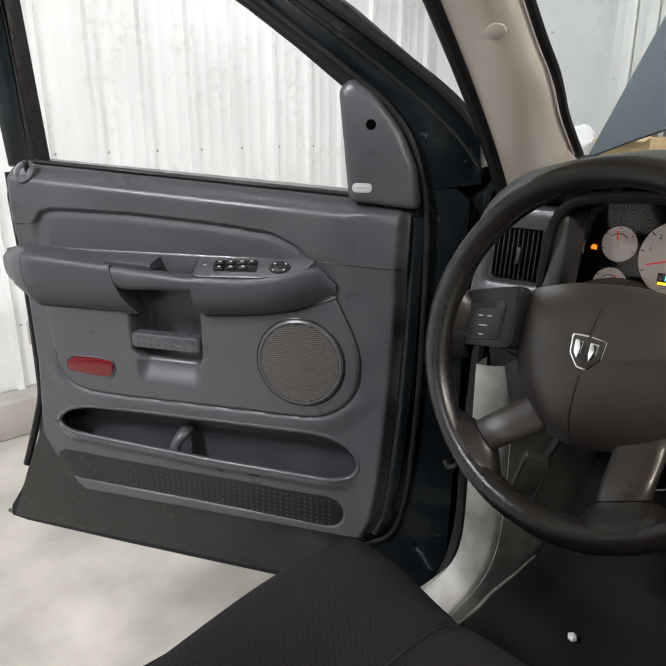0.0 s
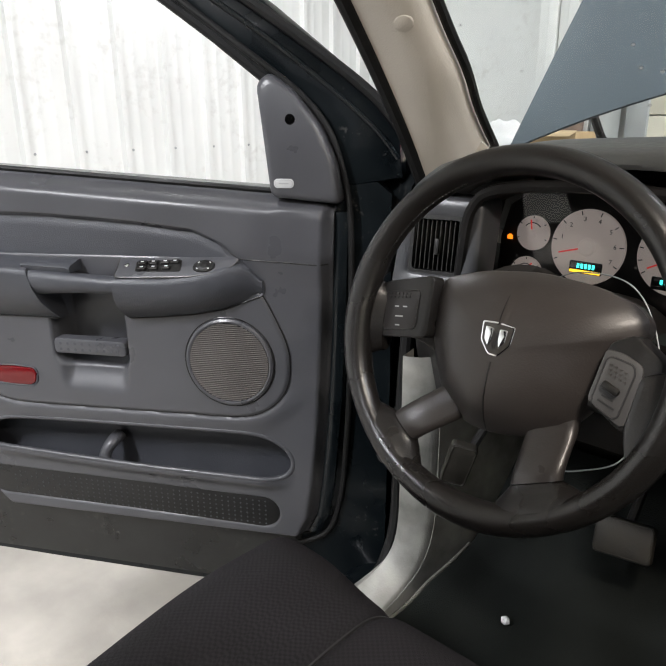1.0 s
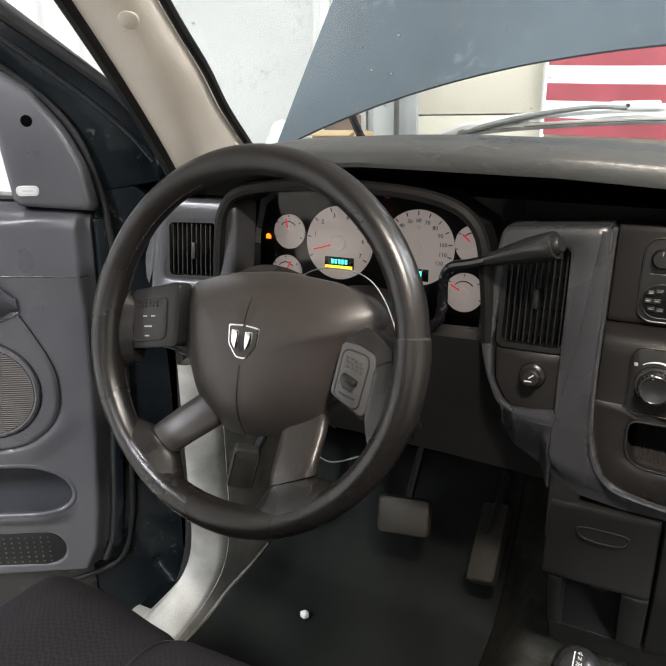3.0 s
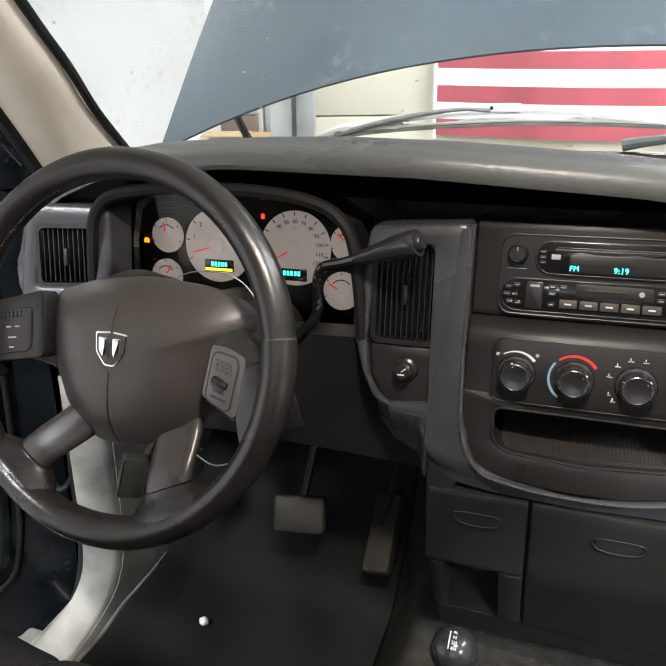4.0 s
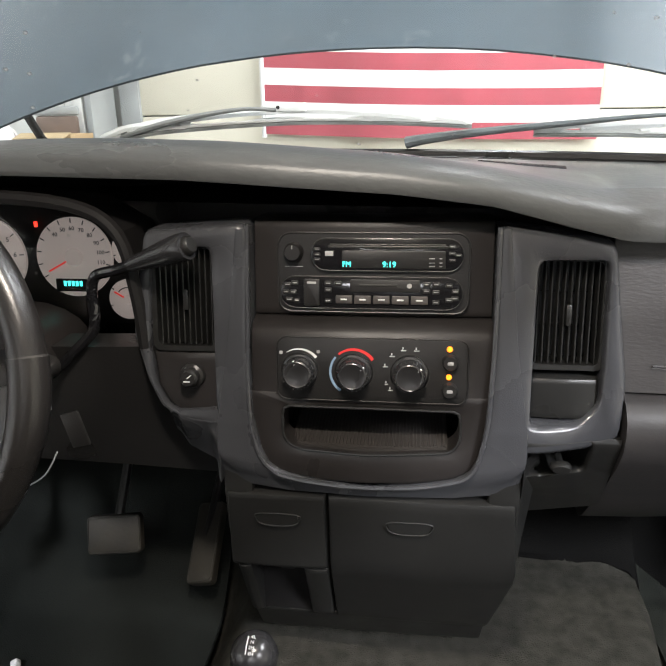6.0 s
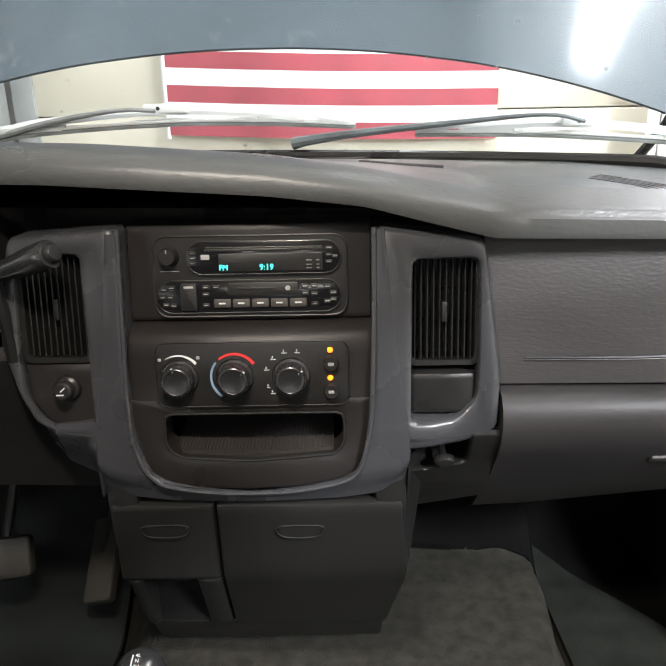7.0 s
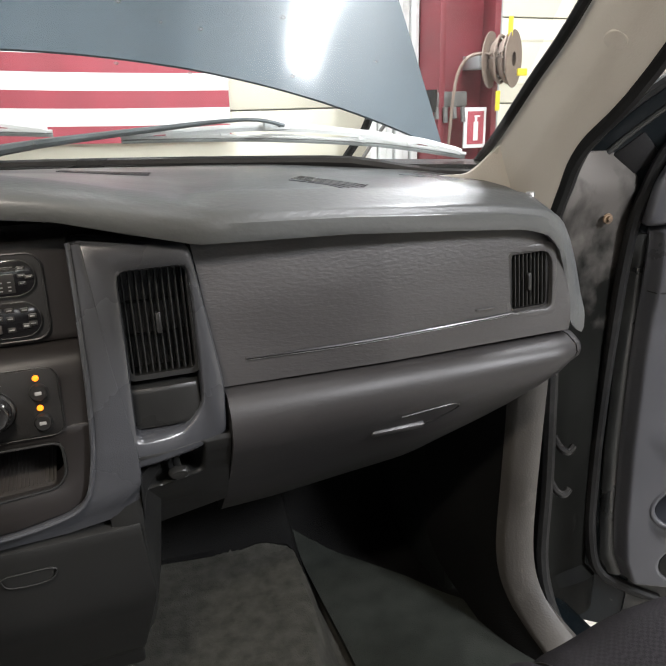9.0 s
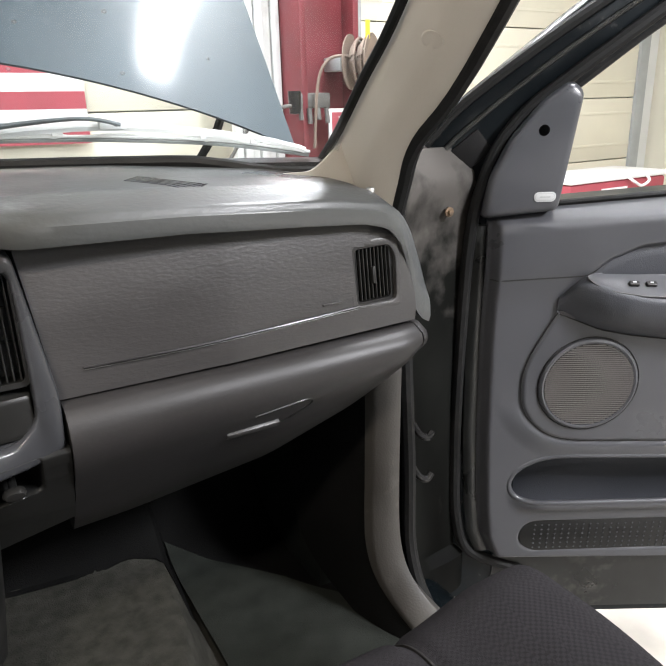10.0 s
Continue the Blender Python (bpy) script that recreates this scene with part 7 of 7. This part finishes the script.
    part("sill_seal", tube([P(0.012, 0.037, 1.466), P(0.735, 0.037, 1.514)], 0.0055, 8), RUBBER, d, "black wiping seal below the glass opening")

    # mirror sail
    so = resample(rounded([(0.034, 1.655), (0.010, 1.672), (-0.034, 1.640), (-0.080, 1.582), (-0.110, 1.517), (-0.118, 1.446), (0.013, 1.458)], 0.012, 4), 90)
    sc, sd = sum(p_[0] for p_ in so) / len(so), sum(p_[1] for p_ in so) / len(so)
    sail = part("mirror_sail", loft([[P(sc + (p_[0] - sc) * k, n, sd + (p_[1] - sd) * k) for p_ in so] for n, k in ((0.05, 1.0), (0.012, 1.0), (0.004, 0.988), (-0.0015, 0.960), (-0.005, 0.915), (-0.0068, 0.85), (-0.0074, 0.75), (-0.0076, 0.4), (-0.0076, 0.05))]), tone, d, "grey triangular mirror cover", smooth=60)
    part("sail_hole", lathe([(0, 0.0006), (0.0085, 0.0006), (0.0095, 0)], M @ Matrix.Translation((-0.029, -0.0074, 1.593)) @ pose(0, 0, 0, 90, 0, 0), 18), HOLE, sail)
    bm = M @ Matrix.Translation((-0.015, -0.0072, 1.484)) @ pose(0, 0, 0, 90, 0, 0)
    bo = part("small_badge", prism(rrect(0.037, 0.0165, 0.0075), 0.0018, -0.001, bm, 0.0005), SILVER, sail, "small oval silver badge")
    part("badge_line", tube([bm @ Vector((p_[0], p_[1], 0.0018)) for p_ in rrect(0.032, 0.0118, 0.005)], 0.0004, 6, True), GREY, bo)
    part("badge_bar", prism(rrect(0.018, 0.0022, 0.0008), 0.0021, 0.0017, bm), GREY, bo)

    # padded insert above the armrest
    def insert(u, v):
        s = lerp(0.085, 0.699, u)
        z0 = 1.300 + 0.043 * sstep(0.13, 0.085, s)
        z1 = max(SEAM(s) + 0.001, z0 + 0.002)
        z = lerp(z0, z1, v)
        e = min(u * 0.6, (1 - u) * 0.6, (z1 - z))
        return P(s, 0.0005 - 0.0045 * sstep(0.0, 0.020, e), z)
    part("padded_insert", sheet(insert, 90, 20, 0.012, M.to_3x3() @ Vector((0, 1, 0))), SLATE_DARK, d, "darker blue-grey padded vinyl insert", smooth=60)

    # armrest: one moulding that swells to the front
    AW = soft([0.034, 0.07, 0.0837, 0.20, 0.32, 0.46, 0.70, 0.745, 0.79], [1.302, 1.341, 1.3445, 1.341, 1.334, 1.331, 1.340, 1.336, 1.330], 0.006)
    AT = soft([0.034, 0.065, 0.086, 0.137, 0.2155, 0.32, 0.46, 0.52, 0.70, 0.74, 0.79], [1.298, 1.334, 1.334, 1.320, 1.308, 1.306, 1.316, 1.318, 1.328, 1.325, 1.315], 0.006)
    AB = soft([0.034, 0.0767, 0.1119, 0.1751, 0.24, 0.32, 0.46, 0.727, 0.757, 0.79], [1.276, 1.2586, 1.2436, 1.2303, 1.222, 1.2155, 1.2075, 1.206, 1.225, 1.252], 0.006)
    AD = soft([0.034, 0.05, 0.07, 0.10, 0.14, 0.32, 0.46, 0.70, 0.75, 0.79], [0.006, 0.016, 0.032, 0.046, 0.056, 0.060, 0.060, 0.057, 0.045, 0.026], 0.006)

    def arm_ring(s, skew=0.0):
        w, t, b, dd = AW(s), AT(s), AB(s), AD(s)
        rows = [(0.02, w), (-0.010, w), (-dd * 0.5, lerp(w, t, 0.5) + 0.001), (-dd * 0.90, t + 0.001), (-dd * 0.985, t - 0.004), (-dd, t - 0.012), (-dd * 0.99, lerp(t, b, 0.35)), (-dd * 0.86, lerp(t, b, 0.58)), (-dd * 0.55, lerp(t, b, 0.80)), (-dd * 0.22, b + 0.004), (-0.006, b), (0.02, b)]
        return [P(s + skew * (w - z) / max(w - b, 0.01), n, z) for n, z in rows]
    part("armrest", loft([arm_ring(lerp(0.034, 0.3165, i / 40)) for i in range(41)]), SLATE_DARK, d, "dark grey armrest", smooth=45)
    part("armrest_rear", loft([arm_ring(lerp(0.505, 0.722, i / 24), -0.035 * (1 - i / 24)) for i in range(25)]), SLATE_DARK, d, "dark grey rear half of the armrest", smooth=45)
    part("armrest_end", loft([arm_ring(lerp(0.7235, 0.788, i / 10)) for i in range(11)]), tone, d, "grey end cap of the armrest", smooth=45)
    part("armrest_ledge", loft([[P(s, 0.012, 1.312), P(s, 0.012, AW(s)), P(s, -0.012, AW(s) + 0.001), P(s, -0.044, 1.332 - 0.004 * q), P(s, -0.050, 1.326 - 0.004 * q), P(s, -0.046, 1.312)] for q, s in ((0, 0.515), (0.3, 0.48), (0.6, 0.44), (0.9, 0.418), (1.5, 0.41))]), SLATE_DARK, d, "", smooth=45)
    bar = []
    for i in range(15):
        f = i / 14
        s = lerp(0.300, 0.520, f)
        zt, zb = lerp(1.304, 1.316, f), lerp(1.272, 1.262, f) + 0.004 * math.sin(f * 3.14)
        n0 = -0.057 - 0.003 * math.sin(f * 3.14)
        bar.append([P(s, n0 + a * 0.034, lerp(zt, zb, b)) for a, b in ((0.9, 0.0), (0.4, -0.06), (0.12, 0.05), (0.0, 0.28), (0.03, 0.6), (0.25, 0.92), (0.6, 1.0), (0.95, 0.85), (1.0, 0.4))])
    part("pull_handle", loft(bar), SLATE_DARK, d, "grip bar of the pull handle", smooth=60)
    # switch plate, sloping towards the seat
    pm = M @ Matrix(((1, 0, 0, 0.195), (0, 0.802, -0.597, -0.0330), (-0.040, 0.597, 0.802, 1.3275), (0, 0, 0, 1)))
    plate = part("switch_plate", prism(rounded([(0.121, 0.025), (-0.112, 0.025), (-0.124, 0.019), (-0.112, 0.0), (-0.078, -0.016), (-0.030, -0.024), (0.118, -0.026)], 0.008), 0.0035, -0.012, pm, 0.0012), DOORTRIM, d, "plate with window and lock switches")
    part("plate_edge", tube([pm @ Vector((p_[0], p_[1], 0.003)) for p_ in rounded([(0.121, 0.025), (0.118, -0.026), (-0.030, -0.024), (-0.078, -0.016), (-0.112, 0.0), (-0.124, 0.019)], 0.008)], 0.0009, 6), DARKRIM, plate, "worn edge of the plate")
    if side < 0:
        well = part("switch_well", prism(rounded([(0.083, 0.014), (-0.010, 0.018), (-0.014, -0.012), (0.078, -0.012)], 0.006), 0.0042, 0.002, pm), BLACK, plate)
        part("mirror_control", lathe([(0, 0.0090), (0.007, 0.0088), (0.0095, 0.0070), (0.011, 0.0065), (0.0165, 0.0062), (0.018, 0.003)], pm @ Matrix.Translation((-0.058, 0.001, 0)) @ Matrix.Diagonal((1.25, 0.85, 1, 1)), 28), CHARCOAL, plate, "round mirror adjuster")
        for a_ in range(4):
            part("switch_mark", moved(box(-0.0016, 0.0016, 0.0115, 0.0135, 0.0066, 0.0072, 0), pm @ Matrix.Translation((-0.058, 0.001, 0)) @ Matrix.Diagonal((1.25, 0.85, 1, 1)) @ Matrix.Rotation(radians(45 + 90 * a_), 4, "Z")), INKW, plate)
        sw = [(0.068, 0.008), (0.046, 0.009), (0.022, 0.010), (0.002, 0.011), (0.066, -0.005), (0.042, -0.004), (0.016, -0.003)]
        part("lock_button", prism(circle(0.005, 16, 0.100, 0.004), 0.0062, 0.003, pm, 0.001), CHROME, plate)
    else:
        sw = [(-0.045, 0.002), (-0.015, 0.002)]
    for x, y in sw:
        k_ = part("switch", prism(rrect(0.0185, 0.0105, 0.003, 4, x, y), 0.0085, 0.003, pm, 0.002), BLACK, plate)
        part("switch_tip", moved(box(x - 0.0075, x + 0.0075, y - 0.0048, y - 0.0022, 0.0082, 0.0094, 0.0008), pm), DARKRIM, k_)
        part("switch_mark", moved(box(x - 0.003, x + 0.003, y + 0.0002, y + 0.0022, 0.0085, 0.0089, 0), pm), INKW, k_)

    # parting lines
    part("parting_line", tube([P(q.x, relief(q.x, q.y) - 0.0002, q.y) for q in PANEL_LINE], 0.0015, 6, False, 1.0, DN), BLACK, d)
    part("parting_line", tube([P(s_ / 100, relief(s_ / 100, SEAM(s_ / 100) - 0.003) - 0.0002, SEAM(s_ / 100)) for s_ in range(-9, 79)], 0.0014, 6), BLACK, d)
    part("armrest_line", tube([P(lerp(0.036, 0.316, i / 20), -0.0075, AB(lerp(0.036, 0.316, i / 20)) - 0.001) for i in range(21)], 0.0013, 6), BLACK, d)
    part("armrest_line", tube([P(lerp(0.475, 0.73, i / 20), -0.0075, AB(lerp(0.475, 0.73, i / 20)) - 0.001) for i in range(21)], 0.0013, 6), BLACK, d)
    # inside handle in its cup
    hdl = part("inside_handle", prism(rrect(0.165, 0.034, 0.010, 5, 0.416, 1.145), -0.006, 0.020, XZ, 0.005), tone, d, "grey inside door handle with dimples")
    for r_ in range(2):
        for c_ in range(9):
            part("dimple", lathe([(0, 0.0004), (0.0030, 0.0003), (0.0034, 0)], M @ Matrix.Translation((0.350 + c_ * 0.0165, -0.0062, 1.138 + r_ * 0.013)) @ pose(0, 0, 0, 90, 0, 0), 8), SLATE_DARK, hdl)
    # red reflector
    part("reflector", prism(rounded([(0.547, 1.090), (0.60, 1.093), (0.655, 1.090), (0.672, 1.075), (0.666, 1.056), (0.61, 1.051), (0.553, 1.052)], 0.018, 6), -0.0105, 0.004, XZ, 0.003), REDLENS, d, "red plastic safety reflector")
    part("reflector_rim", tube([P(a, -0.0068, b) for a, b in rounded([(0.545, 1.092), (0.60, 1.095), (0.657, 1.092), (0.675, 1.075), (0.668, 1.054), (0.61, 1.049), (0.551, 1.050)], 0.018, 6)], 0.0022, 6, True), SLATE_DARK, d)
    # speaker
    gm = M @ Matrix.Translation((0.1085, -0.0075, 1.134)) @ pose(0, 0, 0, 90, 0, 0)
    ring = part("speaker_ring", lathe([(0.0815, 0.0), (0.083, 0.004), (0.0865, 0.0052), (0.0905, 0.003), (0.0925, -0.004)], gm, 64), tone, d, "grey speaker ring")
    grille = part("speaker_grille", lathe([(0, 0.003), (0.06, 0.0026), (0.0825, 0.0012)], gm, 64), BLACK, d, "round speaker grille of fine bars")
    nb = 40
    bars = bmesh.new()
    for k in range(nb):
        y = -0.081 + 0.162 * (k + 0.5) / nb
        hw = math.sqrt(max(0.0818 ** 2 - y * y, 1e-6))
        b = box(-hw, hw, y - 0.0012, y + 0.0012, 0.0028 - 0.0012 * (y / 0.09) ** 2, 0.0052 - 0.0014 * (y / 0.09) ** 2, 0)
        me = bpy.data.meshes.new("bar")
        b.to_mesh(me)
        b.free()
        bars.from_mesh(me)
        bpy.data.meshes.remove(me)
    tagged(part("grille_bars", moved(bars, gm), GRILLE, grille), kind="stuff")
    part("speaker_line", tube([gm @ Vector((p_[0], p_[1], -0.0008)) for p_ in circle(0.0935, 64)], 0.0012, 6, True), BLACK, d)
    # lower grille with raised dots
    low = part("kick_grille", prism(rounded([(0.040, 0.8275), (0.345, 0.836), (0.715, 0.8465), (0.741, 0.826), (0.733, 0.795), (0.695, 0.770), (0.35, 0.766), (0.05, 0.757), (0.022, 0.774), (0.018, 0.806)], 0.016), 0.001, 0.004, XZ, 0.001), CHARCOAL, d, "dark lower panel with rows of raised dots")
    dots = bmesh.new()
    for r_ in range(6):
        for c_ in range(46):
            s, z = 0.050 + c_ * 0.0140, 0.765 + r_ * 0.0108 + 0.016 * c_ * 0.0140
            if s > 0.66 or (s > 0.52 and (r_ + c_) % 3 == 0):
                continue
            bmesh.ops.create_cone(dots, cap_ends=True, segments=6, radius1=0.0022, radius2=0.0012, depth=0.0016, matrix=M @ Matrix.Translation((s, -0.0002, z)) @ pose(0, 0, 0, 90, 0, 0))
    tagged(part("grille_dots", dots, SLATE_DARK, low), kind="stuff")
    # pocket divider and lock knob
    part("pocket_divider", tube(smooth_path([P(0.425, 0.012, 0.866), P(0.422, 0.016, 0.890), P(0.410, 0.026, 0.912), P(0.402, 0.050, 0.922)], 5), 0.016, 12, flat=0.8), tone, d, "rounded finger in the door pocket", smooth=60)
    kb = part("lock_cup", lathe([(0, -0.004), (0.014, -0.003), (0.020, 0.002), (0.025, 0.003), (0.026, 0)], M @ Matrix.Translation((0.722, -0.002, SILL(0.72) - 0.016)) @ pose(0, 0, 0, 60, 0, 0), 24), tone, d)
    part("lock_knob", lathe([(0, 0.026), (0.004, 0.026), (0.006, 0.022), (0.0055, 0.012), (0.004, 0.006), (0.004, -0.02)], M @ Matrix.Translation((0.722, 0.005, SILL(0.72) - 0.018)), 14), BLACK, d, "black lock knob")
    return d


for side in (-1, 1):
    build_door(side)

# ---- seats, pedals, floor things ----
def seat(side):
    x0, x1 = 0.30, 0.808
    s = thing("bucket_seat", (side * 0.56, 0.45, 0.7), "dark grey cloth truck seat cushion with side bolster", "seat", "front seats")

    def cushion(u, v):
        # u across from the inner to the outer edge, v from the rear over the rolled front
        r = 0.075
        w = x1 - x0
        if u < 0.8:
            k = u / 0.8
            x, drop = x0 + k * (w - r), 0.0
        else:
            k = 1.0
            a = (u - 0.8) / 0.2 * radians(105)
            x, drop = x1 - r + r * math.sin(a), r * (1 - math.cos(a))
        bol = 0.030 * sstep(0.66, 0.95, k)
        groove = -0.009 * math.exp(-((k - 0.64) / 0.02) ** 2)
        front = 0.735 - 0.055 * sstep(0.86, 1.0, u) ** 1.5 - 0.006 * math.exp(-((k - 0.64) / 0.03) ** 2)
        rf = 0.085
        if v < 0.6:
            y, fd = lerp(0.1, front - rf, v / 0.6), 0.0
        else:
            a = (v - 0.6) / 0.4 * radians(125)
            y, fd = front - rf + rf * math.sin(a), rf * (1 - math.cos(a))
        z = 0.996 + (bol + groove) * (1 - fd / 0.2) - math.hypot(drop, fd) + 0.004 * math.sin(v * 9 + k * 5)
        x -= 0.05 * k * sstep(0.62, 0.25, y)
        return (side * x, y + (0.03 if side > 0 else 0.0), z + (0.02 if side > 0 else 0.0))
    part("cushion", sheet(cushion, 60, 70, 0.02, (0, 0, -1)), FABRIC, s, "dark grey woven cloth cushion", smooth=70)
    part("cushion_side", sheet(lambda u, v: (side * (x1 + 0.004 - 0.01 * v), lerp(0.1, 0.66, u), lerp(0.72, 0.955, v)), 8, 6, 0.03, (-side, 0, 0)), FABRIC, s)
    part("seat_base", box(min(side * 0.32, side * 0.79), max(side * 0.32, side * 0.79), 0.1, 0.62, 0.70, 0.88, 0.02), BLACK, s)
    def back(u, v):
        a = lerp(-1.15, 1.15, u)
        x = 0.555 + 0.235 * math.sin(a) / math.sin(1.15) * (1 - 0.12 * sstep(0.7, 1.0, v))
        return (side * x, 0.02 - 0.24 * v - 0.10 * (math.cos(a) - 0.41) + 0.05 * (1 - v), lerp(0.94, 1.66, v) - 0.03 * (1 - math.cos(a)))
    part("backrest", sheet(back, 24, 20, 0.14, (0, -1, -0.1)), FABRIC, s, "dark grey cloth backrest", smooth=70)
    part("piping", tube([Vector(cushion(0.512, v / 40)) + Vector((0, 0, 0.003)) for v in range(2, 39)], 0.0025, 6), BLACK, s)
    return s


for side in (-1, 1):
    seat(side)

# floor mats
MAT_EDGE = soft([0.45, 0.75, 0.85, 0.93, 1.01, 1.08, 1.12, 1.32], [-0.775, -0.765, -0.725, -0.708, -0.709, -0.711, -0.716, -0.72], 0.02)


def mat_fn(u, v):
    y = lerp(0.45, 1.32, v)
    x = lerp(MAT_EDGE(y), -0.27, u)
    p = floor_fn((x + 0.84) / 1.68, (y + 0.9) / 2.65)
    return (x, y, max(p[2], 0.745 + 0.55 * sstep(1.12, 1.6, y)) + 0.015 + 0.028 * sstep(0.07, 0.0, x - MAT_EDGE(y)) * sstep(0.85, 1.0, y))


solid("floor_mat", sheet(mat_fn, 60, 70, 0.012, (0, 0, -1)), MAT, "black-green driver's floor mat", "floor mat")
tagged(part("mat_rim", tube([Vector(mat_fn(0.0, q / 60)) + Vector((-0.002, 0, 0.001)) for q in range(0, 48)], 0.0034, 8), DUSTYHEM), "worn dusty edge along the driver's floor mat", "trim", kind="structure")


MAT_FRONT = table([0.46, 0.53, 0.58, 0.628, 0.67, 0.711, 0.742, 0.771, 0.784, 0.80], [1.44, 1.39, 1.343, 1.285, 1.232, 1.17, 1.13, 1.075, 1.0, 0.90])


def mat2(u, v):
    x = lerp(0.486, 0.79, u)
    y = lerp(0.45, MAT_FRONT(x), v)
    p = floor_fn((x + 0.84) / 1.68, (y + 0.9) / 2.65)
    return (x, y, p[2] + 0.014)


solid("floor_mat", sheet(mat2, 40, 40, 0.012, (0, 0, -1)), PMAT, "dark grey passenger floor mat", "floor mat")
solid("paper_scrap", lathe([(0, 0.012), (0.006, 0.009), (0.009, 0.004), (0.007, 0.0)], pose(-0.57, 1.015, 0.765, 0, 20, 0), 6), WHITE, "small crumpled white scrap on the mat", "litter", smooth=10)


def pedal(name, corners, label, arm_to, mat, ribs=0):
    c = [Vector(p) for p in corners]
    mid = sum(c, Vector()) / 4
    n = (c[1] - c[0]).cross(c[3] - c[0]).normalized()
    if n.y > 0:
        n = -n
    p = thing(name, mid, label, "pedal")
    x, y = (c[1] - c[0]), (c[3] - c[0])
    w, h = (x.length + (c[2] - c[3]).length) / 2, (y.length + (c[2] - c[1]).length) / 2
    X = x.normalized()
    Y = n.cross(X)
    m = Matrix(((X.x, Y.x, n.x, mid.x), (X.y, Y.y, n.y, mid.y), (X.z, Y.z, n.z, mid.z), (0, 0, 0, 1)))
    part("pad", prism(rrect(w, h, 0.008), 0.0, -0.016, m, 0.004), mat, p)
    part("pad_rim", tube([m @ Vector((q[0], q[1], 0.0)) for q in rrect(w - 0.006, h - 0.006, 0.007)], 0.0011, 6, True), mat, p)
    for k in range(ribs):
        yy = -h / 2 + h * (k + 0.5) / ribs
        part("rib", moved(box(-w / 2 + 0.008, w / 2 - 0.008, yy - 0.002, yy + 0.002, 0, 0.003, 0.001), m), RUBBER, p)
    if arm_to:
        part("arm", tube(smooth_path([mid + Vector((0, 0.012, 0)), lerp(mid, Vector(arm_to), 0.5) + Vector((0, 0.03, 0)), arm_to], 4), 0.008, 8), BLACK, p)
    return p


pedal("brake_pedal", ((-0.484, 1.135, 0.965), (-0.381, 1.143, 0.973), (-0.395, 1.118, 0.913), (-0.475, 1.112, 0.910)), "brake pedal with a worn rubber pad", (-0.42, 1.25, 1.20), DUSTY, 0)
pedal("accelerator_pedal", ((-0.318, 1.243, 0.935), (-0.268, 1.235, 0.948), (-0.282, 1.126, 0.856), (-0.330, 1.135, 0.848)), "long ribbed accelerator pedal", (-0.28, 1.35, 1.10), DUSTY, 0)
pedal("parking_brake_pedal", ((-0.673, 0.992, 1.079), (-0.640, 1.014, 1.069), (-0.665, 1.010, 0.984), (-0.706, 0.990, 1.003)), "small rubber parking brake pedal", (-0.66, 1.2, 1.22), DUSTY, 0)

# low shifter on the tunnel
sh = thing("floor_shifter", (-0.11, 0.80, 0.82), "short floor lever with a round black ball knob", "gear lever")
part("lever", tube([(-0.09, 0.84, 0.80), (-0.110, 0.797, 1.026)], 0.008, 10), ALU, sh)
part("ball", lathe([(0.008, -0.030), (0.018, -0.026), (0.028, -0.014), (0.0315, 0.0), (0.028, 0.015), (0.018, 0.027), (0.008, 0.0305), (0, 0.031)], pose(-0.111, 0.792, 1.0485, 12, 0, 0) @ Matrix.Scale(0.83, 4), 28), BALL, sh, "satin dark ball knob")
bm_ = pose(-0.111, 0.792, 1.0485, 24, 0, 0) @ Matrix.Scale(0.83, 4)


def on_ball(x, y, r=0.0316):
    return bm_ @ Vector((x, y, math.sqrt(r * r - x * x - y * y)))


part("shift_plate", loft([[on_ball(0.0125 * q * math.cos(a_ * 0.2618), 0.001 + 0.0150 * q * math.sin(a_ * 0.2618), 0.0314) for a_ in range(24)] for q in (0.05, 0.4, 0.7, 1.0)]), BLACK, sh, "black inset with shift pattern")
for zz in (0.011, 0.004, -0.003, -0.010):
    part("mark", tube([on_ball(-0.0056 + 0.0004 * q, zz, 0.0318) for q in range(4)], 0.0010, 6), INKW, sh)
part("mark", tube([on_ball(-0.0050, -0.010 + 0.0035 * q, 0.0318) for q in range(7)], 0.0006, 6), INKW, sh)
for zz, word in ((0.011, "4L"), (0.004, "N"), (-0.003, "2H"), (-0.010, "4H")):
    text("lettering", word, 0.0062, bm_ @ Matrix.Rotation(-math.asin(zz / 0.0318), 4, "X") @ Matrix.Translation((0.0014, 0.0, 0.0321)), INKW, sh)
part("boot_plate", box(-0.19, -0.01, 0.74, 0.92, 0.815, 0.835, 0.008), CHARCOAL, sh)
part("boot", lathe([(0.07, 0.0), (0.055, 0.02), (0.05, 0.03), (0.035, 0.05), (0.03, 0.06), (0.012, 0.085)], pose(-0.09, 0.84, 0.83), 20), RUBBER, sh)
